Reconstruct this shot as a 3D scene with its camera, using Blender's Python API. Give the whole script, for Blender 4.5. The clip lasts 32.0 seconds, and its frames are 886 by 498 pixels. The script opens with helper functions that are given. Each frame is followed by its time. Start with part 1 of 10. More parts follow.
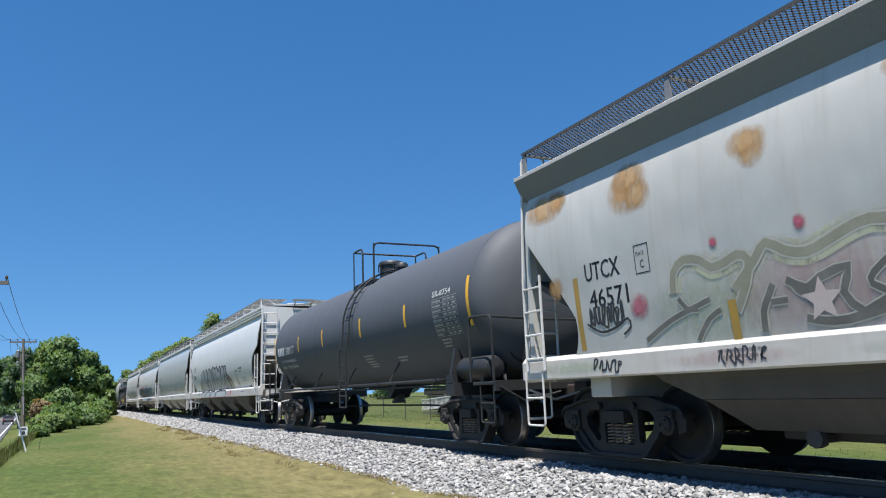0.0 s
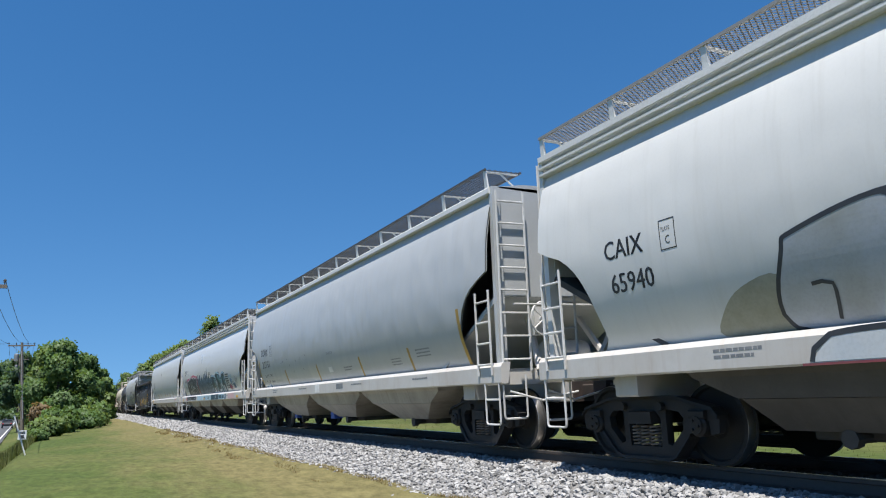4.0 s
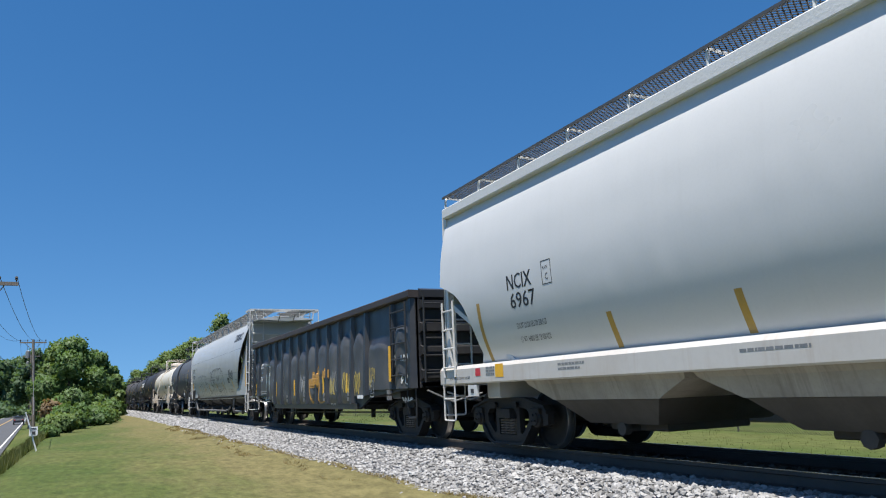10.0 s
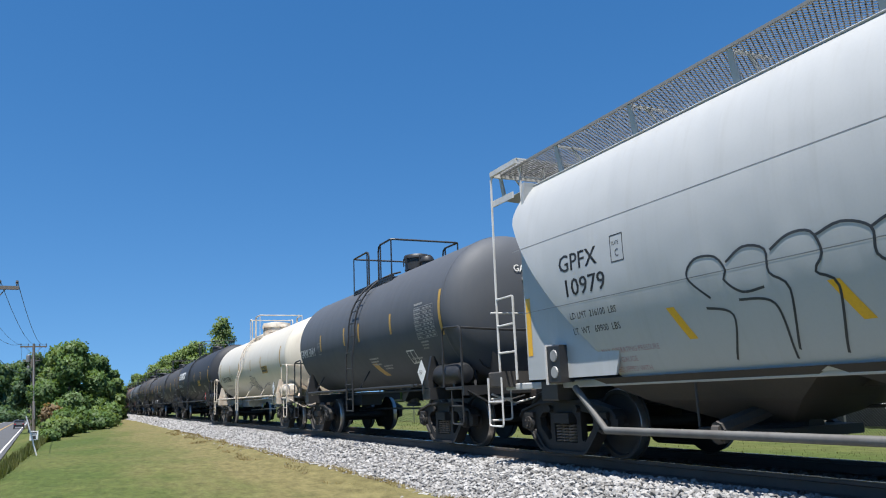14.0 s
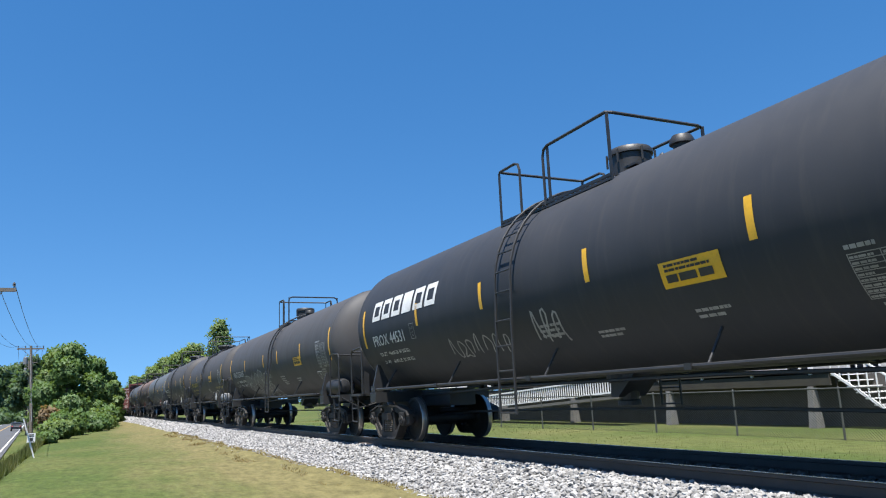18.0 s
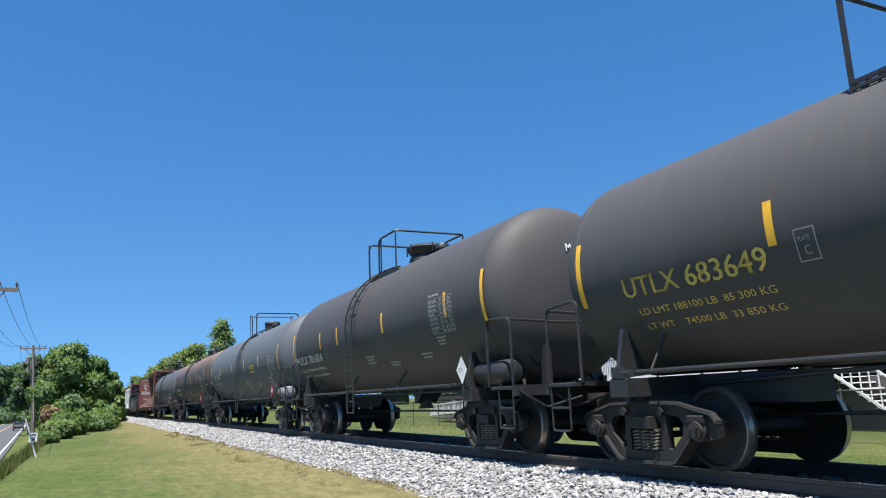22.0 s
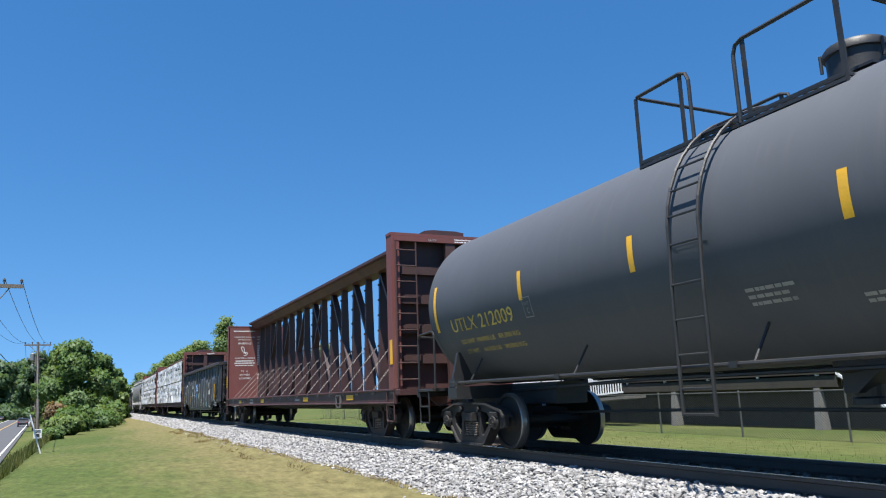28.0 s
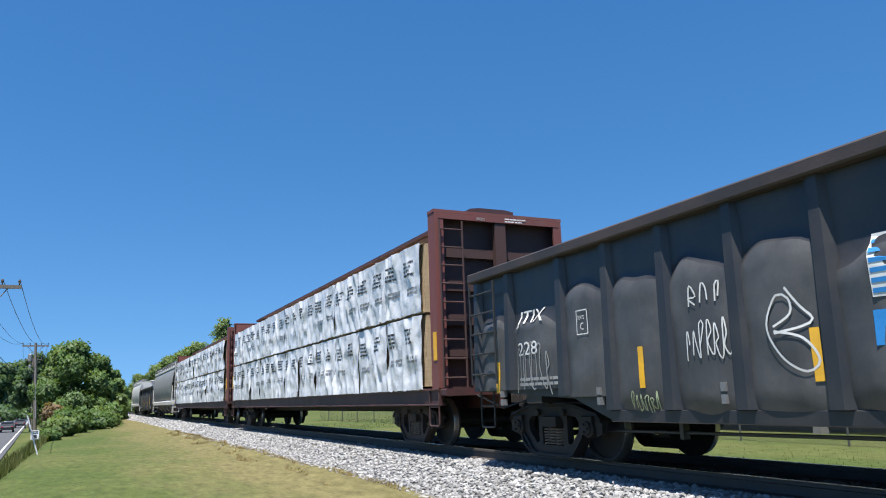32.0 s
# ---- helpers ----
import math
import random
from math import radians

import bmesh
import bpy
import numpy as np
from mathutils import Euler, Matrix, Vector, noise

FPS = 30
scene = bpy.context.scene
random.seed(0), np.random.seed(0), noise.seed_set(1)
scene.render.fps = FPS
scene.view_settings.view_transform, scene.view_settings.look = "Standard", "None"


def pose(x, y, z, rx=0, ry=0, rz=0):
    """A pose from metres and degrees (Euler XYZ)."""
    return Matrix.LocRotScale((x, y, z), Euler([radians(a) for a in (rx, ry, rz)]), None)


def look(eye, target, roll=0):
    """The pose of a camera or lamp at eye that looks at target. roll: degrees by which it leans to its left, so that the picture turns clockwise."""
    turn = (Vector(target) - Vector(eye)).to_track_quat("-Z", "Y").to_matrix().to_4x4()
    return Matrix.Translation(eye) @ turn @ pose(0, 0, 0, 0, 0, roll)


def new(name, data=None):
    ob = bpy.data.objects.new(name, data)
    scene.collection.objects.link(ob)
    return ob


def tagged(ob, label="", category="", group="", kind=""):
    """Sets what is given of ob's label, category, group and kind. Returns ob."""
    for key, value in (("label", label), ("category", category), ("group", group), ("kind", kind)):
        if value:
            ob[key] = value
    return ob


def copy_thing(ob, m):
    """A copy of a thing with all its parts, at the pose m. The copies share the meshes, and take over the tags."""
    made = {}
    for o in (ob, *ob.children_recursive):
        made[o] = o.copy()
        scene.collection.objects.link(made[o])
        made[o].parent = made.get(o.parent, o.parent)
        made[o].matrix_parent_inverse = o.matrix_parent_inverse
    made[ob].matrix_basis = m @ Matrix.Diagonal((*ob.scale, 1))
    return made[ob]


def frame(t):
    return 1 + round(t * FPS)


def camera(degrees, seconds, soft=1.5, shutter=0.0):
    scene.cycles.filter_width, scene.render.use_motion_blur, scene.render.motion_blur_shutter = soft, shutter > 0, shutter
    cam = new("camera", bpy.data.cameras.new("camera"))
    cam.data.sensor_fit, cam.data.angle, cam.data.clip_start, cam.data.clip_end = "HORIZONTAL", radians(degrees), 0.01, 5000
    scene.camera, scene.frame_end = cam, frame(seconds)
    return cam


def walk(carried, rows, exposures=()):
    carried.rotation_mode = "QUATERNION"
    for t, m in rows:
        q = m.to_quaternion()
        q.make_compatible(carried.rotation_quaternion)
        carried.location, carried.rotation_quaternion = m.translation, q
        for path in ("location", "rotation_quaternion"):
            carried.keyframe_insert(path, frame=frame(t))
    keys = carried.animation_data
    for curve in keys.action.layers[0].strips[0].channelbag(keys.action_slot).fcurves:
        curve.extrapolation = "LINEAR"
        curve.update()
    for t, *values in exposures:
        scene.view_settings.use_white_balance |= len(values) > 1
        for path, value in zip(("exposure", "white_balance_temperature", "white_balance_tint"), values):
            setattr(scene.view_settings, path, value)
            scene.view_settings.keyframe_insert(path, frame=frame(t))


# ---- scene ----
# The camera stands beside the track; x runs across the track, y along it, z is measured from the rail top.
cam = camera(61.9, 32.0, 1.1)
EYE = (0.0, 0.0, 0.931)
TURNS = [(0, -25.969, 10.871, 2.137), (0.5, -25.951, 10.855, 2.218), (1, -25.961, 10.835, 2.267), (1.5, -25.995, 10.826, 2.236),
         (2, -26.039, 10.831, 2.190), (2.5, -26.055, 10.838, 2.196), (3, -26.071, 10.892, 2.215), (3.5, -26.053, 10.940, 2.332),
         (5.5, -25.886, 10.992, 2.651), (6, -25.837, 10.985, 2.662), (6.5, -25.778, 10.985, 2.664), (7, -25.696, 10.987, 2.621),
         (7.5, -25.604, 10.970, 2.570), (8, -25.531, 10.924, 2.537), (8.5, -25.471, 10.878, 2.479), (9, -25.433, 10.833, 2.404),
         (9.5, -25.403, 10.814, 2.372), (10, -25.371, 10.845, 2.268), (10.5, -25.337, 10.876, 2.269), (11, -25.360, 10.980, 2.199),
         (11.5, -25.391, 11.046, 2.309), (12, -25.426, 11.130, 2.360), (12.5, -25.429, 11.185, 2.397), (13, -25.407, 11.192, 2.423),
         (13.5, -25.362, 11.162, 2.395), (14, -25.321, 11.128, 2.323), (14.5, -25.303, 11.117, 2.302), (16.5, -25.440, 11.252, 2.397),
         (17, -25.467, 11.222, 2.445), (17.5, -25.489, 11.198, 2.447), (18, -25.468, 11.218, 2.449), (18.5, -25.450, 11.300, 2.344),
         (19, -25.440, 11.398, 2.252), (19.5, -25.434, 11.415, 2.229), (20, -25.434, 11.409, 2.229), (20.5, -25.431, 11.363, 2.241),
         (21, -25.417, 11.354, 2.228), (21.5, -25.385, 11.351, 2.220), (22, -25.346, 11.306, 2.248), (22.5, -25.312, 11.326, 2.146),
         (23, -25.264, 11.338, 2.040), (23.5, -25.246, 11.341, 2.005), (24, -25.205, 11.339, 1.973), (24.5, -25.197, 11.340, 1.930),
         (26.5, -25.084, 11.226, 1.859), (27, -25.072, 11.182, 1.929), (27.5, -25.083, 11.160, 1.976), (28, -25.098, 11.155, 2.048),
         (28.5, -25.115, 11.192, 2.082), (29, -25.121, 11.258, 2.068), (29.5, -25.110, 11.333, 2.085), (30, -25.124, 11.418, 2.022),
         (30.5, -25.149, 11.458, 1.975), (31, -25.200, 11.452, 1.940), (31.5, -25.231, 11.401, 1.914), (32, -25.243, 11.339, 1.833)]
walk(cam, [(t, pose(*EYE, 90 + pitch, roll, yaw)) for t, yaw, pitch, roll in TURNS], exposures=[(0.0, 0.89), (1.0, 0.98), (2.0, 0.85), (3.5, 0.76), (6.0, 0.76), (7.0, 0.72), (9.8, 0.72), (11.0, 1.04), (12.0, 0.98), (13.0, 0.88), (14.5, 0.84), (16.6, 0.64), (17.2, 0.64), (18.0, 1.09), (30.0, 1.04), (32.0, 1.00)])

# ---- light ----
SUN_DIR = Vector((-0.20, -0.24, 0.95)).normalized()
world = bpy.data.worlds.new("sky")
scene.world = world
world.use_nodes = True
wn = world.node_tree.nodes
wl = world.node_tree.links
sky = wn.new("ShaderNodeTexSky")
sky.sky_type = "NISHITA"
sky.sun_disc = False
sky.sun_elevation = math.asin(SUN_DIR.z)
sky.sun_rotation = math.atan2(SUN_DIR.x, SUN_DIR.y) % (2 * math.pi)
sky.air_density = 1.0
sky.dust_density = 0.2
sky.ozone_density = 3.0
wn["Background"].inputs["Strength"].default_value = 0.086
# dry, clear air: the pale band of haze lies low
aim = wn.new("ShaderNodeTexCoord")
lift = wn.new("ShaderNodeMapping")
lift.inputs["Location"].default_value = (0, 0, 0.17)
lift.inputs["Scale"].default_value = (1, 1, 0.83)
wl.new(aim.outputs["Generated"], lift.inputs["Vector"])
wl.new(lift.outputs["Vector"], sky.inputs["Vector"])
deep = wn.new("ShaderNodeHueSaturation")
deep.inputs["Saturation"].default_value = 1.3
wl.new(sky.outputs["Color"], deep.inputs["Color"])
wl.new(deep.outputs["Color"], wn["Background"].inputs["Color"])
sun = new("sun", bpy.data.lights.new("sun", "SUN"))
sun.data.energy = 5.0
sun.data.angle = radians(0.55)
sun.data.color = (1.0, 0.96, 0.9)
sun.matrix_world = look(SUN_DIR * 50, (0, 0, 0))


# ---- materials ----
def material(name, colour, rough=0.6, metal=0.0, second=None, scale=1.0, amount=0.5, fine=30.0, fine_amount=0.12,
             bump=0.15, stretch=(1, 1, 1), spec=0.5, island=0.0, per_object=0.0, streak=None, streak_amount=0.0, wave=0.0):
    """A surface with large stains towards a second colour, fine grain, relief, and streaks that run downwards."""
    m = bpy.data.materials.new(name)
    m.use_nodes = True
    n, l = m.node_tree.nodes, m.node_tree.links
    b = n["Principled BSDF"]
    b.inputs["Roughness"].default_value = rough
    b.inputs["Metallic"].default_value = metal
    b.inputs["Specular IOR Level"].default_value = spec
    tc = n.new("ShaderNodeTexCoord")
    mp = n.new("ShaderNodeMapping")
    mp.inputs["Scale"].default_value = stretch
    l.new(tc.outputs["Object"], mp.inputs["Vector"])

    def noise_node(sc, detail=5.0, vec=None):
        x = n.new("ShaderNodeTexNoise")
        x.inputs["Scale"].default_value = sc
        x.inputs["Detail"].default_value = detail
        x.inputs["Roughness"].default_value = 0.62
        l.new((vec or mp).outputs["Vector"], x.inputs["Vector"])
        return x

    def mix(a, bb, fac, mode="MIX"):
        x = n.new("ShaderNodeMix")
        x.data_type, x.blend_type = "RGBA", mode
        for sock, v in ((x.inputs[6], a), (x.inputs[7], bb), (x.inputs[0], fac)):
            if hasattr(v, "links"):
                l.new(v, sock)
            else:
                sock.default_value = v if not isinstance(v, tuple) else (*v[:3], 1)
        return x.outputs[2]

    def ramp(v, lo, hi, to=1.0):
        x = n.new("ShaderNodeMapRange")
        x.inputs["From Min"].default_value, x.inputs["From Max"].default_value = lo, hi
        x.inputs["To Max"].default_value = to
        l.new(v, x.inputs["Value"])
        return x.outputs["Result"]

    big = noise_node(scale)
    col = mix(tuple(colour), tuple(second or [c * 0.6 for c in colour]), ramp(big.outputs["Fac"], 0.42, 0.72, amount))
    small = noise_node(fine, 3.0)
    grain = ramp(small.outputs["Fac"], 0.3, 0.75)
    col = mix(col, tuple(c * 0.45 for c in colour), ramp(small.outputs["Fac"], 0.45, 0.8, fine_amount * 2))
    if streak:
        mp2 = n.new("ShaderNodeMapping")
        mp2.inputs["Scale"].default_value = (1.0, 5.0, 0.35)
        l.new(tc.outputs["Object"], mp2.inputs["Vector"])
        st = noise_node(1.7, 4.0, mp2)
        col = mix(col, tuple(streak), ramp(st.outputs["Fac"], 0.53, 0.75, streak_amount))
    if island or per_object:
        src = n.new("ShaderNodeNewGeometry").outputs["Random Per Island"] if island else n.new("ShaderNodeObjectInfo").outputs["Random"]
        hsv = n.new("ShaderNodeHueSaturation")
        k = island or per_object
        x = n.new("ShaderNodeMapRange")
        x.inputs["To Min"].default_value, x.inputs["To Max"].default_value = 1 - k, 1 + k
        l.new(src, x.inputs["Value"])
        l.new(x.outputs["Result"], hsv.inputs["Value"])
        l.new(col, hsv.inputs["Color"])
        col = hsv.outputs["Color"]
    l.new(col, b.inputs["Base Color"])
    rr = n.new("ShaderNodeMapRange")
    rr.inputs["To Min"].default_value, rr.inputs["To Max"].default_value = max(0.05, rough - 0.1), min(1.0, rough + 0.12)
    l.new(big.outputs["Fac"], rr.inputs["Value"])
    l.new(rr.outputs["Result"], b.inputs["Roughness"])
    if bump:
        bp = n.new("ShaderNodeBump")
        bp.inputs["Strength"].default_value = bump
        bp.inputs["Distance"].default_value = 0.01
        l.new(grain, bp.inputs["Height"])
        l.new(bp.outputs["Normal"], b.inputs["Normal"])
    if wave:
        # sheet metal that is a little out of flat
        mp4 = n.new("ShaderNodeMapping")
        mp4.inputs["Scale"].default_value = (1, 1.3, 0.7)
        l.new(tc.outputs["Object"], mp4.inputs["Vector"])
        wv = noise_node(0.8, 2.0, mp4)
        bw = n.new("ShaderNodeBump")
        bw.inputs["Strength"].default_value = wave
        bw.inputs["Distance"].default_value = 0.1
        l.new(wv.outputs["Fac"], bw.inputs["Height"])
        l.new(bw.outputs["Normal"], b.inputs["Normal"])
    return m


def leaf_material(name, colour, second, through_light=0.3):
    m = material(name, colour, rough=0.55, second=second, scale=0.35, amount=0.9, fine=6.0, bump=0.0, island=0.28, spec=0.3)
    m.node_tree.nodes["Principled BSDF"].inputs["Transmission Weight"].default_value = 0.0
    n, l = m.node_tree.nodes, m.node_tree.links
    tr = n.new("ShaderNodeBsdfTranslucent")
    k = 2.0 if through_light < 0.4 else 1.15
    tr.inputs["Color"].default_value = (colour[0] * k * 1.1, colour[1] * k, colour[2] * k * 0.6, 1)
    ad = n.new("ShaderNodeMixShader")
    ad.inputs["Fac"].default_value = through_light
    out = n["Material Output"]
    l.new(n["Principled BSDF"].outputs["BSDF"], ad.inputs[1])
    l.new(tr.outputs["BSDF"], ad.inputs[2])
    l.new(ad.outputs["Shader"], out.inputs["Surface"])
    return m



def stain_material(name, colour, second, strength=0.85):
    """A soft-edged, streaky stain that thins out to bare paint."""
    m = material(name, colour, 0.8, second=second, scale=4.0, amount=0.9, bump=0.0)
    n, l = m.node_tree.nodes, m.node_tree.links
    tc = n.new("ShaderNodeTexCoord")
    mp = n.new("ShaderNodeMapping")
    mp.inputs["Location"].default_value = (0, -1, -1)
    mp.inputs["Scale"].default_value = (0, 2, 2)
    l.new(tc.outputs["Generated"], mp.inputs["Vector"])
    g = n.new("ShaderNodeTexGradient")
    g.gradient_type = "SPHERICAL"
    l.new(mp.outputs["Vector"], g.inputs["Vector"])
    nz = n.new("ShaderNodeTexNoise")
    nz.inputs["Scale"].default_value = 7.0
    nz.inputs["Detail"].default_value = 5.0
    mp2 = n.new("ShaderNodeMapping")
    mp2.inputs["Scale"].default_value = (1, 1.6, 0.8)
    l.new(tc.outputs["Object"], mp2.inputs["Vector"])
    l.new(mp2.outputs["Vector"], nz.inputs["Vector"])
    mul = n.new("ShaderNodeMath")
    mul.operation = "MULTIPLY"
    l.new(g.outputs["Fac"], mul.inputs[0])
    l.new(nz.outputs["Fac"], mul.inputs[1])
    rg = n.new("ShaderNodeMapRange")
    rg.inputs["From Min"].default_value, rg.inputs["From Max"].default_value, rg.inputs["To Max"].default_value = 0.05, 0.36, strength
    l.new(mul.outputs[0], rg.inputs["Value"])
    l.new(rg.outputs["Result"], n["Principled BSDF"].inputs["Alpha"])
    return m


M = {}
M["white_paint"] = material("white_paint", (0.59, 0.59, 0.57), 0.38, second=(0.52, 0.51, 0.48), scale=0.5, amount=0.35, streak=(0.42, 0.40, 0.36), streak_amount=0.22, bump=0.0, fine_amount=0.03, wave=0.3)
M["clean_white"] = material("clean_white", (0.58, 0.58, 0.57), 0.3, second=(0.6, 0.6, 0.59), scale=0.4, amount=0.25, streak=(0.5, 0.49, 0.46), streak_amount=0.12, bump=0.0, fine_amount=0.03, wave=0.22)
M["grey_paint"] = material("grey_paint", (0.42, 0.43, 0.43), 0.33, second=(0.40, 0.41, 0.41), scale=0.5, amount=0.4, streak=(0.33, 0.32, 0.30), streak_amount=0.25, bump=0.0, fine_amount=0.03, wave=0.4)
M["stained_white"] = material("stained_white", (0.49, 0.485, 0.46), 0.42, second=(0.40, 0.385, 0.35), scale=0.6, amount=0.5, streak=(0.36, 0.33, 0.28), streak_amount=0.4, bump=0.0, fine_amount=0.03, wave=0.4)
M["sill_white"] = material("sill_white", (0.52, 0.50, 0.47), 0.42, second=(0.42, 0.37, 0.32), scale=1.2, amount=0.5, streak=(0.36, 0.28, 0.22), streak_amount=0.35, bump=0.0, fine=12, fine_amount=0.05)
# pale fascia greyed: shade under the eave put into the colour, with brown streaks
M["fascia_shade"] = material("fascia_shade", (0.17, 0.18, 0.19), 0.5, second=(0.18, 0.18, 0.18), scale=1.0, amount=0.6, streak=(0.2, 0.16, 0.13), streak_amount=0.3, bump=0.0)
M["fascia_white"] = material("fascia_white", (0.64, 0.64, 0.63), 0.4, second=(0.55, 0.54, 0.5), scale=1.0)
M["bay_beige"] = material("bay_beige", (0.36, 0.33, 0.29), 0.45, second=(0.17, 0.15, 0.125), scale=1.1, amount=0.8, streak=(0.12, 0.10, 0.085), streak_amount=0.6, bump=0.0)
# grime, with the shade under the car put into its colour as well
M["bay_grime_shade"] = material("bay_grime_shade", (0.075, 0.068, 0.06), 0.7, second=(0.04, 0.036, 0.032), scale=1.2, amount=0.7, streak=(0.045, 0.038, 0.032), streak_amount=0.5, bump=0.0)
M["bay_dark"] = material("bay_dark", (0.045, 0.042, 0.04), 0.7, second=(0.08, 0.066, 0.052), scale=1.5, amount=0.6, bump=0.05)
M["tank_black"] = material("tank_black", (0.028, 0.031, 0.038), 0.6, spec=0.3, second=(0.045, 0.045, 0.048), scale=0.5, amount=0.6, streak=(0.07, 0.065, 0.06), streak_amount=0.3, bump=0.0, fine_amount=0.03, wave=0.25)
M["tank_slate"] = material("tank_slate", (0.073, 0.081, 0.095), 0.62, spec=0.3, second=(0.070, 0.075, 0.085), scale=0.5, amount=0.6, streak=(0.11, 0.11, 0.11), streak_amount=0.25, bump=0.0, fine_amount=0.03, wave=0.25)
M["tank_worn"] = material("tank_worn", (0.058, 0.058, 0.061), 0.62, spec=0.3, second=(0.060, 0.053, 0.049), scale=0.5, amount=0.7, streak=(0.085, 0.072, 0.062), streak_amount=0.35, bump=0.0, fine_amount=0.03, wave=0.3)
M["tank_grey"] = material("tank_grey", (0.088, 0.100, 0.113), 0.62, spec=0.3, second=(0.082, 0.090, 0.098), scale=0.5, amount=0.5, streak=(0.10, 0.10, 0.095), streak_amount=0.25, bump=0.0, fine_amount=0.03, wave=0.25)
M["tank_rusty"] = material("tank_rusty", (0.042, 0.041, 0.044), 0.62, spec=0.3, second=(0.085, 0.06, 0.05), scale=0.5, amount=0.6, streak=(0.12, 0.075, 0.055), streak_amount=0.4, bump=0.0, fine_amount=0.03, wave=0.3)
# rust that has spread over the crown of the shell, with an uneven lower edge
n, l = M["tank_rusty"].node_tree.nodes, M["tank_rusty"].node_tree.links
old = n["Principled BSDF"].inputs["Base Color"].links[0].from_socket
tc, ax, nz, ad, mr, mx = [n.new("ShaderNode" + k) for k in ("TexCoord", "SeparateXYZ", "TexNoise", "Math", "MapRange", "Mix")]
l.new(tc.outputs["Object"], ax.inputs[0])
l.new(tc.outputs["Object"], nz.inputs["Vector"])
nz.inputs["Scale"].default_value, nz.inputs["Detail"].default_value = 0.7, 7.0
ad.operation = "ADD"
l.new(ax.outputs["Z"], ad.inputs[0])
l.new(nz.outputs["Fac"], ad.inputs[1])
mr.inputs["From Min"].default_value, mr.inputs["From Max"].default_value, mr.inputs["To Max"].default_value = 3.35, 4.3, 0.95
l.new(ad.outputs[0], mr.inputs["Value"])
mx.data_type = "RGBA"
mx.inputs[7].default_value = (0.19, 0.128, 0.102, 1)
l.new(mr.outputs["Result"], mx.inputs[0])
l.new(old, mx.inputs[6])
l.new(mx.outputs[2], n["Principled BSDF"].inputs["Base Color"])
M["tank_cream"] = material("tank_cream", (0.56, 0.52, 0.435), 0.36, second=(0.52, 0.46, 0.36), scale=0.5, amount=0.45, streak=(0.42, 0.36, 0.28), streak_amount=0.35, bump=0.0, fine_amount=0.03, wave=0.3)
M["gondola_black"] = material("gondola_black", (0.024, 0.025, 0.029), 0.4, second=(0.048, 0.045, 0.044), scale=1.5, amount=0.9, streak=(0.05, 0.046, 0.044), streak_amount=0.3, fine=14, fine_amount=0.06, bump=0.05)
# scuffed gondola paint, made paler for the sunlit part of the panels
M["gondola_scuffed_lit"] = material("gondola_scuffed_lit", (0.058, 0.058, 0.060), 0.45, second=(0.115, 0.112, 0.110), scale=1.3, amount=0.95, streak=(0.10, 0.095, 0.09), streak_amount=0.4, fine=14, fine_amount=0.08, bump=0.06)
# the beam red darkened: shade of the bulkhead's outer side put into the colour
M["beam_shade"] = material("beam_shade", (0.062, 0.028, 0.026), 0.7, second=(0.035, 0.022, 0.02), scale=1.2, amount=0.8, streak=(0.09, 0.05, 0.04), streak_amount=0.3, bump=0.03)
M["cable"] = material("cable", (0.14, 0.13, 0.12), 0.6, 0.3, second=(0.09, 0.07, 0.06), scale=5.0, bump=0.0)
M["beam_red"] = material("beam_red", (0.165, 0.050, 0.044), 0.6, second=(0.12, 0.052, 0.044), scale=0.9, amount=0.7, streak=(0.21, 0.13, 0.11), streak_amount=0.3, bump=0.03)
M["beam_dark"] = material("beam_dark", (0.075, 0.026, 0.026), 0.55, second=(0.035, 0.022, 0.022), scale=1.6, amount=0.9, streak=(0.045, 0.03, 0.028), streak_amount=0.6, bump=0.03)
M["beam_post"] = material("beam_post", (0.040, 0.021, 0.021), 0.5, second=(0.075, 0.034, 0.031), scale=1.2, amount=0.9, streak=(0.022, 0.018, 0.018), streak_amount=0.7, bump=0.03)
M["far_grey"] = material("far_grey", (0.24, 0.24, 0.235), 0.5, second=(0.17, 0.17, 0.165), scale=0.6, amount=0.6, streak=(0.15, 0.14, 0.13), streak_amount=0.3, bump=0.0)
M["spray_mist"] = stain_material("spray_mist", (0.40, 0.50, 0.50), (0.28, 0.36, 0.36), 0.75)
M["chord_brown"] = material("chord_brown", (0.034, 0.028, 0.028), 0.6, second=(0.07, 0.05, 0.046), scale=1.5, amount=0.7, bump=0.1)
M["truck_iron"] = material("truck_iron", (0.012, 0.0115, 0.0115), 0.7, second=(0.026, 0.021, 0.018), scale=4.0, amount=0.8, fine=60, bump=0.25)
M["spring_steel"] = material("spring_steel", (0.16, 0.13, 0.105), 0.7, second=(0.09, 0.07, 0.055), scale=8.0, amount=0.8, bump=0.1)
M["truck_rust"] = material("truck_rust", (0.042, 0.029, 0.024), 0.8, second=(0.022, 0.018, 0.016), scale=4.0, amount=0.8, fine=60, bump=0.3)
M["tread"] = material("tread", (0.42, 0.40, 0.38), 0.32, 0.9, scale=6.0, bump=0.05)
M["black_metal"] = material("black_metal", (0.019, 0.020, 0.022), 0.5, second=(0.04, 0.037, 0.034), scale=3.0, bump=0.1)
M["light_metal"] = material("light_metal", (0.55, 0.55, 0.54), 0.5, second=(0.38, 0.35, 0.31), scale=3.0, amount=0.6, bump=0.1)
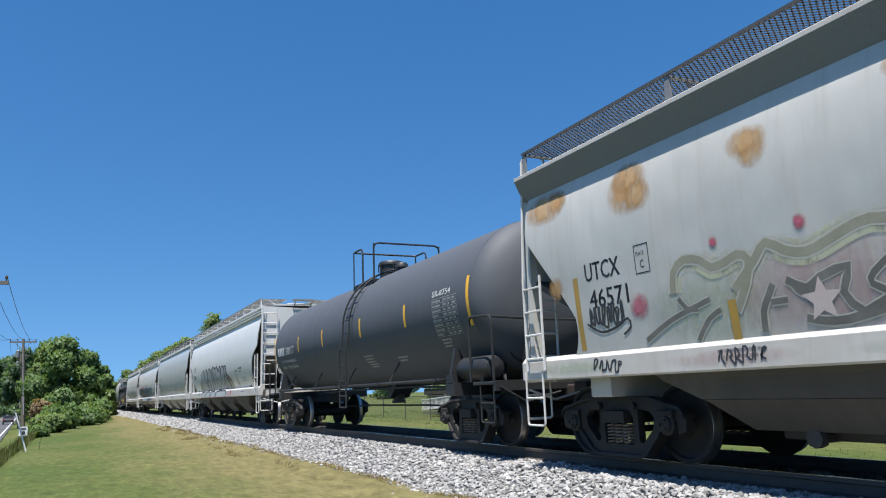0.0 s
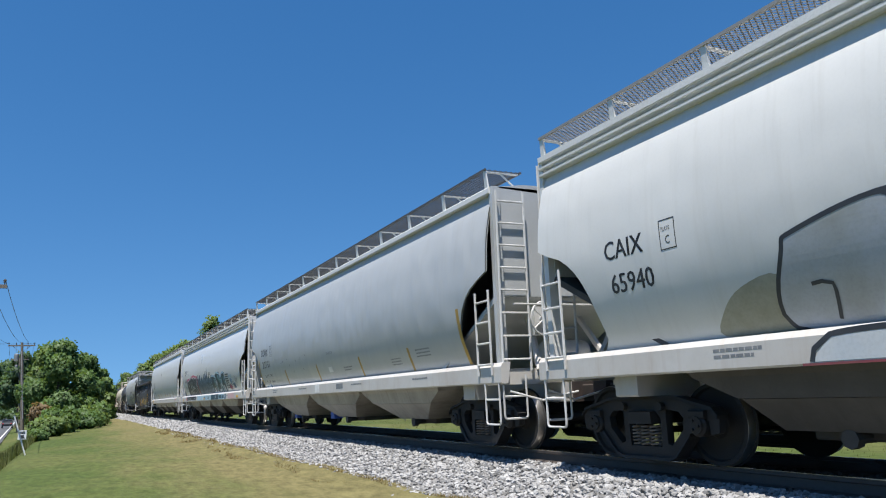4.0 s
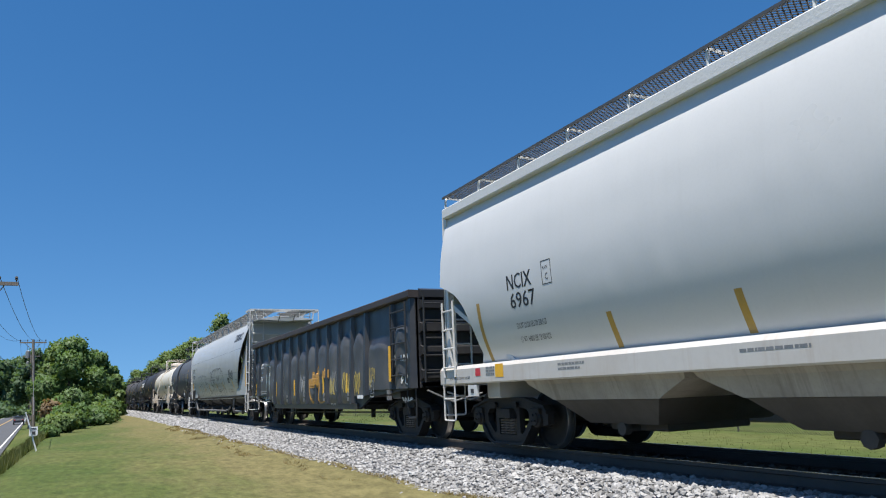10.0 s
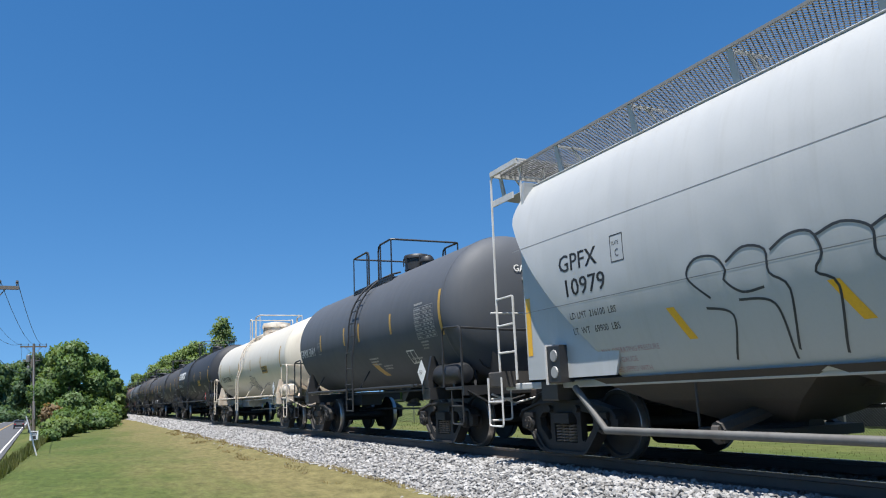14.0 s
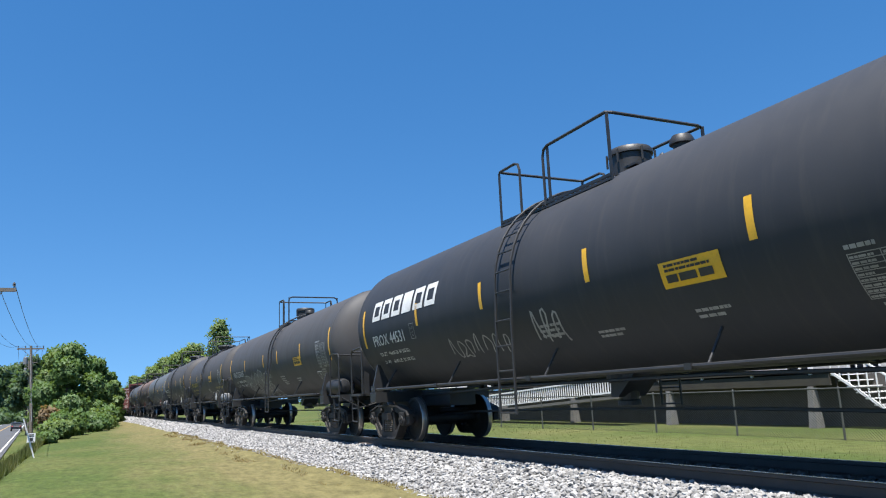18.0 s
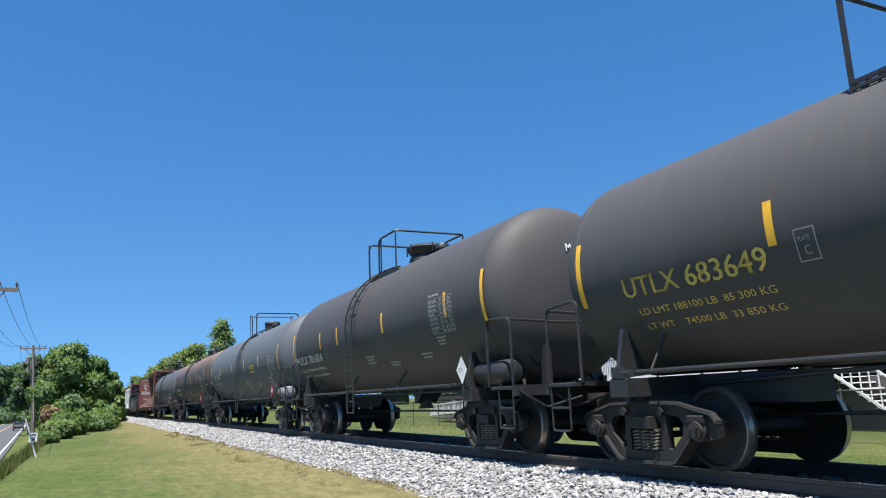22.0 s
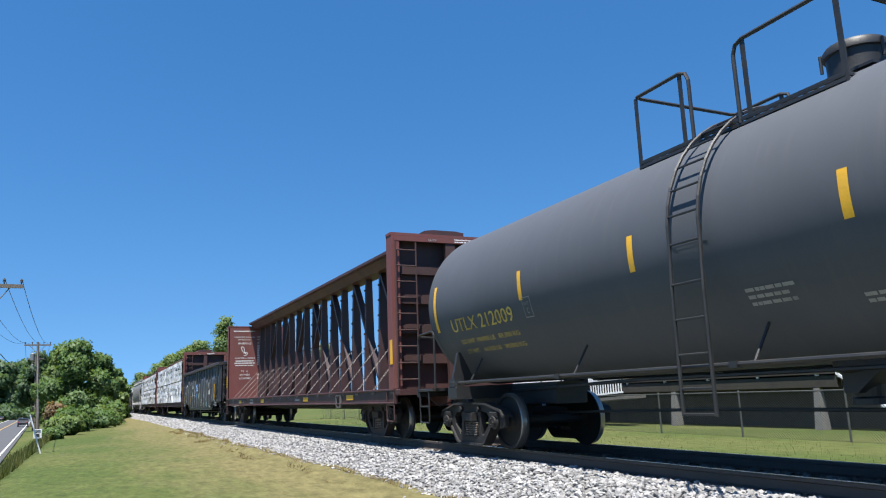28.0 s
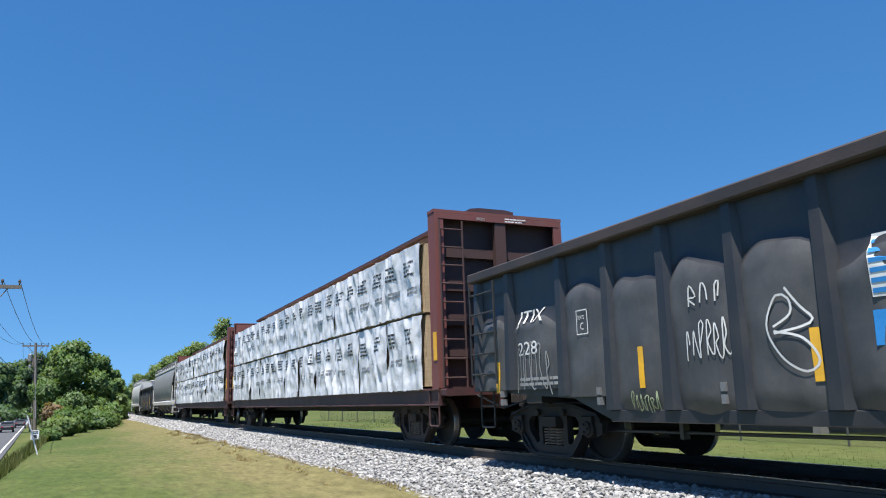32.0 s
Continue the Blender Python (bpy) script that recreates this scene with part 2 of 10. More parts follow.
M["mesh_grey"] = material("mesh_grey", (0.085, 0.088, 0.092), 0.6, 0.2, second=(0.05, 0.052, 0.055), scale=5.0, bump=0.0)
M["mesh_pale"] = material("mesh_pale", (0.26, 0.26, 0.255), 0.6, 0.2, second=(0.18, 0.18, 0.175), scale=5.0, bump=0.0)
M["galvanised"] = material("galvanised", (0.20, 0.205, 0.21), 0.5, 0.3, second=(0.25, 0.25, 0.25), scale=5.0, bump=0.1)
M["cream_metal"] = material("cream_metal", (0.58, 0.53, 0.45), 0.5, second=(0.33, 0.22, 0.15), scale=3.0, amount=0.8, bump=0.1)
M["yellow"] = material("yellow", (0.78, 0.42, 0.02), 0.4, second=(0.5, 0.3, 0.06), scale=3.0, amount=0.5, bump=0.0)
M["dull_yellow"] = material("dull_yellow", (0.45, 0.27, 0.05), 0.5, second=(0.3, 0.2, 0.07), scale=3.0, amount=0.7, bump=0.0)
M["white_ink"] = material("white_ink", (0.72, 0.72, 0.70), 0.5, second=(0.42, 0.41, 0.4), scale=2.5, amount=0.6, bump=0.0)
M["dim_ink"] = material("dim_ink", (0.30, 0.30, 0.29), 0.5, second=(0.15, 0.15, 0.15), scale=2.5, amount=0.8, bump=0.0)
M["yellow_ink"] = material("yellow_ink", (0.62, 0.46, 0.10), 0.5, second=(0.4, 0.3, 0.08), scale=2.5, amount=0.6, bump=0.0)
M["black_ink"] = material("black_ink", (0.025, 0.025, 0.028), 0.5, second=(0.08, 0.08, 0.08), scale=2.5, amount=0.5, bump=0.0)
M["stencil_pink"] = material("stencil_pink", (0.34, 0.19, 0.20), 0.5, second=(0.36, 0.32, 0.32), scale=4.0, amount=0.8, bump=0.0)
M["grey_ink"] = material("grey_ink", (0.16, 0.17, 0.18), 0.5, second=(0.3, 0.3, 0.3), scale=2.5, amount=0.6, bump=0.0)
M["red_ink"] = material("red_ink", (0.55, 0.04, 0.05), 0.45, scale=2.5, bump=0.0)
M["rust_stain"] = stain_material("rust_stain", (0.42, 0.24, 0.10), (0.50, 0.38, 0.24))
M["rail_steel"] = material("rail_steel", (0.066, 0.053, 0.046), 0.6, 0.2, second=(0.045, 0.036, 0.03), scale=3.0, bump=0.1)
M["rail_top"] = material("rail_top", (0.55, 0.54, 0.52), 0.25, 1.0, scale=3.0, bump=0.02)
M["tie_wood"] = material("tie_wood", (0.05, 0.042, 0.036), 0.9, second=(0.05, 0.04, 0.033), scale=2.0, amount=0.8, fine=18, stretch=(1, 6, 6), bump=0.5, per_object=0.25)
M["stone"] = material("stone", (0.26, 0.256, 0.252), 0.85, second=(0.20, 0.195, 0.19), scale=9.0, amount=0.5, fine=90, bump=0.3, island=0.5)
M["bed"] = material("bed", (0.22, 0.215, 0.21), 0.9, second=(0.16, 0.15, 0.14), scale=7.0, amount=0.8, fine=22, fine_amount=0.4, bump=1.0)
# ballast colours darkened to hold the shade beneath the train
M["shaded_stone"] = material("shaded_stone", (0.105, 0.097, 0.09), 0.85, second=(0.06, 0.055, 0.05), scale=6.0, amount=0.7, fine=60, bump=0.4, island=0.35)
M["oily_bed"] = material("oily_bed", (0.085, 0.078, 0.072), 0.9, second=(0.045, 0.041, 0.038), scale=5.0, amount=0.8, fine=22, fine_amount=0.4, bump=1.0)
M["bark"] = material("bark", (0.10, 0.08, 0.06), 0.9, second=(0.06, 0.05, 0.04), scale=5, fine=20, stretch=(4, 4, 1), bump=0.8)
M["pole_wood"] = material("pole_wood", (0.17, 0.145, 0.12), 0.85, second=(0.10, 0.085, 0.07), scale=3, fine=25, stretch=(6, 6, 0.5), bump=0.4)
M["asphalt"] = material("asphalt", (0.075, 0.078, 0.085), 0.85, second=(0.055, 0.056, 0.06), scale=0.5, fine=60, bump=0.3)
M["road_line"] = material("road_line", (0.7, 0.7, 0.68), 0.7, second=(0.5, 0.5, 0.48), scale=2, bump=0.1)
M["leaf"] = leaf_material("leaf", (0.082, 0.142, 0.044), (0.055, 0.104, 0.036))
M["leaf_light"] = leaf_material("leaf_light", (0.115, 0.172, 0.055), (0.078, 0.130, 0.044))
M["leaf_dark"] = leaf_material("leaf_dark", (0.064, 0.112, 0.052), (0.046, 0.088, 0.043))
M["dry_leaf"] = leaf_material("dry_leaf", (0.15, 0.105, 0.055), (0.09, 0.08, 0.04))
M["blade"] = leaf_material("blade", (0.085, 0.105, 0.03), (0.15, 0.13, 0.05), 0.5)
M["blade_dry"] = leaf_material("blade_dry", (0.23, 0.185, 0.095), (0.16, 0.135, 0.06), 0.5)
M["house_wall"] = material("house_wall", (0.54, 0.53, 0.51), 0.8, second=(0.33, 0.32, 0.31), scale=0.7, amount=0.9, fine=7, fine_amount=0.2, bump=0.3)
M["roof_green"] = material("roof_green", (0.105, 0.132, 0.098), 0.75, second=(0.085, 0.11, 0.088), scale=0.8, amount=0.8, bump=0.1)
M["rail_white"] = material("rail_white", (0.75, 0.75, 0.74), 0.5, scale=2.0, amount=0.2, bump=0.02)
M["window_dark"] = material("window_dark", (0.03, 0.035, 0.04), 0.1, scale=1.0, bump=0.0)
M["skirt_dark"] = material("skirt_dark", (0.06, 0.055, 0.05), 0.9, scale=2.0, bump=0.2)
M["wrap"] = material("wrap", (0.62, 0.63, 0.65), 0.24, second=(0.48, 0.49, 0.53), scale=2.0, amount=0.4, fine=4, fine_amount=0.04, bump=0.9)
M["board"] = material("board", (0.45, 0.34, 0.22), 0.8, second=(0.36, 0.26, 0.16), scale=3.0, amount=0.7, stretch=(1, 0.2, 14), fine=30, bump=0.3)
M["deck_wood"] = material("deck_wood", (0.16, 0.15, 0.14), 0.9, second=(0.09, 0.085, 0.08), scale=2.0, amount=0.7, bump=0.3)
M["rubber"] = material("rubber", (0.02, 0.02, 0.02), 0.8, scale=5)
M["car_dark"] = material("car_dark", (0.03, 0.035, 0.045), 0.2, scale=1, bump=0.0)
M["car_white"] = material("car_white", (0.65, 0.66, 0.67), 0.2, scale=1, bump=0.0)
M["blue_paint"] = material("blue_paint", (0.05, 0.12, 0.45), 0.5, second=(0.1, 0.1, 0.2), scale=6, bump=0.0)
M["spray_pale"] = material("spray_pale", (0.50, 0.52, 0.53), 0.5, second=(0.38, 0.44, 0.5), scale=2.0, amount=0.6, bump=0.0)
M["spray_silver"] = material("spray_silver", (0.40, 0.42, 0.45), 0.45, 0.1, second=(0.27, 0.27, 0.22), scale=0.9, amount=0.9, bump=0.0)
M["spray_smoke"] = material("spray_smoke", (0.085, 0.088, 0.09), 0.6, second=(0.13, 0.13, 0.13), scale=2.2, amount=0.9, bump=0.0)
M["spray_chalk"] = material("spray_chalk", (0.50, 0.50, 0.49), 0.6, second=(0.30, 0.31, 0.33), scale=5.0, amount=0.9, bump=0.0)
M["spray_deep"] = material("spray_deep", (0.022, 0.045, 0.068), 0.45, second=(0.03, 0.10, 0.115), scale=1.2, amount=0.9, bump=0.0)
M["spray_slate"] = material("spray_slate", (0.085, 0.125, 0.165), 0.5, second=(0.045, 0.065, 0.09), scale=1.1, amount=0.9, bump=0.0)
M["spray_black"] = material("spray_black", (0.03, 0.032, 0.038), 0.5, second=(0.07, 0.075, 0.08), scale=2.0, bump=0.0)
M["spray_sky"] = material("spray_sky", (0.38, 0.52, 0.60), 0.5, second=(0.2, 0.32, 0.42), scale=1.5, amount=0.8, bump=0.0)
M["spray_red"] = material("spray_red", (0.50, 0.10, 0.15), 0.5, second=(0.55, 0.25, 0.28), scale=2.0, amount=0.7, bump=0.0)
M["spray_pink"] = material("spray_pink", (0.56, 0.36, 0.36), 0.5, second=(0.5, 0.42, 0.4), scale=2.0, amount=0.8, bump=0.0)
M["mist_pink"] = stain_material("mist_pink", (0.52, 0.36, 0.35), (0.53, 0.43, 0.41), 0.4)
M["mist_red"] = stain_material("mist_red", (0.42, 0.08, 0.13), (0.5, 0.2, 0.24), 0.9)
M["mist_blue"] = stain_material("mist_blue", (0.25, 0.42, 0.55), (0.4, 0.5, 0.58), 0.8)
M["spray_haze"] = material("spray_haze", (0.16, 0.215, 0.265), 0.5, second=(0.09, 0.13, 0.17), scale=1.6, amount=0.9, bump=0.0)
M["mist_green"] = stain_material("mist_green", (0.42, 0.48, 0.36), (0.48, 0.5, 0.42), 0.5)
M["mist_olive"] = material("mist_olive", (0.46, 0.44, 0.38), 0.5, second=(0.5, 0.47, 0.42), scale=2.0, amount=0.8, bump=0.0)
M["mist_lime"] = stain_material("mist_lime", (0.52, 0.53, 0.38), (0.56, 0.55, 0.44), 0.8)
M["spray_umber"] = material("spray_umber", (0.14, 0.13, 0.115), 0.5, second=(0.24, 0.225, 0.2), scale=3.0, amount=0.8, bump=0.0)
M["star_cream"] = material("star_cream", (0.62, 0.52, 0.48), 0.5, second=(0.6, 0.46, 0.44), scale=4.0, amount=0.6, bump=0.0)
M["spray_olive"] = material("spray_olive", (0.27, 0.26, 0.19), 0.5, second=(0.38, 0.36, 0.29), scale=2.0, amount=0.8, bump=0.0)
M["spray_orange"] = material("spray_orange", (0.50, 0.25, 0.04), 0.5, second=(0.3, 0.17, 0.05), scale=3.0, amount=0.8, bump=0.0)
M["spray_teal"] = material("spray_teal", (0.20, 0.36, 0.36), 0.5, second=(0.12, 0.17, 0.17), scale=3.0, amount=0.9, bump=0.0)
M["rust_line"] = material("rust_line", (0.13, 0.06, 0.035), 0.7, second=(0.07, 0.045, 0.035), scale=4.0, amount=0.8, bump=0.05)
M["spray_frost"] = material("spray_frost", (0.30, 0.37, 0.45), 0.5, second=(0.2, 0.26, 0.33), scale=3.0, amount=0.7, bump=0.0)
M["spray_lime"] = material("spray_lime", (0.42, 0.48, 0.28), 0.5, second=(0.25, 0.28, 0.2), scale=3.0, amount=0.6, bump=0.0)
M["spray_teal2"] = material("spray_teal2", (0.22, 0.46, 0.46), 0.5, second=(0.14, 0.28, 0.28), scale=3.0, amount=0.6, bump=0.0)
M["spray_maroon"] = material("spray_maroon", (0.22, 0.05, 0.06), 0.5, second=(0.12, 0.07, 0.06), scale=2.5, amount=0.8, bump=0.0)
M["spray_navy"] = material("spray_navy", (0.03, 0.06, 0.10), 0.45, second=(0.06, 0.13, 0.2), scale=1.5, amount=0.9, bump=0.0)
M["reservoir_grey"] = material("reservoir_grey", (0.19, 0.194, 0.2), 0.6, second=(0.14, 0.137, 0.13), scale=2.0, amount=0.6, bump=0.05)
M["pipe_grey"] = material("pipe_grey", (0.12, 0.12, 0.117), 0.65, second=(0.07, 0.063, 0.06), scale=3.0, amount=0.7, bump=0.1)
M["sticker_blue"] = material("sticker_blue", (0.03, 0.22, 0.55), 0.4, scale=3.0, bump=0.0)
M["fence_steel"] = material("fence_steel", (0.075, 0.08, 0.075), 0.6, 0.2, scale=4, bump=0.0)
M["porch_beam"] = material("porch_beam", (0.045, 0.041, 0.03), 0.85, second=(0.025, 0.023, 0.02), scale=1.5, amount=0.8, bump=0.1)
M["pier_grey"] = material("pier_grey", (0.17, 0.166, 0.158), 0.9, second=(0.12, 0.115, 0.11), scale=2.0, amount=0.7, bump=0.2)
M["fence_wire"] = material("fence_wire", (0.10, 0.105, 0.10), 0.5, 0.4, scale=4, bump=0.0)


# ---- mesh helpers ----
TRACK_X = 7.205


def finish(name, bm, mats, smooth=False):
    me = bpy.data.meshes.new(name)
    bmesh.ops.recalc_face_normals(bm, faces=bm.faces[:])
    bm.to_mesh(me)
    bm.free()
    for m in mats if isinstance(mats, (list, tuple)) else [mats]:
        me.materials.append(m)
    if smooth:
        me.polygons.foreach_set("use_smooth", [True] * len(me.polygons))
        me.set_sharp_from_angle(angle=radians(38))
    return me


def part(name, bm, mat, parent, label="", smooth=False, at=None):
    """One mesh object under a thing or part; bm may be a bmesh or a ready mesh."""
    me = finish(name, bm, mat, smooth) if isinstance(bm, bmesh.types.BMesh) else bm
    ob = new(name, me)
    ob.parent = parent
    if at is not None:
        ob.matrix_basis = at
    if label:
        ob["label"] = label
    return ob


def thing(name, label, category, group="", kind="", at=(0, 0, 0)):
    ob = new(name)
    ob.location = at
    ob.empty_display_size = 0.2
    return tagged(ob, label, category, group, kind)


def box(bm, x0, x1, y0, y1, z0, z1, mi=0):
    v = [bm.verts.new((x, y, z)) for z in (z0, z1) for y in (y0, y1) for x in (x0, x1)]
    for f in ((0, 2, 3, 1), (4, 5, 7, 6), (0, 1, 5, 4), (2, 6, 7, 3), (0, 4, 6, 2), (1, 3, 7, 5)):
        bm.faces.new([v[i] for i in f]).material_index = mi


def bbox(bm, x0, x1, y0, y1, z0, z1, r=0.015):
    """A box whose long edges are chamfered."""
    r = min(r, abs(x1 - x0) * 0.3, abs(z1 - z0) * 0.3)
    poly = [(x0 + r, z0), (x1 - r, z0), (x1, z0 + r), (x1, z1 - r), (x1 - r, z1), (x0 + r, z1), (x0, z1 - r), (x0, z0 + r)]
    prism(bm, poly, y0, y1)


def prism(bm, poly, y0, y1, axis="y", mi=0):
    """A closed outline swept along an axis: (x, z) along y, (y, z) along x, (x, y) along z."""
    def at(p, s):
        return {"y": (p[0], s, p[1]), "x": (s, p[0], p[1]), "z": (p[0], p[1], s)}[axis]
    a = [bm.verts.new(at(p, y0)) for p in poly]
    b = [bm.verts.new(at(p, y1)) for p in poly]
    n = len(poly)
    for i in range(n):
        bm.faces.new((a[i], a[(i + 1) % n], b[(i + 1) % n], b[i])).material_index = mi
    bm.faces.new(a[::-1]).material_index = mi
    bm.faces.new(b).material_index = mi


def loft(bm, rings, closed=True, caps=True, mi=0):
    vs = [[bm.verts.new(p) for p in r] for r in rings]
    n = len(vs[0])
    for a, b in zip(vs, vs[1:]):
        for i in range(n if closed else n - 1):
            bm.faces.new((a[i], a[(i + 1) % n], b[(i + 1) % n], b[i])).material_index = mi
    if caps and closed:
        bm.faces.new(vs[0][::-1]).material_index = mi
        bm.faces.new(vs[-1]).material_index = mi
    return vs


def tube(bm, pts, r, n=6, close=False, mi=0):
    """A round bar along a line of points."""
    pts = [Vector(p) for p in pts]
    rings, side = [], None
    for i, p in enumerate(pts):
        d = (pts[min(i + 1, len(pts) - 1)] - pts[max(i - 1, 0)])
        if close:
            d = pts[(i + 1) % len(pts)] - pts[i - 1]
        d.normalize()
        ref = side or (Vector((0, 0, 1)) if abs(d.z) < 0.9 else Vector((1, 0, 0)))
        side = (ref - d * ref.dot(d)).normalized()
        other = d.cross(side)
        rings.append([p + r * (math.cos(2 * math.pi * k / n) * side + math.sin(2 * math.pi * k / n) * other) for k in range(n)])
    if close:
        rings.append(rings[0])
    loft(bm, rings, True, not close, mi)


def lathe(bm, profile, axis="y", n=24, centre=(0, 0, 0), mi=0, caps=True):
    """A profile of (radius, along) turned about an axis."""
    rings = []
    for r, s in profile:
        ring = []
        for k in range(n):
            a = 2 * math.pi * k / n
            c0, s0 = r * math.cos(a), r * math.sin(a)
            p = {"y": (c0, s, s0), "x": (s, c0, s0), "z": (c0, s0, s)}[axis]
            ring.append(Vector(p) + Vector(centre))
        rings.append(ring)
    loft(bm, rings, True, caps, mi)


def sheet(bm, grid, thick=0.0, mi=0):
    """A grid of points (rows of equal length) as a sheet."""
    vs = [[bm.verts.new(p) for p in row] for row in grid]
    for a, b in zip(vs, vs[1:]):
        for i in range(len(a) - 1):
            bm.faces.new((a[i], a[i + 1], b[i + 1], b[i])).material_index = mi


def arc(pts_from, corner, pts_to, k=4):
    """Rounded corner between two points about a corner point."""
    a, c, b = Vector(pts_from), Vector(corner), Vector(pts_to)
    return [(1 - t) ** 2 * a + 2 * t * (1 - t) * c + t * t * b for t in (i / k for i in range(k + 1))]


def loop_rail(p0, p1, p2, p3, r=0.12):
    """A bent rail through four corners with rounded bends."""
    p = [Vector(q) for q in (p0, p1, p2, p3)]
    out = [p[0]]
    for i in (1, 2):
        a = p[i] + (p[i - 1] - p[i]).normalized() * r
        b = p[i] + (p[i + 1] - p[i]).normalized() * r
        out += arc(a, p[i], b)
    return out + [p[3]]


FONT_CACHE = {}


def text_shape(words, size, spacing=1.0):
    """Letters as flat triangles in (u, v): u to the right, v up, from the lower left."""
    key = (words, size, spacing)
    if key not in FONT_CACHE:
        cu = bpy.data.curves.new("letters", "FONT")
        cu.body, cu.size, cu.space_character = words, size, spacing
        cu.resolution_u = 2
        ob = bpy.data.objects.new("letters", cu)
        scene.collection.objects.link(ob)
        me = ob.to_mesh()
        FONT_CACHE[key] = ([v.co.copy() for v in me.vertices], [tuple(p.vertices) for p in me.polygons])
        ob.to_mesh_clear()
        bpy.data.objects.remove(ob)
        bpy.data.curves.remove(cu)
    return FONT_CACHE[key]


def slice_v(bm, step, v0, v1):
    k = (math.floor(v0 / step) + 1) * step
    while k < v1 - 1e-5:
        bmesh.ops.bisect_plane(bm, geom=bm.verts[:] + bm.edges[:] + bm.faces[:], plane_co=(0, k, 0), plane_no=(0, 1, 0))
        k += step


def put_on(bm, where):
    for v in bm.verts:
        v.co = where(v.co.x, v.co.y)


def letters(words, size, where, mat, parent, u=0.0, v=0.0, squeeze=0.8, name="lettering", label="", slant=0.0, bold=False, width=None):
    """Painted words on a surface; where(u, v) gives the point on it."""
    vs, fs = text_shape(words, size)
    if width and vs:
        squeeze = width / max(p.x for p in vs)
    bm = bmesh.new()
    for dx in ((0.0, 0.016 * size, -0.016 * size) if bold else (0.0,)):
        made = [bm.verts.new((u + p.x * squeeze + p.y * slant + dx, v + p.y, 0)) for p in vs]
        for f in fs:
            bm.faces.new([made[i] for i in f])
    if size > 0.2:
        slice_v(bm, 0.12, v, v + size)
    put_on(bm, where)
    return part(name, bm, mat, parent, label)


def patch(outline, where, mat, parent, name="marking", label="", step=0.06):
    """A painted or stuck-on flat shape on a surface, from its outline in (u, v)."""
    bm = bmesh.new()
    bm.faces.new([bm.verts.new((p[0], p[1], 0)) for p in outline])
    vv = [p[1] for p in outline]
    slice_v(bm, step, min(vv), max(vv))
    bmesh.ops.triangulate(bm, faces=bm.faces[:])
    put_on(bm, where)
    return part(name, bm, mat, parent, label)


def rect(u0, u1, v0, v1):
    return [(u0, v0), (u1, v0), (u1, v1), (u0, v1)]


def bars(rows, where, mat, parent, name="small_print"):
    """Writing too small to read, as rows of plain bars: (u, v, length, height)."""
    bm = bmesh.new()
    for u, v, w, hgt in rows:
        x = u
        rnd = random.Random(round(u * 977 + v * 131 + w * 17))
        while x < u + w - 0.01:
            k = min(rnd.uniform(1.2, 4.0) * hgt, u + w - x)
            bm.faces.new([bm.verts.new((*p, 0)) for p in rect(x, x + k * 0.86, v, v + hgt)])
            x += k
    put_on(bm, where)
    ob = part(name, bm, mat, parent)
    ob["kind"] = "stuff"
    return ob


def ribbon(bm, pts, width, k=0.12, taper=0.0):
    """A sprayed line in (u, v) as a ribbon of quads, smoothed through its points."""
    p = [Vector((*q, 0)) for q in pts]
    fine = []
    for i in range(len(p) - 1):
        a, b = p[max(i - 1, 0)], p[i]
        c, d = p[i + 1], p[min(i + 2, len(p) - 1)]
        n = max(2, int((c - b).length / min(k, width * 2)))
        for j in range(n):
            t = j / n
            fine.append(0.5 * ((2 * b) + (c - a) * t + (2 * a - 5 * b + 4 * c - d) * t * t + (3 * b - a - 3 * c + d) * t ** 3))
    fine.append(p[-1])
    rows = []
    for i, q in enumerate(fine):
        d = fine[min(i + 1, len(fine) - 1)] - fine[max(i - 1, 0)]
        d = d.normalized() if d.length > 1e-6 else Vector((1, 0, 0))
        s = Vector((-d.y, d.x, 0)) * width * 0.5 * (1 - taper * abs(2 * i / max(1, len(fine) - 1) - 1))
        rows.append((bm.verts.new(q - s), bm.verts.new(q + s)))
    for a, b in zip(rows, rows[1:]):
        bm.faces.new((a[0], a[1], b[1], b[0]))


def spray(lines, width, where, mat, parent, name="graffiti", label=""):
    bm = bmesh.new()
    for pts in lines:
        ribbon(bm, pts, width)
    put_on(bm, where)
    return part(name, bm, mat, parent, label)


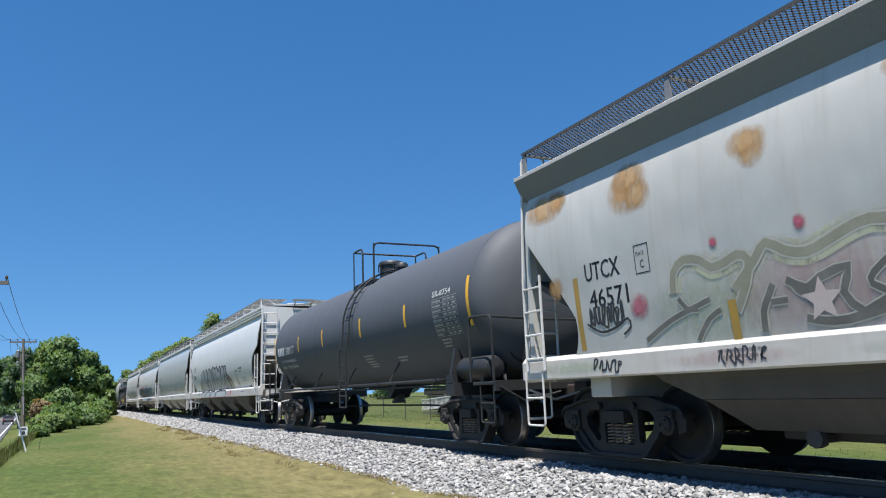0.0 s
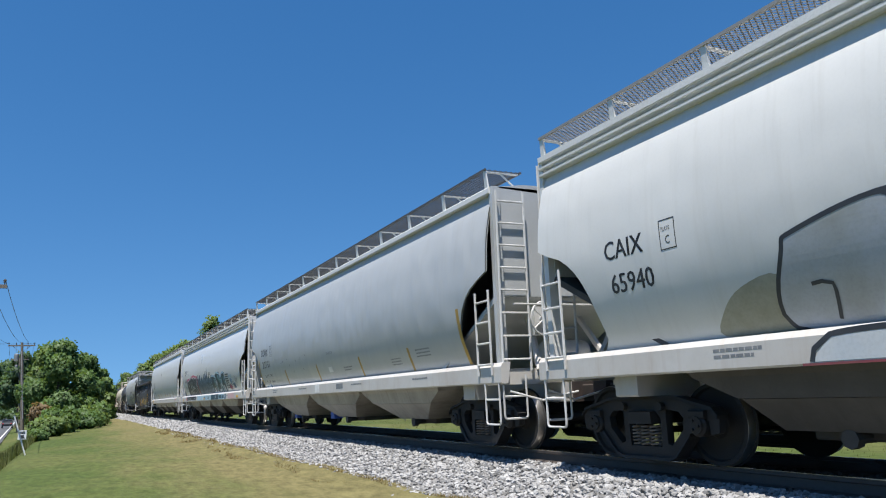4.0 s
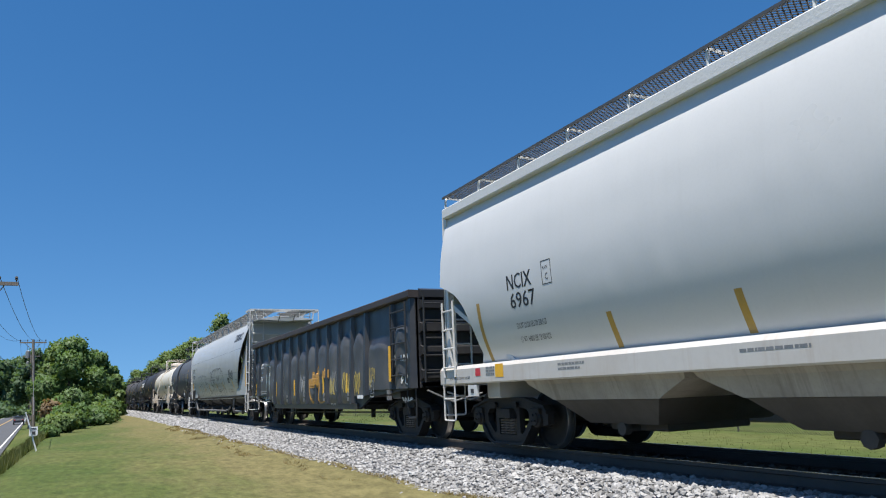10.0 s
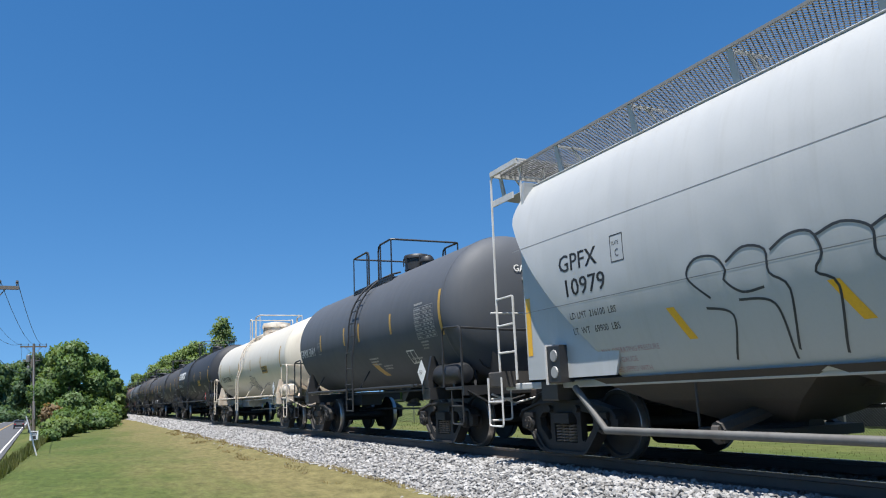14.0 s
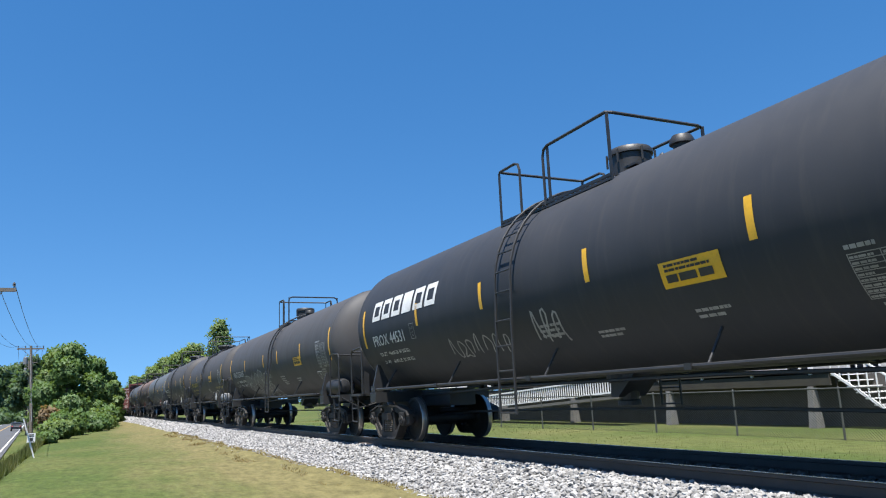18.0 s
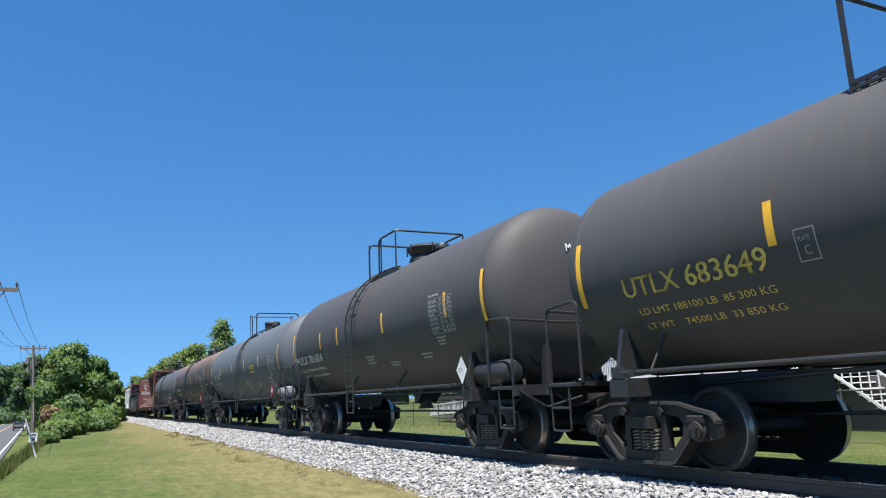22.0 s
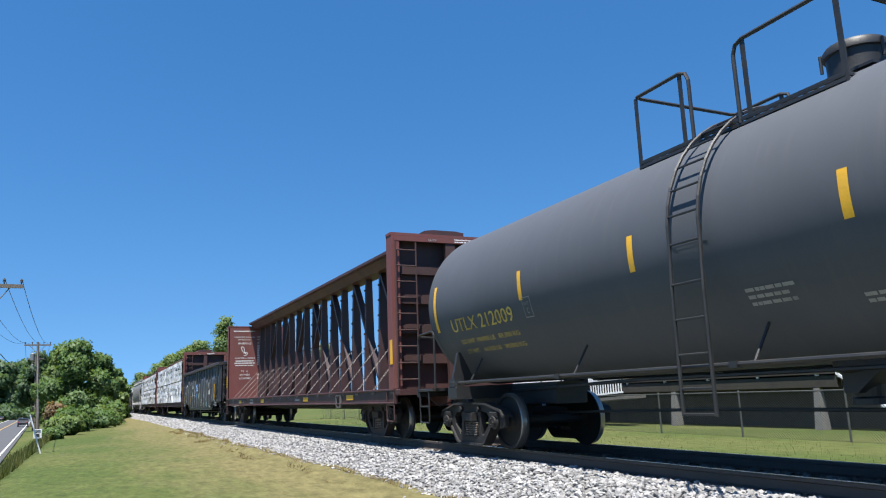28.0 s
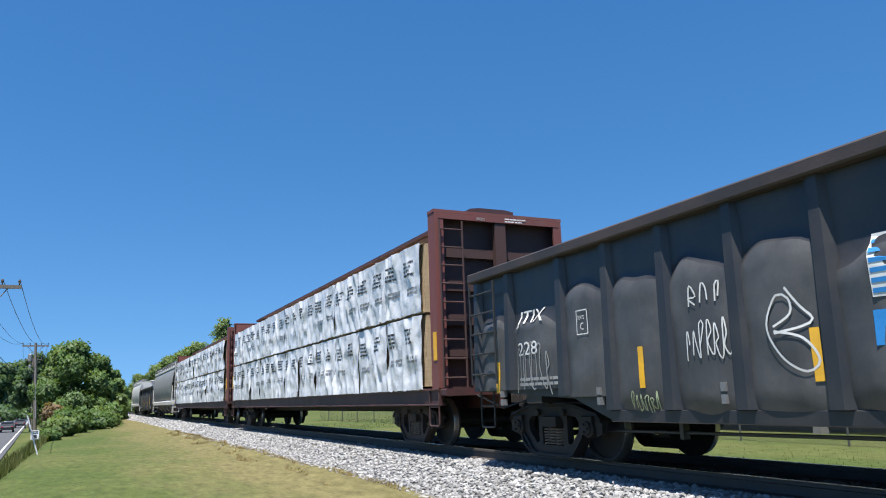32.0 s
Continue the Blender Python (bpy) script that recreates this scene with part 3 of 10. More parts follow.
GLYPHS = {"g": [[(.9, .9), (.3, .98), (.08, .5), (.35, .02), (.9, .15), (.9, .48), (.55, .48)]], "u": [[(.08, 1), (.12, .25), (.5, .02), (.85, .25), (.92, 1)]], "n": [[(.08, 0), (.14, .85), (.2, .95), (.5, .75), (.72, .95), (.86, .8), (.95, 0)]],
          "o": [[(.5, 1), (.1, .8), (.08, .25), (.5, 0), (.92, .25), (.9, .8), (.5, 1)]], "d": [[(.12, 0), (.15, 1), (.75, .85), (.95, .45), (.6, .05), (.12, 0)]],
          "a": [[(.02, 0), (.35, 1), (.62, 1), (.98, 0)], [(.25, .42), (.8, .42)]], "e": [[(.9, .95), (.2, .9), (.1, .5), (.15, .1), (.92, .05)], [(.15, .5), (.75, .55)]],
          "b": [[(.12, 0), (.14, 1), (.75, .9), (.78, .62), (.2, .52), (.9, .42), (.88, .08), (.12, 0)]], "s": [[(.92, .92), (.25, .95), (.1, .65), (.85, .4), (.8, .08), (.05, .05)]], "k": [[(.12, 0), (.15, 1)], [(.85, 1), (.2, .45), (.95, 0)]],
          "m": [[(.05, 0), (.12, 1), (.5, .4), (.85, 1), (.95, 0)]], "l": [[(.2, 1), (.15, .05), (.9, .1)]], "i": [[(.5, 1), (.45, 0)]], "p": [[(.15, 0), (.18, 1), (.85, .85), (.8, .5), (.2, .45)]],
          "y": [[(.1, 1), (.3, .55), (.6, .5), (.9, 1), (.75, .2), (.55, 0)]], "r": [[(.1, 0), (.12, 1), (.8, .9), (.8, .55), (.2, .45), (.95, 0)]]}


def crisp(st):
    """Extra points near the corners, so that the bends stay tight."""
    out = [st[0]]
    for a, b in zip(st, st[1:]):
        out += [(a[0] + (b[0] - a[0]) * t, a[1] + (b[1] - a[1]) * t) for t in (0.14, 0.86)] + [b]
    return out


def wild(shapes, where, parent, u0, u1, v0, v1, thick, fill, line, edge=0.07, lean=0.12, shadow=None, rise=()):
    """Fat sprayed letter forms: a dark or pale edge with a filled stroke on it."""
    n = len(shapes)
    w = (u1 - u0) / n
    r = random.Random(n * 7 + len(fill))
    for k, g in enumerate(shapes):
        hh = v1 - v0 + (rise[k] if k < len(rise) else 0.0)
        base = v0 + r.uniform(0, 0.05)
        lines = [[(u0 + w * (k + 0.06 + 0.92 * p[0]) + lean * p[1] * hh, base + p[1] * hh) for p in crisp(st)] for st in GLYPHS[g]]
        if shadow:
            spray([[(p[0] + 0.07, p[1] + 0.04) for p in st] for st in lines], thick + edge, where, M[shadow], parent, "graffiti", "dark sprayed letter shadow")
        spray(lines, thick + edge, lambda a, b: where(a, b) + Vector((-0.0012, 0, 0)), M[line], parent, "graffiti", "sprayed letter outline")
        spray(lines, thick, lambda a, b: where(a, b) + Vector((-0.0024, 0, 0)), M[fill], parent, "graffiti", "filled sprayed letter")


def smooth_loop(pts, k=4):
    """A closed outline rounded through its points."""
    n = len(pts)
    out = []
    for i in range(n):
        a, b, c, d = (Vector(pts[(i + j) % n]) for j in (-1, 0, 1, 2))
        for j in range(k):
            t = j / k
            q = 0.5 * ((2 * b) + (c - a) * t + (2 * a - 5 * b + 4 * c - d) * t * t + (3 * b - a - 3 * c + d) * t ** 3)
            out.append((q.x, q.y))
    return out


def shape(pts, where, parent, fill, line="", width=0.04, level=1, label="filled sprayed letter", round_off=True):
    """A sprayed shape with an outline of its own; higher levels are sprayed over lower ones."""
    out = smooth_loop(pts) if round_off else list(pts)
    up = 0.0006 * level

    def at(u, v):
        return where(u, v) + Vector((-up, 0, 0))
    if fill:
        patch(out, at, M[fill], parent, "graffiti", label)
    if line:
        spray([out + out[:1]], width, lambda u, v: at(u, v) + Vector((-0.0016, 0, 0)), M[line], parent, "graffiti", "sprayed outline")


def strokes(lines, width, where, parent, mat, level=3, label="sprayed line"):
    for st in lines:
        spray([list(st)], width, lambda u, v: where(u, v) + Vector((-0.0008 - 0.0006 * level, 0, 0)), M[mat], parent, "graffiti", label)


def tag_strokes(seed, u0, v0, w, hgt, n, loops=0.55):
    """Scrawled strokes that fill a box; most of them run on into the next."""
    r = random.Random(seed)
    out = []
    for i in range(n):
        x, s = u0 + w * (i + 0.5) / n, w / n
        pts = [(x - s * r.uniform(0.2, 0.5), v0 + hgt * r.uniform(0.0, 0.3)), (x - s * r.uniform(0.0, 0.25), v0 + hgt * r.uniform(0.7, 1.0)),
               (x + s * r.uniform(0.1, 0.5), v0 + hgt * r.uniform(0.45, 0.95)), (x + s * r.uniform(-0.3, 0.3), v0 + hgt * r.uniform(0.1, 0.5))]
        if r.random() < 0.4:
            pts.append((x + s * r.uniform(0.2, 0.5), v0 + hgt * r.uniform(-0.1, 0.2)))
        if out and r.random() < loops:
            out[-1] += pts
        else:
            out.append(pts)
    return out


def tag_scrawl(count, where, parent, u0, u1, v, hgt, width, mat, seed=1):
    """A thin sprayed scrawl that nobody can read."""
    spray(tag_strokes(seed, u0, v, u1 - u0, hgt, count), width, where, M[mat], parent, "graffiti", "sprayed tag")


def blob(seed, u0, v0, w, hgt, lobes=7, k=48):
    """A bulging letter-like outline."""
    r = random.Random(seed)
    ph, ph2 = r.uniform(0, 6), r.uniform(0, 6)
    out = []
    for i in range(k):
        a = 2 * math.pi * i / k
        q = 1 + 0.12 * math.sin(lobes * a + ph) + 0.07 * math.sin((lobes - 3) * a + ph2)
        ca, sa = math.cos(a), math.sin(a)
        e = 0.55
        out.append((u0 + w / 2 + w / 2 * q * math.copysign(abs(ca) ** e, ca), v0 + hgt / 2 + hgt / 2 * q * math.copysign(abs(sa) ** e, sa)))
    return out


# ---- ground, road and track ----
def road_edge(y):
    return -2.0 - 0.0511 * y


def verge_rise(x, y):
    """Turf that has crept up the foot of the stones, in an uneven stretch."""
    t = min(1.0, max(0.0, (x - 3.4) / 1.7))
    k = t * t * (3 - 2 * t) * min(1.0, max(0.0, (6.1 - x) / 0.5))
    return k * (0.58 + 0.12 * math.sin(y * 1.3) * math.sin(y * 0.47)) * min(1.0, max(0.0, (140.0 - y) / 60.0))


def ground_z(x, y):
    left = 4.5 - x
    if left > 0:
        crest, foot = -1.7, min(-3.4, road_edge(y) + 0.4)
        z = -0.62 - 0.03 * max(0.0, left) * 0.4
        if x < crest:
            t = min(1.0, (crest - x) / (crest - foot))
            z = z + (-2.3 - z) * (t * t * (3 - 2 * t))
        return z + 0.03 * math.sin(x * 1.3 + y * 0.21) * math.sin(y * 0.37) + 0.27 * verge_rise(x, y)
    right = x - 10.0
    if x < 6.0:
        return -0.62 - 0.12 * min(1.0, -left / 0.4) + 0.37 * verge_rise(x, y)
    return -0.62 + (0.02 * math.sin(x * 0.6) * math.sin(y * 0.23) if right > 0 else -0.12)


def spread(a, b, step, far, grow):
    out, x = [], a
    while x < b:
        out.append(x)
        x += step
    out.append(b)
    s = step
    while out[-1] < far:
        s *= grow
        out.append(min(far, out[-1] + s))
    s, low = step, [a]
    while low[-1] > -far:
        s *= grow
        low.append(max(-far, low[-1] - s))
    return low[:0:-1] + out


def build_ground():
    xs, ys = spread(-12, 40, 0.5, 3000, 1.35), spread(-5, 90, 1.0, 3000, 1.3)
    bm = bmesh.new()
    sheet(bm, [[(x, y, ground_z(x, y)) for x in xs] for y in ys])
    m = material("grass_ground", (0.062, 0.086, 0.022), 0.95, second=(0.120, 0.118, 0.044), scale=0.22, amount=0.9, fine=26.0, fine_amount=0.3, bump=1.0, stretch=(1, 0.6, 1), spec=0.15)
    # the sward dries to straw beside the stones, in an uneven strip
    n, l = m.node_tree.nodes, m.node_tree.links
    old = n["Principled BSDF"].inputs["Base Color"].links[0].from_socket
    tc = n.new("ShaderNodeTexCoord")
    ax = n.new("ShaderNodeSeparateXYZ")
    l.new(tc.outputs["Object"], ax.inputs[0])
    mp = n.new("ShaderNodeMapping")
    mp.inputs["Scale"].default_value = (1.1, 0.28, 1)
    l.new(tc.outputs["Object"], mp.inputs["Vector"])
    nz = n.new("ShaderNodeTexNoise")
    nz.inputs["Scale"].default_value, nz.inputs["Detail"].default_value = 0.9, 6.0
    l.new(mp.outputs["Vector"], nz.inputs["Vector"])
    mad = n.new("ShaderNodeMath")
    mad.operation = "MULTIPLY_ADD"
    mad.inputs[1].default_value = 5.0
    l.new(nz.outputs["Fac"], mad.inputs[0])
    l.new(ax.outputs["X"], mad.inputs[2])
    near = n.new("ShaderNodeMapRange")
    near.inputs["From Min"].default_value, near.inputs["From Max"].default_value, near.inputs["To Max"].default_value = 3.3, 6.3, 0.85
    l.new(mad.outputs[0], near.inputs["Value"])
    off = n.new("ShaderNodeMapRange")
    off.inputs["From Min"].default_value, off.inputs["From Max"].default_value = 9.5, 8.0
    l.new(ax.outputs["X"], off.inputs["Value"])
    both = n.new("ShaderNodeMath")
    both.operation = "MULTIPLY"
    l.new(near.outputs["Result"], both.inputs[0])
    l.new(off.outputs["Result"], both.inputs[1])
    dry = n.new("ShaderNodeMix")
    dry.data_type = "RGBA"
    dry.inputs[7].default_value = (0.148, 0.126, 0.058, 1)
    l.new(both.outputs[0], dry.inputs[0])
    l.new(old, dry.inputs[6])
    # mown streaks and worn tufts, a hand to an arm long
    mp3 = n.new("ShaderNodeMapping")
    mp3.inputs["Scale"].default_value = (3.2, 1.1, 1)
    mp3.inputs["Rotation"].default_value = (0, 0, 0.25)
    l.new(tc.outputs["Object"], mp3.inputs["Vector"])
    tuft = n.new("ShaderNodeTexNoise")
    tuft.inputs["Scale"].default_value, tuft.inputs["Detail"].default_value, tuft.inputs["Roughness"].default_value = 1.5, 12.0, 0.8
    l.new(mp3.outputs["Vector"], tuft.inputs["Vector"])
    val = n.new("ShaderNodeMapRange")
    val.inputs["From Min"].default_value, val.inputs["From Max"].default_value = 0.3, 0.72
    val.inputs["To Min"].default_value, val.inputs["To Max"].default_value = 0.45, 1.6
    l.new(tuft.outputs["Fac"], val.inputs["Value"])
    hsv = n.new("ShaderNodeHueSaturation")
    l.new(dry.outputs[2], hsv.inputs["Color"])
    l.new(val.outputs["Result"], hsv.inputs["Value"])
    l.new(hsv.outputs["Color"], n["Principled BSDF"].inputs["Base Color"])
    g = part("ground", bm, m, None, smooth=True)
    tagged(g, "mown green and straw-coloured grass ground", "grass", kind="structure")


def build_road():
    bm = bmesh.new()
    ys = [-420, -200, -60, 0, 40, 80, 120, 170, 240, 330, 450, 700]
    sheet(bm, [[(road_edge(y) - w, y, -2.2 + 0.03 * (w > 1 and w < 6)) for w in (0, 1.5, 3.6, 5.7, 7.4)] for y in ys])
    tagged(part("road", bm, M["asphalt"], None), "grey asphalt two-lane road", "road", kind="structure")
    for off, name in ((0.35, "edge_line"), (7.0, "edge_line")):
        bm = bmesh.new()
        sheet(bm, [[(road_edge(y) - off - w, y, -2.185) for w in (0, 0.14)] for y in ys])
        tagged(part(name, bm, M["road_line"], None), "white painted road edge line", "road marking", kind="structure")
    bm = bmesh.new()
    sheet(bm, [[(road_edge(y) - 3.6 - w, y, -2.155) for w in (0, 0.25)] for y in ys])
    tagged(part("centre_line", bm, M["dull_yellow"], None), "yellow painted centre line of the road", "road marking", kind="structure")


def stones(name, count, area, zf, size, seed, mat, label):
    """Loose crushed stones as one mesh; zf(x, y) is the bed they lie on."""
    r = np.random.RandomState(seed)
    base = np.array([(1, 0, 0), (-1, 0, 0), (0, 1, 0), (0, -1, 0), (0, 0, 1), (0, 0, -1),
                     (.6, .6, .55), (-.6, .6, .5), (.6, -.6, .55), (-.6, -.6, .5)])
    faces0 = [(4, 6, 7), (4, 7, 9), (4, 9, 8), (4, 8, 6), (0, 6, 8), (2, 7, 6), (1, 9, 7), (3, 8, 9),
              (0, 2, 6), (2, 1, 7), (1, 3, 9), (3, 0, 8), (5, 2, 0), (5, 1, 2), (5, 3, 1), (5, 0, 3)]
    x = r.uniform(area[0], area[1], count)
    y = area[2] + (area[3] - area[2]) * r.uniform(0, 1, count) ** 1.5
    s = r.uniform(size[0], size[1], count)
    verts = base[None] * (s[:, None, None] * r.uniform(0.6, 1.25, (count, 1, 3))) * (1 + r.uniform(-.25, .25, (count, 10, 1)))
    a = r.uniform(0, 6.28, count)
    b = r.uniform(-0.7, 0.7, count)
    ca, sa, cb, sb = np.cos(a), np.sin(a), np.cos(b), np.sin(b)
    vx = verts[:, :, 0] * cb[:, None] + verts[:, :, 2] * sb[:, None]
    vz = -verts[:, :, 0] * sb[:, None] + verts[:, :, 2] * cb[:, None]
    px = vx * ca[:, None] - verts[:, :, 1] * sa[:, None] + x[:, None]
    py = vx * sa[:, None] + verts[:, :, 1] * ca[:, None] + y[:, None]
    z0 = np.array([zf(p, q) for p, q in zip(x, y)])
    pz = vz * 0.8 + (z0 + s * r.uniform(0.0, 0.45, count))[:, None]
    pts = np.stack([px, py, pz], -1).reshape(-1, 3)
    f = (np.array(faces0)[None] + (np.arange(count) * 10)[:, None, None]).reshape(-1, 3)
    me = bpy.data.meshes.new(name)
    me.from_pydata(pts.tolist(), [], f.tolist())
    me.materials.append(mat)
    return tagged(new(name, me), label, "stones", kind="stuff")


def bed_z(x, y=0.0):
    d = abs(x - TRACK_X)
    if d < 1.45:
        return -0.20
    return -0.20 - (d - 1.45) * 0.36


def build_track():
    prof = [TRACK_X + d for d in (-2.75, -2.4, -2.0, -1.75, -1.55, -1.2, -0.7, 0, 0.7, 1.2, 1.55, 2.0, 2.4, 2.75)]
    ys = [-40 + 2 * i for i in range(70)] + [110, 140, 200, 300, 450, 700, 1200]
    bm = bmesh.new()
    sheet(bm, [[(x, y, bed_z(x)) for x in prof] for y in ys])
    tagged(part("ballast_bed", bm, M["bed"], None), "bed of pale crushed stone under the track", "ballast", kind="structure")
    # strip between the rails, with the train's shade put into its colour
    bm = bmesh.new()
    sheet(bm, [[(TRACK_X + d, y, bed_z(TRACK_X + d) + 0.006) for d in (-1.0, 0, 1.0)] for y in ys])
    tagged(part("oily_bed", bm, M["oily_bed"], None), "stone bed between the rails, darkened as the train's shade", "ballast", kind="structure")
    stones("ballast_stones", 26000, (4.5, 6.4, 4.0, 42.0), bed_z, (0.022, 0.052), 3, M["stone"], "pale grey crushed stones of the track bed")
    stones("ballast_stones", 9000, (4.5, 6.3, 42.0, 150.0), bed_z, (0.05, 0.11), 4, M["stone"], "pale grey crushed stones of the track bed")
    stones("ballast_stones", 5000, (6.5, 8.3, 2.0, 40.0), bed_z, (0.03, 0.06), 5, M["shaded_stone"], "crushed stones between the rails, darkened as the train's shade")
    stones("ballast_stones", 3500, (8.3, 10.0, 2.0, 40.0), bed_z, (0.03, 0.06), 7, M["stone"], "grey crushed stones beyond the track")
    stones("ballast_stones", 700, (4.3, 4.75, 5.0, 40.0), lambda x, y: ground_z(x, y) - 0.01, (0.02, 0.045), 6, M["stone"], "stray grey stones in the grass beside the track")
    rail = [(-0.075, -0.172), (0.075, -0.172), (0.07, -0.16), (0.012, -0.14), (0.012, -0.05), (0.037, -0.04), (0.037, -0.006), (0.028, 0.0),
            (-0.028, 0.0), (-0.037, -0.006), (-0.037, -0.04), (-0.012, -0.05), (-0.012, -0.14), (-0.07, -0.16)]
    for x in (TRACK_X - 0.755, TRACK_X + 0.755):
        bm = bmesh.new()
        prism(bm, [(x + p[0], p[1]) for p in rail], -60, 1200)
        ob = part("rail", bm, [M["rail_steel"]], None)
        tagged(ob, "long brown steel rail with a polished top", "rail", group="rails of the track")
        bm = bmesh.new()
        box(bm, x - 0.024, x + 0.024, -60, 1200, 0.0005, 0.003)
        part("running_surface", bm, M["rail_top"], ob, "polished steel running surface")
    bm = bmesh.new()
    bbox(bm, -1.3, 1.3, -0.115, 0.115, -0.36, -0.18, 0.012)
    tie = finish("wood_tie", bm, M["tie_wood"])
    bm = bmesh.new()
    box(bm, -0.09, 0.09, -0.1, 0.1, -0.18, -0.168)
    for sx in (-0.07, 0.07):
        box(bm, sx - 0.014, sx + 0.014, -0.05, -0.02, -0.168, -0.145)
        box(bm, sx - 0.014, sx + 0.014, 0.02, 0.05, -0.168, -0.145)
    plate = finish("tie_plate", bm, M["rail_steel"])
    for i in range(150):
        ob = new("wood_tie", tie)
        ob.location = (TRACK_X, -4 + i * 0.52 + random.uniform(-0.03, 0.03), random.uniform(-0.012, 0.004))
        ob.rotation_euler.z = random.uniform(-0.02, 0.02)
        tagged(ob, "dark creosoted wooden railway tie", "railway tie", group="ties of the track")
        for sx in (-0.755, 0.755):
            p = new("tie_plate", plate)
            p.parent = ob
            p.location = (sx, 0, 0.0)


# ---- rolling stock: shared parts ----
WHEEL_R = 0.457
SHARED = {}


def shared(key, make):
    if key not in SHARED:
        SHARED[key] = make()
    return SHARED[key]


def wheelset_mesh():
    bm = bmesh.new()
    for s in (-1, 1):
        prof = [(0.09, 0.62), (0.13, 0.665), (0.14, 0.70), (0.36, 0.715), (0.40, 0.70), (0.475, 0.70), (0.48, 0.715), (0.46, 0.735)]
        lathe(bm, [(r, s * x) for r, x in prof], "x", 32, caps=False)
        lathe(bm, [(r, s * x) for r, x in ((0.46, 0.735), (0.455, 0.825), (0.448, 0.835))], "x", 32, mi=1, caps=False)
        lathe(bm, [(r, s * x) for r, x in ((0.448, 0.835), (0.405, 0.835), (0.385, 0.80), (0.30, 0.775), (0.16, 0.80), (0.13, 0.845), (0.09, 0.85))], "x", 32, caps=False)
        lathe(bm, [(r, s * x) for r, x in ((0.085, 0.85), (0.085, 0.92), (0.125, 0.93), (0.125, 1.10), (0.10, 1.12), (0.095, 1.145), (0.001, 1.15))], "x", 16, caps=False)
        for k in range(3):
            a = 2.1 * k
            lathe(bm, [(0.018, s * 1.13), (0.018, s * 1.17)], "x", 6, (0, 0.055 * math.cos(a), 0.055 * math.sin(a)))
    lathe(bm, [(0.085, -0.66), (0.075, -0.3), (0.075, 0.3), (0.085, 0.66)], "x", 14)
    return finish("wheelset", bm, [M["truck_iron"], M["tread"]], True)


def plate_with_holes(bm, outer, holes, x0, x1):
    """A flat plate in the y-z plane, from x0 to x1, with openings through it."""
    for x in (x0, x1):
        edges = []
        for loop in (outer, *holes):
            vs = [bm.verts.new((x, p[0], p[1])) for p in loop]
            edges += [bm.edges.new((vs[i], vs[(i + 1) % len(vs)])) for i in range(len(vs))]
        bmesh.ops.triangle_fill(bm, use_beauty=True, edges=edges)
    for loop in (outer, *holes):
        k = len(loop)
        for i in range(k):
            p, q = loop[i], loop[(i + 1) % k]
            bm.faces.new([bm.verts.new(c) for c in ((x0, *p), (x1, *p), (x1, *q), (x0, *q))])
    bmesh.ops.remove_doubles(bm, verts=bm.verts[:], dist=0.0005)


def side_frame_mesh(mat):
    """A cast side frame with two windows and a spring opening, lying in the y-z plane."""
    bm = bmesh.new()
    half = [(0.42, 0.08), (0.52, 0.12), (0.76, 0.36), (0.77, 0.50), (1.02, 0.50), (1.04, 0.35), (1.16, 0.38), (1.18, 0.56), (1.10, 0.65), (0.86, 0.70), (0.60, 0.765), (0.30, 0.775)]
    outer = half + [(-y, z) for y, z in half[::-1]]
    side = [(0.37, 0.24), (0.44, 0.22), (0.63, 0.40), (0.65, 0.53), (0.58, 0.60), (0.37, 0.63)]
    holes = [[(-0.27, 0.20), (0.27, 0.20), (0.28, 0.52), (0.20, 0.61), (-0.20, 0.61), (-0.28, 0.52)], side, [(-y, z) for y, z in side[::-1]]]
    plate_with_holes(bm, outer, holes, -0.05, 0.05)
    # raised flanges along the top and bottom chords
    for pts in (half[7:] + [(-y, z) for y, z in half[:6:-1]], [(-y, z) for y, z in half[2::-1]] + half[:3]):
        for p, q in zip(pts, pts[1:]):
            loft(bm, [[(x, p[0], p[1] + e) for x, e in ((-0.095, -0.03), (0.095, -0.03), (0.085, 0.006), (-0.085, 0.006))], [(x, q[0], q[1] + e) for x, e in ((-0.095, -0.03), (0.095, -0.03), (0.085, 0.006), (-0.085, 0.006))]])
    for k in (-1, 1):
        bbox(bm, -0.105, 0.105, k * 0.89 - 0.12, k * 0.89 + 0.12, 0.53, 0.62)
        lathe(bm, [(0.05, -0.11), (0.05, 0.11)], "x", 8, (0, k * 0.33, 0.66))
    return finish("side_frame", bm, mat)


def spring_mesh():
    bm = bmesh.new()
    pts = [(0.066 * math.cos(a * 0.7854), 0.066 * math.sin(a * 0.7854), 0.205 + 0.24 * a / 48) for a in range(49)]
    tube(bm, pts, 0.0135, 5)
    return finish("spring", bm, M["spring_steel"], True)


def bolster_mesh(mat):
    bm = bmesh.new()
    prism(bm, [(-1.15, 0.46), (1.15, 0.46), (1.15, 0.60), (0.5, 0.66), (-0.5, 0.66), (-1.15, 0.60)], -0.2, 0.2)
    lathe(bm, [(0.2, 0.66), (0.2, 0.74)], "z", 16)
    for s in (-1, 1):
        bbox(bm, -0.8, 0.8, s * 0.36 - 0.03, s * 0.36 + 0.03, 0.30, 0.38)
        for x in (-0.75, 0.75):
            bbox(bm, x - 0.07, x + 0.07, s * 0.40 - 0.03, s * 0.40 + 0.03, 0.28, 0.50)
    return finish("truck", bm, mat)


WHEELSETS = []


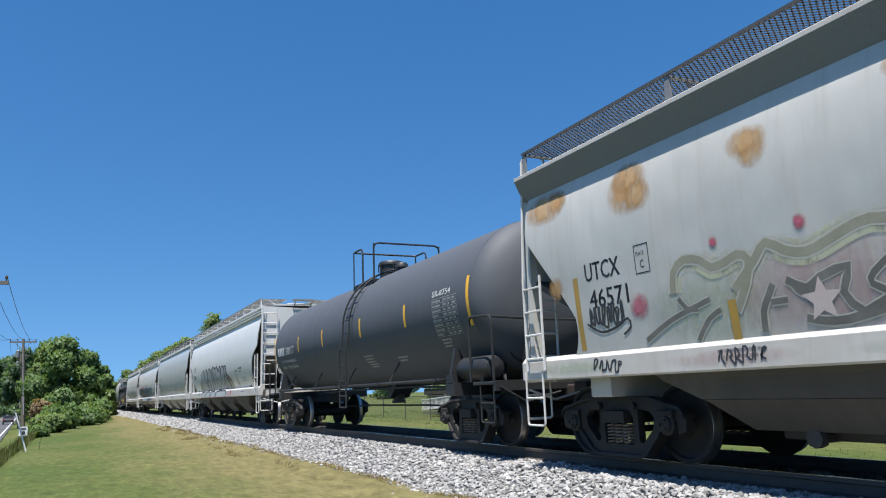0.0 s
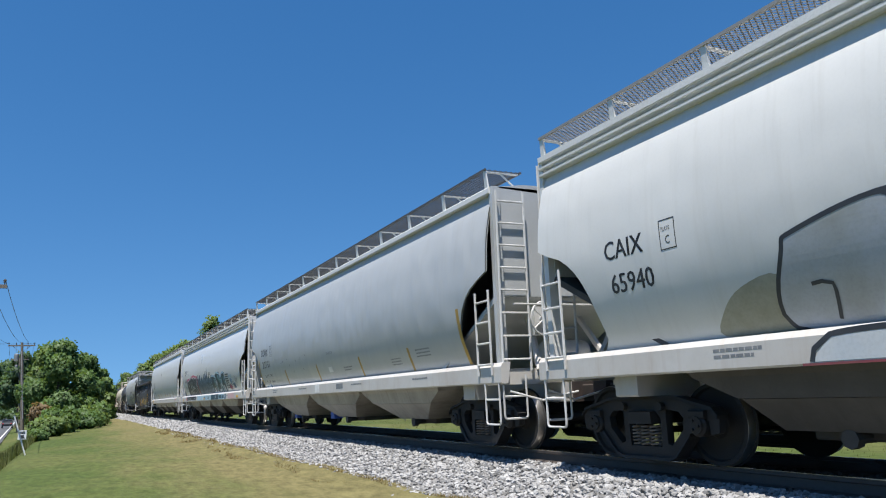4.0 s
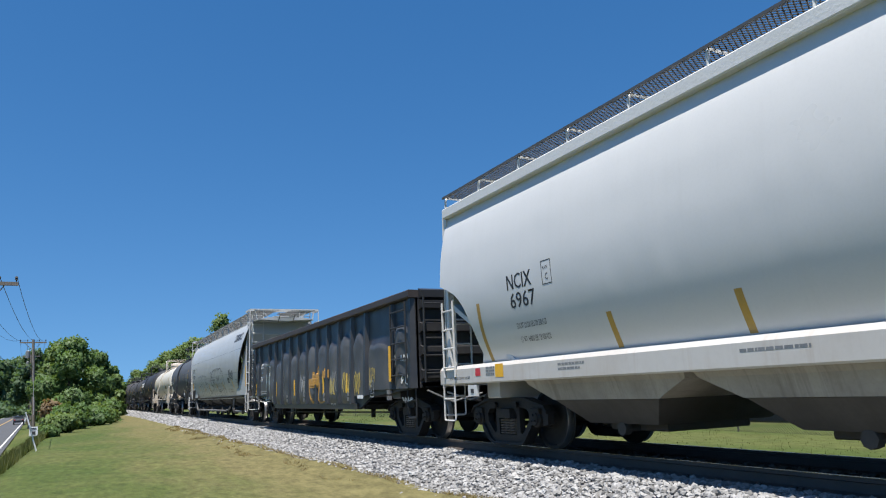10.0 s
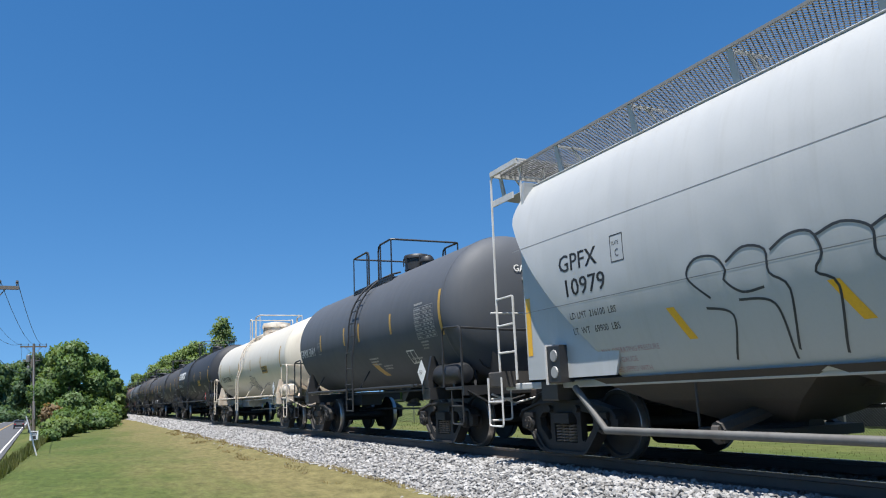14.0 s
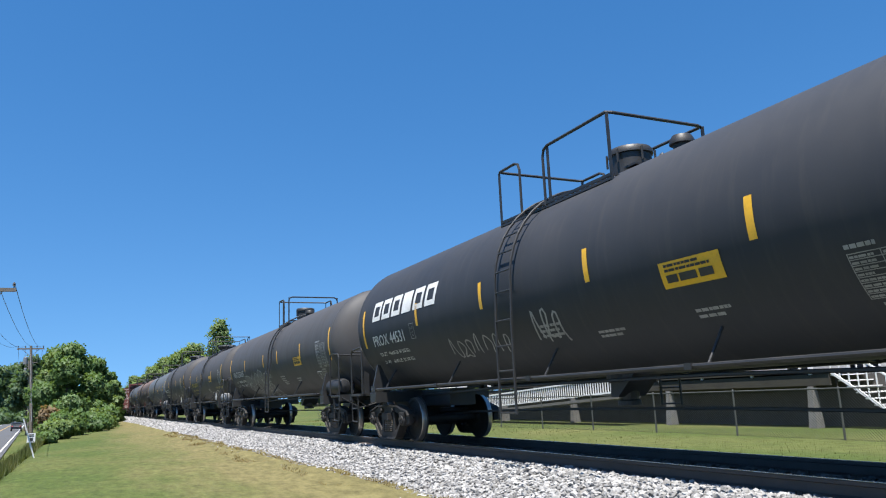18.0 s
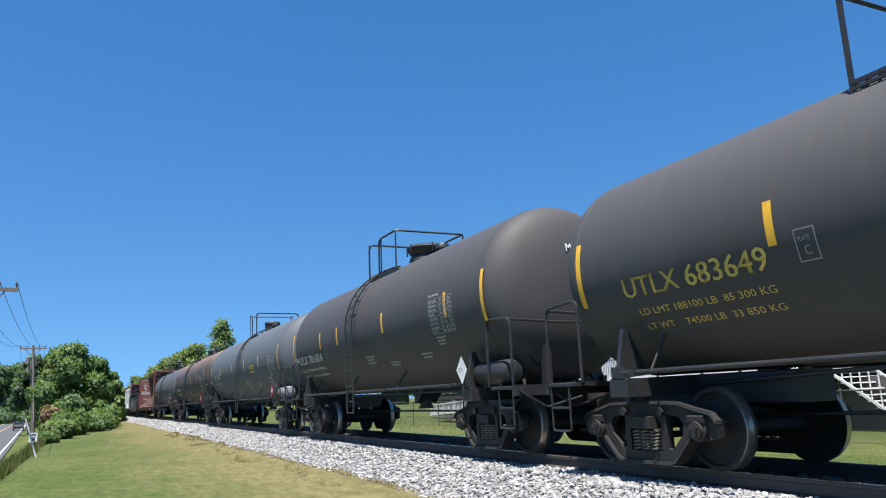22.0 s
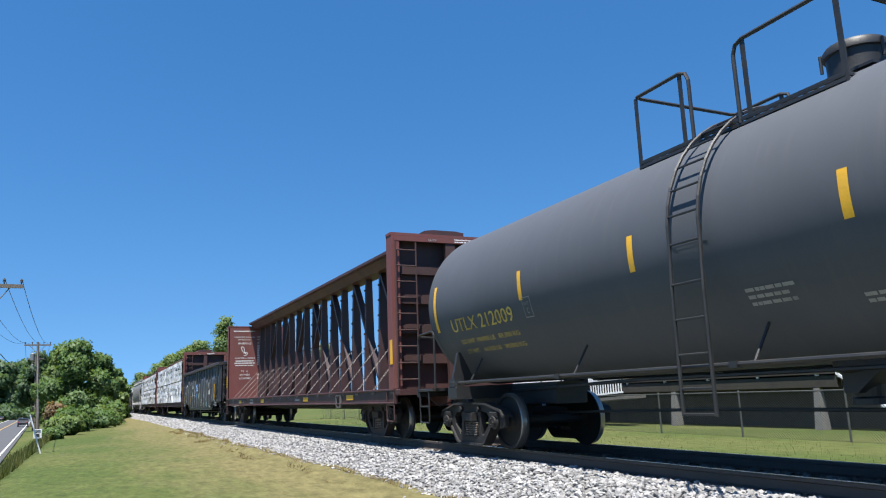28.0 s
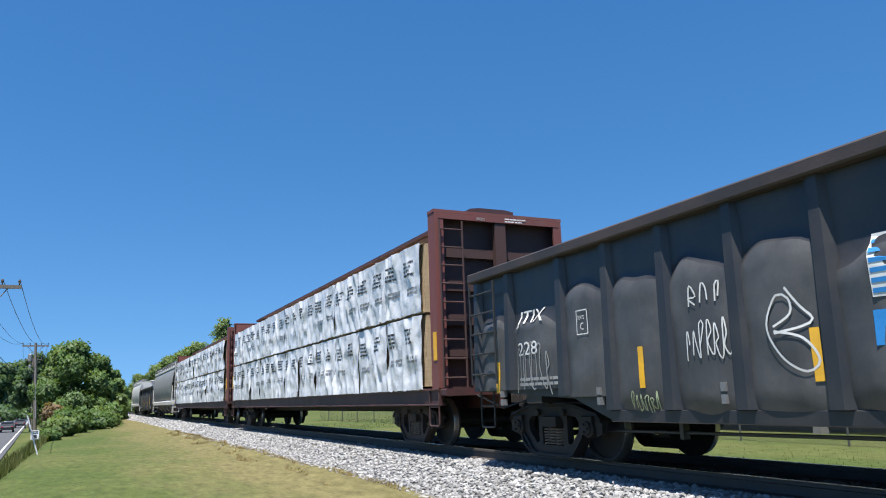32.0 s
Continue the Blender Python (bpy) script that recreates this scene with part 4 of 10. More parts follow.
def truck(car, y, rusty=False):
    mat = M["truck_rust"] if rusty else M["truck_iron"]
    tr = part("truck", shared(("bolster", rusty), lambda: bolster_mesh(mat)), None, car, "grimy cast-steel truck", at=pose(0, y, 0))
    for s in (-1, 1):
        part("side_frame", shared(("frame", rusty), lambda: side_frame_mesh(mat)), None, tr, at=pose(s * 1.02, 0, 0))
        for y in (-0.14, 0.015, 0.17):
            part("spring", shared("spring", spring_mesh), None, tr, "rusty coil spring", at=pose(s * 1.02, y, 0))
        w = part("wheelset", shared("wheels", wheelset_mesh), None, tr, "steel wheelset with shiny treads", at=pose(0, s * 0.889, WHEEL_R))
        WHEELSETS.append((w, s * 0.889))


def coupler_mesh():
    bm = bmesh.new()
    bbox(bm, -0.09, 0.09, 0.0, 0.55, 0.78, 0.96, 0.02)
    prism(bm, [(-0.16, -0.02), (-0.20, -0.17), (-0.06, -0.20), (-0.02, -0.06), (0.10, -0.05), (0.20, -0.16), (0.24, -0.08), (0.16, 0.10), (-0.12, 0.10)], 0.73, 1.01, "z")
    bbox(bm, -0.25, 0.25, 0.42, 0.56, 0.70, 1.05, 0.03)
    tube(bm, [(0.28, 0.4, 0.75), (0.32, 0.15, 0.45), (0.26, -0.05, 0.36), (0.15, -0.2, 0.42)], 0.025, 6)
    return finish("coupler", bm, M["truck_rust"])


def couplers(car, half):
    for s in (-1, 1):
        part("coupler", shared("coupler", coupler_mesh), None, car, "rusty knuckle coupler with air hose",
             at=pose(0, s * (half - 0.08), 0, 0, 0, 0 if s < 0 else 180))


def ladder(bm, a, b, across, n, r=0.016, stile=0.02, first=0.5):
    """Two stiles from a to b, the second one moved by across, with n rungs."""
    a, b, c = Vector(a), Vector(b), Vector(across)
    tube(bm, [a, b], stile)
    tube(bm, [a + c, b + c], stile)
    for i in range(n):
        p = a + (b - a) * ((i + first) / n)
        tube(bm, [p, p + c], r)


def step_iron(bm, x, y, z_top, z_low, w, r=0.016, along="y"):
    d = Vector((0, w, 0)) if along == "y" else Vector((w, 0, 0))
    p = Vector((x, y, 0))
    up, lo = Vector((0, 0, z_top)), Vector((0, 0, z_low))
    tube(bm, loop_rail(p + up, p + lo, p + d + lo, p + d + up, 0.05), r)
    mid = Vector((0, 0, (z_top + z_low) / 2))
    tube(bm, [p + mid, p + d + mid], r)


def brake_wheel_mesh(mat):
    bm = bmesh.new()
    tube(bm, [(0.27 * math.cos(k * 0.3927), 0, 0.27 * math.sin(k * 0.3927)) for k in range(16)], 0.018, 6, True)
    for k in range(5):
        a = 2 * math.pi * k / 5
        tube(bm, [(0, 0.04, 0), (0.27 * math.cos(a), 0, 0.27 * math.sin(a))], 0.013)
    lathe(bm, [(0.05, -0.02), (0.05, 0.12)], "y", 10)
    box(bm, -0.14, 0.14, 0.1, 0.28, -0.25, 0.2)
    return finish("brake_wheel", bm, mat)


def grating(bm, x0, x1, y0, y1, z, pitch=0.11, bar=0.03, long_bars=6):
    for i in range(long_bars):
        x = x0 + (x1 - x0) * i / (long_bars - 1)
        box(bm, x - 0.011, x + 0.011, y0, y1, z, z + 0.035)
    n = int((y1 - y0) / pitch)
    for i in range(n + 1):
        y = y0 + (y1 - y0) * i / n
        box(bm, x0, x1, y - bar / 2, y + bar / 2, z + 0.005, z + 0.03)


def open_mesh(bm, x0, x1, y0, y1, z, pitch=0.062, strand=0.019, rim=0.03):
    """Expanded-metal sheet: crossing strands in diamonds, with a rim along both edges."""
    w = x1 - x0
    run = w * 0.62
    n = int((y1 - y0 + run) / pitch)
    h = strand / 2
    for i in range(n):
        for d in (1, -1):
            ya, yb = y0 - run * (d > 0) + i * pitch, y0 - run * (d < 0) + i * pitch
            xa, xb = x0, x1
            if ya < y0:
                xa, ya = x0 + w * (y0 - ya) / run, y0
            if yb < y0:
                xb, yb = x0 + w * (1 - (y0 - yb) / run), y0
            if ya > y1:
                xa, ya = x0 + w * (ya - y1) / run, y1
            if yb > y1:
                xb, yb = x0 + w * (1 - (yb - y1) / run), y1
            if xb - xa < 0.03:
                continue
            loft(bm, [[(xa, ya - h, z), (xa, ya + h, z), (xa, ya + h, z + 0.006), (xa, ya - h, z + 0.006)], [(xb, yb - h, z), (xb, yb + h, z), (xb, yb + h, z + 0.006), (xb, yb - h, z + 0.006)]])
    for x in (x0, x1):
        box(bm, x - rim / 2, x + rim / 2, y0, y1, z - 0.012, z + 0.022)


# ---- tank cars ----
def tank_car(length, tank_len, radius, zc, mat, label, detail="black_metal", ink="white_ink", mark="", text=(-6.5, -4.6, -0.45), sub=(), dome="manway", dome_u=0.7, valve_u=1.7,
             ladder_u=0.0, plat=(-1.6, 1.3), refl=(), tall=(), panel=(5.5, 6.45, -0.66, -0.02), plate=(), sign=(), sign_mat="yellow", placard="", placard_mat="white_ink", patches=(), rusty=False,
             reservoir="dark", blocks=0):
    car = thing("tank_car", label, "tank car", group="cars of the freight train")
    half, ht = length / 2, tank_len / 2
    dm = M[detail]
    depth = radius * 0.42
    prof = []
    for k in range(17):
        a = math.pi / 2 * k / 16
        prof.append((max(0.002, radius * math.sin(a) ** 0.86), -ht + depth - depth * max(0.0, math.cos(a)) ** 0.86))
    body = prof[:]
    body += [(r, -y) for r, y in prof[::-1]]
    bm = bmesh.new()
    lathe(bm, body, "y", 72, (0, 0, zc))
    part("tank", bm, mat, car, label, smooth=True)

    def on(u, v):
        a = v / radius
        return Vector((-(radius + 0.006) * math.cos(a), -u, zc + (radius + 0.006) * math.sin(a)))

    def on_head(u, v):
        q = min(0.98, math.hypot(u, v) / radius) ** (1 / 0.86)
        return Vector((u, -ht + depth - depth * math.sqrt(1 - q * q) ** 0.86 - 0.02, zc + v))
    # bands round the jacket
    for y in (-ht + depth, ht - depth):
        bm = bmesh.new()
        lathe(bm, [(radius + 0.0005, y - 0.04), (radius + 0.003, y - 0.036), (radius + 0.003, y + 0.036), (radius + 0.0005, y + 0.04)], "y", 72, (0, 0, zc), caps=False)
        part("jacket_band", bm, mat, car, smooth=True)
    yt = half - 2.0
    # stub sills, bolsters and saddles
    for s in (-1, 1):
        bm = bmesh.new()
        bbox(bm, -0.3, 0.3, s * (half - 0.55), s * (half - 3.6), 0.72, 1.08, 0.02)
        bbox(bm, -1.42, 1.42, s * (yt - 0.17), s * (yt + 0.17), 0.84, 1.06, 0.02)
        for x in (-1, 1):
            prism(bm, [(x * 1.40, 1.06), (x * 1.42, 1.14), (x * 1.30, 1.66), (x * 1.24, 1.66), (x * 0.95, 1.10)], s * yt - 0.035, s * yt + 0.035)
            box(bm, min(x * 1.33, x * 1.42), max(x * 1.33, x * 1.42), s * yt - 0.12, s * yt + 0.12, 1.06, 1.2)
        part("stub_sill", bm, dm, car)
        bm = bmesh.new()
        y0, y1 = sorted((s * (half - 0.45), s * (half - 1.15)))
        bbox(bm, -1.42, 1.42, y0, y1, 1.0, 1.05, 0.01)
        box(bm, -1.42, 1.42, s * (half - 0.45) - 0.03, s * (half - 0.45) + 0.03, 0.9, 1.06)
        part("end_platform", bm, dm, car)
        # end rail, side loops and steps
        bm = bmesh.new()
        ye, yi = s * (half - 0.5), s * (half - 1.25)
        for x in (-1.40, 1.40):
            tube(bm, loop_rail((x, ye, 1.05), (x, ye, 2.08), (x, yi, 2.12), (x, yi, 1.05), 0.14), 0.022)
            step_iron(bm, x, ye - s * 0.02, 1.02, 0.42, -s * 0.42)
        tube(bm, [(-1.4, ye, 2.06), (-0.5, ye, 2.02), (0.5, ye, 2.02), (1.4, ye, 2.06)], 0.02)
        tube(bm, [(-1.35, s * (half - 0.42), 0.98), (-0.9, s * (half - 0.36), 0.72), (-0.3, s * (half - 0.30), 0.86)], 0.015)
        tube(bm, [(1.35, s * (half - 0.42), 0.98), (0.9, s * (half - 0.36), 0.72), (0.3, s * (half - 0.30), 0.86)], 0.015)
        part("end_railing", bm, dm, car)
        truck(car, s * yt, rusty)
    couplers(car, half)
    # running rails along both sides
    for x in (-1, 1):
        bm = bmesh.new()
        tube(bm, [(x * 1.50, -(yt - 0.2), 1.12), (x * 1.50, yt - 0.2, 1.12)], 0.027, 8)
        k = int((2 * yt) / 3.0)
        for i in range(k + 1):
            y = -(yt - 0.4) + (2 * yt - 0.8) * i / k
            tube(bm, [(x * 1.50, y, 1.12), (x * 1.28, y - 0.04, 1.13), (x * 1.02, y - 0.05, zc - math.sqrt(radius ** 2 - 1.02 ** 2) + 0.02)], 0.018)
            box(bm, x * 1.50 - 0.04, x * 1.50 + 0.04, y - 0.05, y + 0.05, 1.085, 1.155)
        part("side_rail", bm, dm, car)
    ladder_y = -ladder_u - 0.23
    # curved ladders from the platform to the step below the side rail
    for x in (-1, 1):
        bm = bmesh.new()
        for dy in (0.0, 0.46):
            pts = []
            for k in range(11):
                a = radians(80 - 84 * k / 10)
                pts.append((x * (radius + 0.09) * math.cos(a), ladder_y + dy, zc + (radius + 0.09) * math.sin(a)))
            pts += [(x * 1.56, ladder_y + dy, 1.9), (x * 1.56, ladder_y + dy, 0.62)]
            tube(bm, pts, 0.022)
        for k in range(7):
            a = radians(66 - 70 * k / 6)
            p = (x * (radius + 0.09) * math.cos(a), zc + (radius + 0.09) * math.sin(a))
            tube(bm, [(p[0], ladder_y, p[1]), (p[0], ladder_y + 0.46, p[1])], 0.014)
        for z in (2.0, 1.62, 1.25, 0.9, 0.64):
            tube(bm, [(x * 1.56, ladder_y, z), (x * 1.56, ladder_y + 0.46, z)], 0.014)
        part("ladder", bm, dm, car)
    # top platform with its railing
    top = zc + radius
    p0, p1 = -plat[1], -plat[0]
    bm = bmesh.new()
    for x in (-1, 1):
        xs = sorted((x * 0.45, x * 0.88))
        grating(bm, xs[0], xs[1], p0, p1, top - 0.24, 0.12, 0.025, 4)
        for za, zb in ((top - 0.29, top - 0.255), (top - 0.225, top - 0.195)):
            box(bm, x * 0.88 - 0.012, x * 0.88 + 0.012, p0, p1, za, zb)
        for y in (p0 + 0.1, (p0 + p1) / 2, p1 - 0.1):
            box(bm, min(x * 0.3, x * 0.88), max(x * 0.3, x * 0.88), y - 0.03, y + 0.03, top - 0.42, top - 0.25)
    for y in (p0 + 0.12, p1 - 0.12):
        box(bm, -0.45, 0.45, y - 0.12, y + 0.12, top - 0.03, top + 0.0)
    part("top_platform", bm, dm, car)
    hr, fl = 0.68, top - 0.26
    gap0, gap1 = ladder_y - 0.12, ladder_y + 0.58
    for end, gap in ((p0, gap0), (p1, gap1)):
        d = 1 if gap > end else -1
        z = top + hr
        if abs(gap - end) > 0.25:
            # one bent rail: up beside the ladder, along, across the end and back
            side = [(gap, fl), (gap, z - 0.14), (gap - d * 0.04, z - 0.04), (gap - d * 0.14, z), (end + d * 0.12, z), (end + d * 0.03, z)]
            pts = [(-0.88, y, h) for y, h in side] + [(-0.79, end, z), (0.79, end, z)] + [(0.88, y, h) for y, h in side[::-1]]
        else:
            pts = [(-0.88, end, fl), (-0.88, end, z - 0.12), (-0.84, end, z - 0.03), (-0.76, end, z), (0.76, end, z), (0.84, end, z - 0.03), (0.88, end, z - 0.12), (0.88, end, fl)]
        bm = bmesh.new()
        tube(bm, pts, 0.024)
        part("platform_railing", bm, dm, car, "bent pipe railing")
        for x in (-0.88, 0.88):
            for y in (end,) if abs(gap - end) < 0.7 else (end, gap - d * 0.14):
                bm = bmesh.new()
                box(bm, x - 0.008, x + 0.008, y - 0.028, y + 0.028, fl - 0.12, z - 0.01)
                part("railing_post", bm, dm, car, "flat steel railing post")
    bm = bmesh.new()
    ym = -dome_u
    if dome == "bonnet":
        lathe(bm, [(0.46, top - 0.12), (0.44, top + 0.05), (0.40, top + 0.12), (0.50, top + 0.24), (0.52, top + 0.30), (0.46, top + 0.36), (0.2, top + 0.40), (0.01, top + 0.41)], "z", 28, (0, ym, 0))
    elif dome == "wide":
        lathe(bm, [(0.56, top - 0.15), (0.56, top + 0.22), (0.60, top + 0.23), (0.60, top + 0.28), (0.56, top + 0.42), (0.2, top + 0.48), (0.01, top + 0.49)], "z", 28, (0, ym, 0))
    else:
        lathe(bm, [(0.30, top - 0.08), (0.30, top + 0.30), (0.33, top + 0.31), (0.33, top + 0.37), (0.30, top + 0.41), (0.01, top + 0.43)], "z", 24, (0, ym, 0))
    part("manway", bm, M["cream_metal"] if dome == "wide" else dm, car, smooth=True)
    for k in range(6):
        a = k * 1.047 + 0.3
        bm = bmesh.new()
        rr = 0.62 if dome == "wide" else (0.53 if dome == "bonnet" else 0.35)
        tube(bm, [(rr * math.cos(a), ym + rr * math.sin(a), top + 0.16), (rr * math.cos(a), ym + rr * math.sin(a), top + 0.36)], 0.018)
        part("eye_bolt", bm, dm, car)
    bm = bmesh.new()
    yv = -valve_u
    lathe(bm, [(0.12, top - 0.08), (0.12, top + 0.14), (0.17, top + 0.15), (0.17, top + 0.20), (0.13, top + 0.27), (0.01, top + 0.28)], "z", 18, (0, yv, 0))
    part("safety_valve", bm, dm, car, smooth=True)
    for y in (ym - 0.55, ym + 0.6):
        bm = bmesh.new()
        lathe(bm, [(0.05, top - 0.05), (0.05, top + 0.12), (0.08, top + 0.13), (0.02, top + 0.2)], "z", 10, (0.1, y, 0))
        part("valve", bm, dm, car)
    # bottom outlet and brake gear
    bot = zc - radius
    bm = bmesh.new()
    lathe(bm, [(0.32, bot + 0.1), (0.30, bot - 0.08), (0.16, bot - 0.14), (0.14, bot - 0.34), (0.17, bot - 0.36), (0.17, bot - 0.42)], "z", 18, (0, -0.3, 0))
    prism(bm, [(-0.75, bot + 0.02), (-0.35, bot - 0.3), (-0.2, bot - 0.3), (-0.2, bot + 0.02)], -0.25, 0.25, "x")
    part("outlet_valve", bm, dm, car)
    bm = bmesh.new()
    tube(bm, [(0.12, -yt, 0.55), (0.12, -2.0, 0.62), (0.12, 2.0, 0.62), (0.12, yt, 0.55)], 0.022)
    tube(bm, [(-0.3, -yt, 0.95), (-0.45, -2.5, bot - 0.06), (-0.45, 2.5, bot - 0.06), (-0.3, yt, 0.95)], 0.025)
    part("brake_rod", bm, dm, car)
    if reservoir:
        rm = {"dark": dm, "light": M["reservoir_grey"], "rust": M["truck_rust"]}[reservoir]
        bm = bmesh.new()
        lathe(bm, [(0.02, -0.58), (0.16, -0.54), (0.2, -0.44), (0.2, 0.44), (0.16, 0.54), (0.02, 0.58)], "y", 20, (-1.14, -(half - 1.42), 1.28))
        box(bm, -1.24, -1.04, -(half - 1.42) - 0.3, -(half - 1.42) - 0.2, 1.05, 1.2)
        box(bm, -1.24, -1.04, -(half - 1.42) + 0.2, -(half - 1.42) + 0.3, 1.05, 1.2)
        part("air_reservoir", bm, rm, car, smooth=True)
    part("brake_wheel", shared(("bw", detail), lambda: brake_wheel_mesh(dm)), None, car, at=pose(-0.55, -(half - 0.95), 1.62))
    bm = bmesh.new()
    box(bm, -0.62, -0.48, -(half - 0.9), -(half - 0.8), 1.05, 1.75)
    part("brake_stand", bm, dm, car)
    for k in range(5):
        bm = bmesh.new()
        tube(bm, [(-0.9 + 0.35 * k, -(half - 1.0), 1.05), (-0.7 + 0.3 * k, -(half - 1.3), 1.45)], 0.03)
        part("end_brace", bm, dm, car)
    # reflective strips
    for u in refl:
        patch(rect(u - 0.05, u + 0.05, -0.27, 0.17), on, M[sign_mat], car, "reflector", "yellow reflective strip")
    for u in tall:
        patch(rect(u - 0.05, u + 0.05, -0.5, 0.36), on, M[sign_mat], car, "reflector", "long yellow reflective strip")
    # lettering at the trailing end of the near side, on the leading head, and the data panels
    ink_m, dim = M[ink], M["dim_ink"] if ink != "black_ink" else M["grey_ink"]
    u0, u1, v0 = text
    if mark:
        if blocks:
            wb = (u1 - u0) * 0.42 / blocks
            for k in range(blocks):
                patch(rect(u0 + k * wb, u0 + (k + 0.75) * wb, v0, v0 + 0.25), on, ink_m, car, "mark_block")
            letters(mark, 0.34, on, ink_m, car, u0 + (u1 - u0) * 0.47, v0, width=(u1 - u0) * 0.53, bold=True)
        else:
            letters(mark, 0.34, on, ink_m, car, u0, v0, width=u1 - u0, bold=True)
            letters(mark, 0.19, on_head, ink_m, car, -0.15, 0.62, width=0.95, bold=True)
            bars([(0.0, 0.46, 0.7, 0.05), (0.05, 0.36, 0.6, 0.05), (0.1, 0.26, 0.5, 0.04), (0.1, 0.17, 0.5, 0.04)], on_head, dim, car)
    for k, line in enumerate(sub):
        letters(line, 0.12, on, ink_m, car, u0 + 0.15, v0 - 0.24 - 0.2 * k, width=(u1 - u0) * 0.92)
    pa, pb, pc, pd = panel
    rows, step = 8, (pd - pc) / 8
    cells = [(pa + (pb - pa) * f + 0.015, pc + step * (k + 0.3), (pb - pa) * g * (0.8 if (k * 3 + j) % 4 else 0.55), step * 0.42) for k in range(rows) for j, (f, g) in enumerate(((0.0, 0.44), (0.47, 0.15), (0.65, 0.14), (0.82, 0.16)))]
    bars(cells, on, dim, car, "data_panel")
    bars([(pa, pd + 0.05, (pb - pa) * 0.45, 0.04)] + [(pa + 0.08, pc - 0.08 - 0.065 * k, (pb - pa) * (0.4 - 0.06 * k), 0.035) for k in range(3)], on, dim, car)
    for k in range(rows + 1):
        patch(rect(pa, pb, pc + step * k, pc + step * k + 0.009), on, dim, car, "panel_line")
    for f in (0.0, 0.46, 0.64, 0.81, 0.99):
        patch(rect(pa + (pb - pa) * f, pa + (pb - pa) * f + 0.009, pc, pd), on, dim, car, "panel_line")
    bars([(1.2, -0.98, 0.55, 0.04), (1.2, -1.05, 0.45, 0.04), (-0.1 + ladder_u + 0.6, -0.75, 0.6, 0.04), (-0.1 + ladder_u + 0.6, -0.83, 0.5, 0.04), (-0.1 + ladder_u + 0.6, -0.91, 0.55, 0.04), (3.0, -0.9, 0.5, 0.04), (3.0, -0.98, 0.4, 0.04)], on, dim, car)
    plate_box(car, on, u1 + 0.35, v0 + 0.0, dim)
    if plate:
        a, b, c, d = plate
        for r0 in (rect(a, b, d, d + 0.025), rect(a, b, c, c + 0.025), rect(a, a + 0.02, c, d), rect(b - 0.02, b, c, d), rect((a + b) / 2 - 0.01, (a + b) / 2 + 0.01, c, d)):
            patch(r0, on, M["white_ink"], car, "panel_line")
    if sign:
        a, b, c, d = sign
        patch(rect(a, b, c, d), on, M[sign_mat], car, "notice", "yellow notice with dark bars")
        bars([(a + 0.08, c + (d - c) * 0.2, (b - a) * 0.8, (d - c) * 0.3), (a + 0.08, c + (d - c) * 0.62, (b - a) * 0.75, 0.03), (a + 0.08, c + (d - c) * 0.8, (b - a) * 0.6, 0.03)],
             lambda u, v: on(u, v) + Vector((-0.006, 0, 0)), M["black_ink"], car)
    if placard:
        diamond(car, lambda u, v: Vector((-1.5, -u, v)), yt, 1.36, placard, placard_mat)
    for what in patches:
        what(car, on)
    return car


def plate_box(car, on, u, v, mat, s=0.3):
    w = s * 0.75
    for r0 in (rect(u, u + w, v, v + 0.013), rect(u, u + w, v + s, v + s + 0.013), rect(u, u + 0.013, v, v + s), rect(u + w - 0.013, u + w, v, v + s)):
        patch(r0, on, mat, car, "panel_line")
    letters("PLATE", 0.065, on, mat, car, u + 0.03, v + s * 0.65, 0.75)
    letters("C", 0.13, on, mat, car, u + w * 0.33, v + s * 0.2, 0.8)


def diamond(car, on, u, v, words, mat_name):
    patch([(u, v - 0.24), (u + 0.2, v), (u, v + 0.24), (u - 0.2, v)], on, M[mat_name], car, "placard", "diamond hazard placard")
    if mat_name == "red_ink":
        patch(rect(u - 0.12, u + 0.12, v - 0.055, v + 0.055), lambda a, b: on(a, b) + Vector((-0.006, 0, 0)), M["white_ink"], car, "placard")
    letters(words, 0.105, lambda a, b: on(a, b) + Vector((-0.012, 0, 0)), M["black_ink"], car, u - 0.12, v - 0.04, 0.8)
    bm = bmesh.new()
    box(bm, -1.49, -1.475, -u - 0.03, -u + 0.03, 0.95, v + 0.2)
    part("placard_holder", bm, M["black_metal"], car)


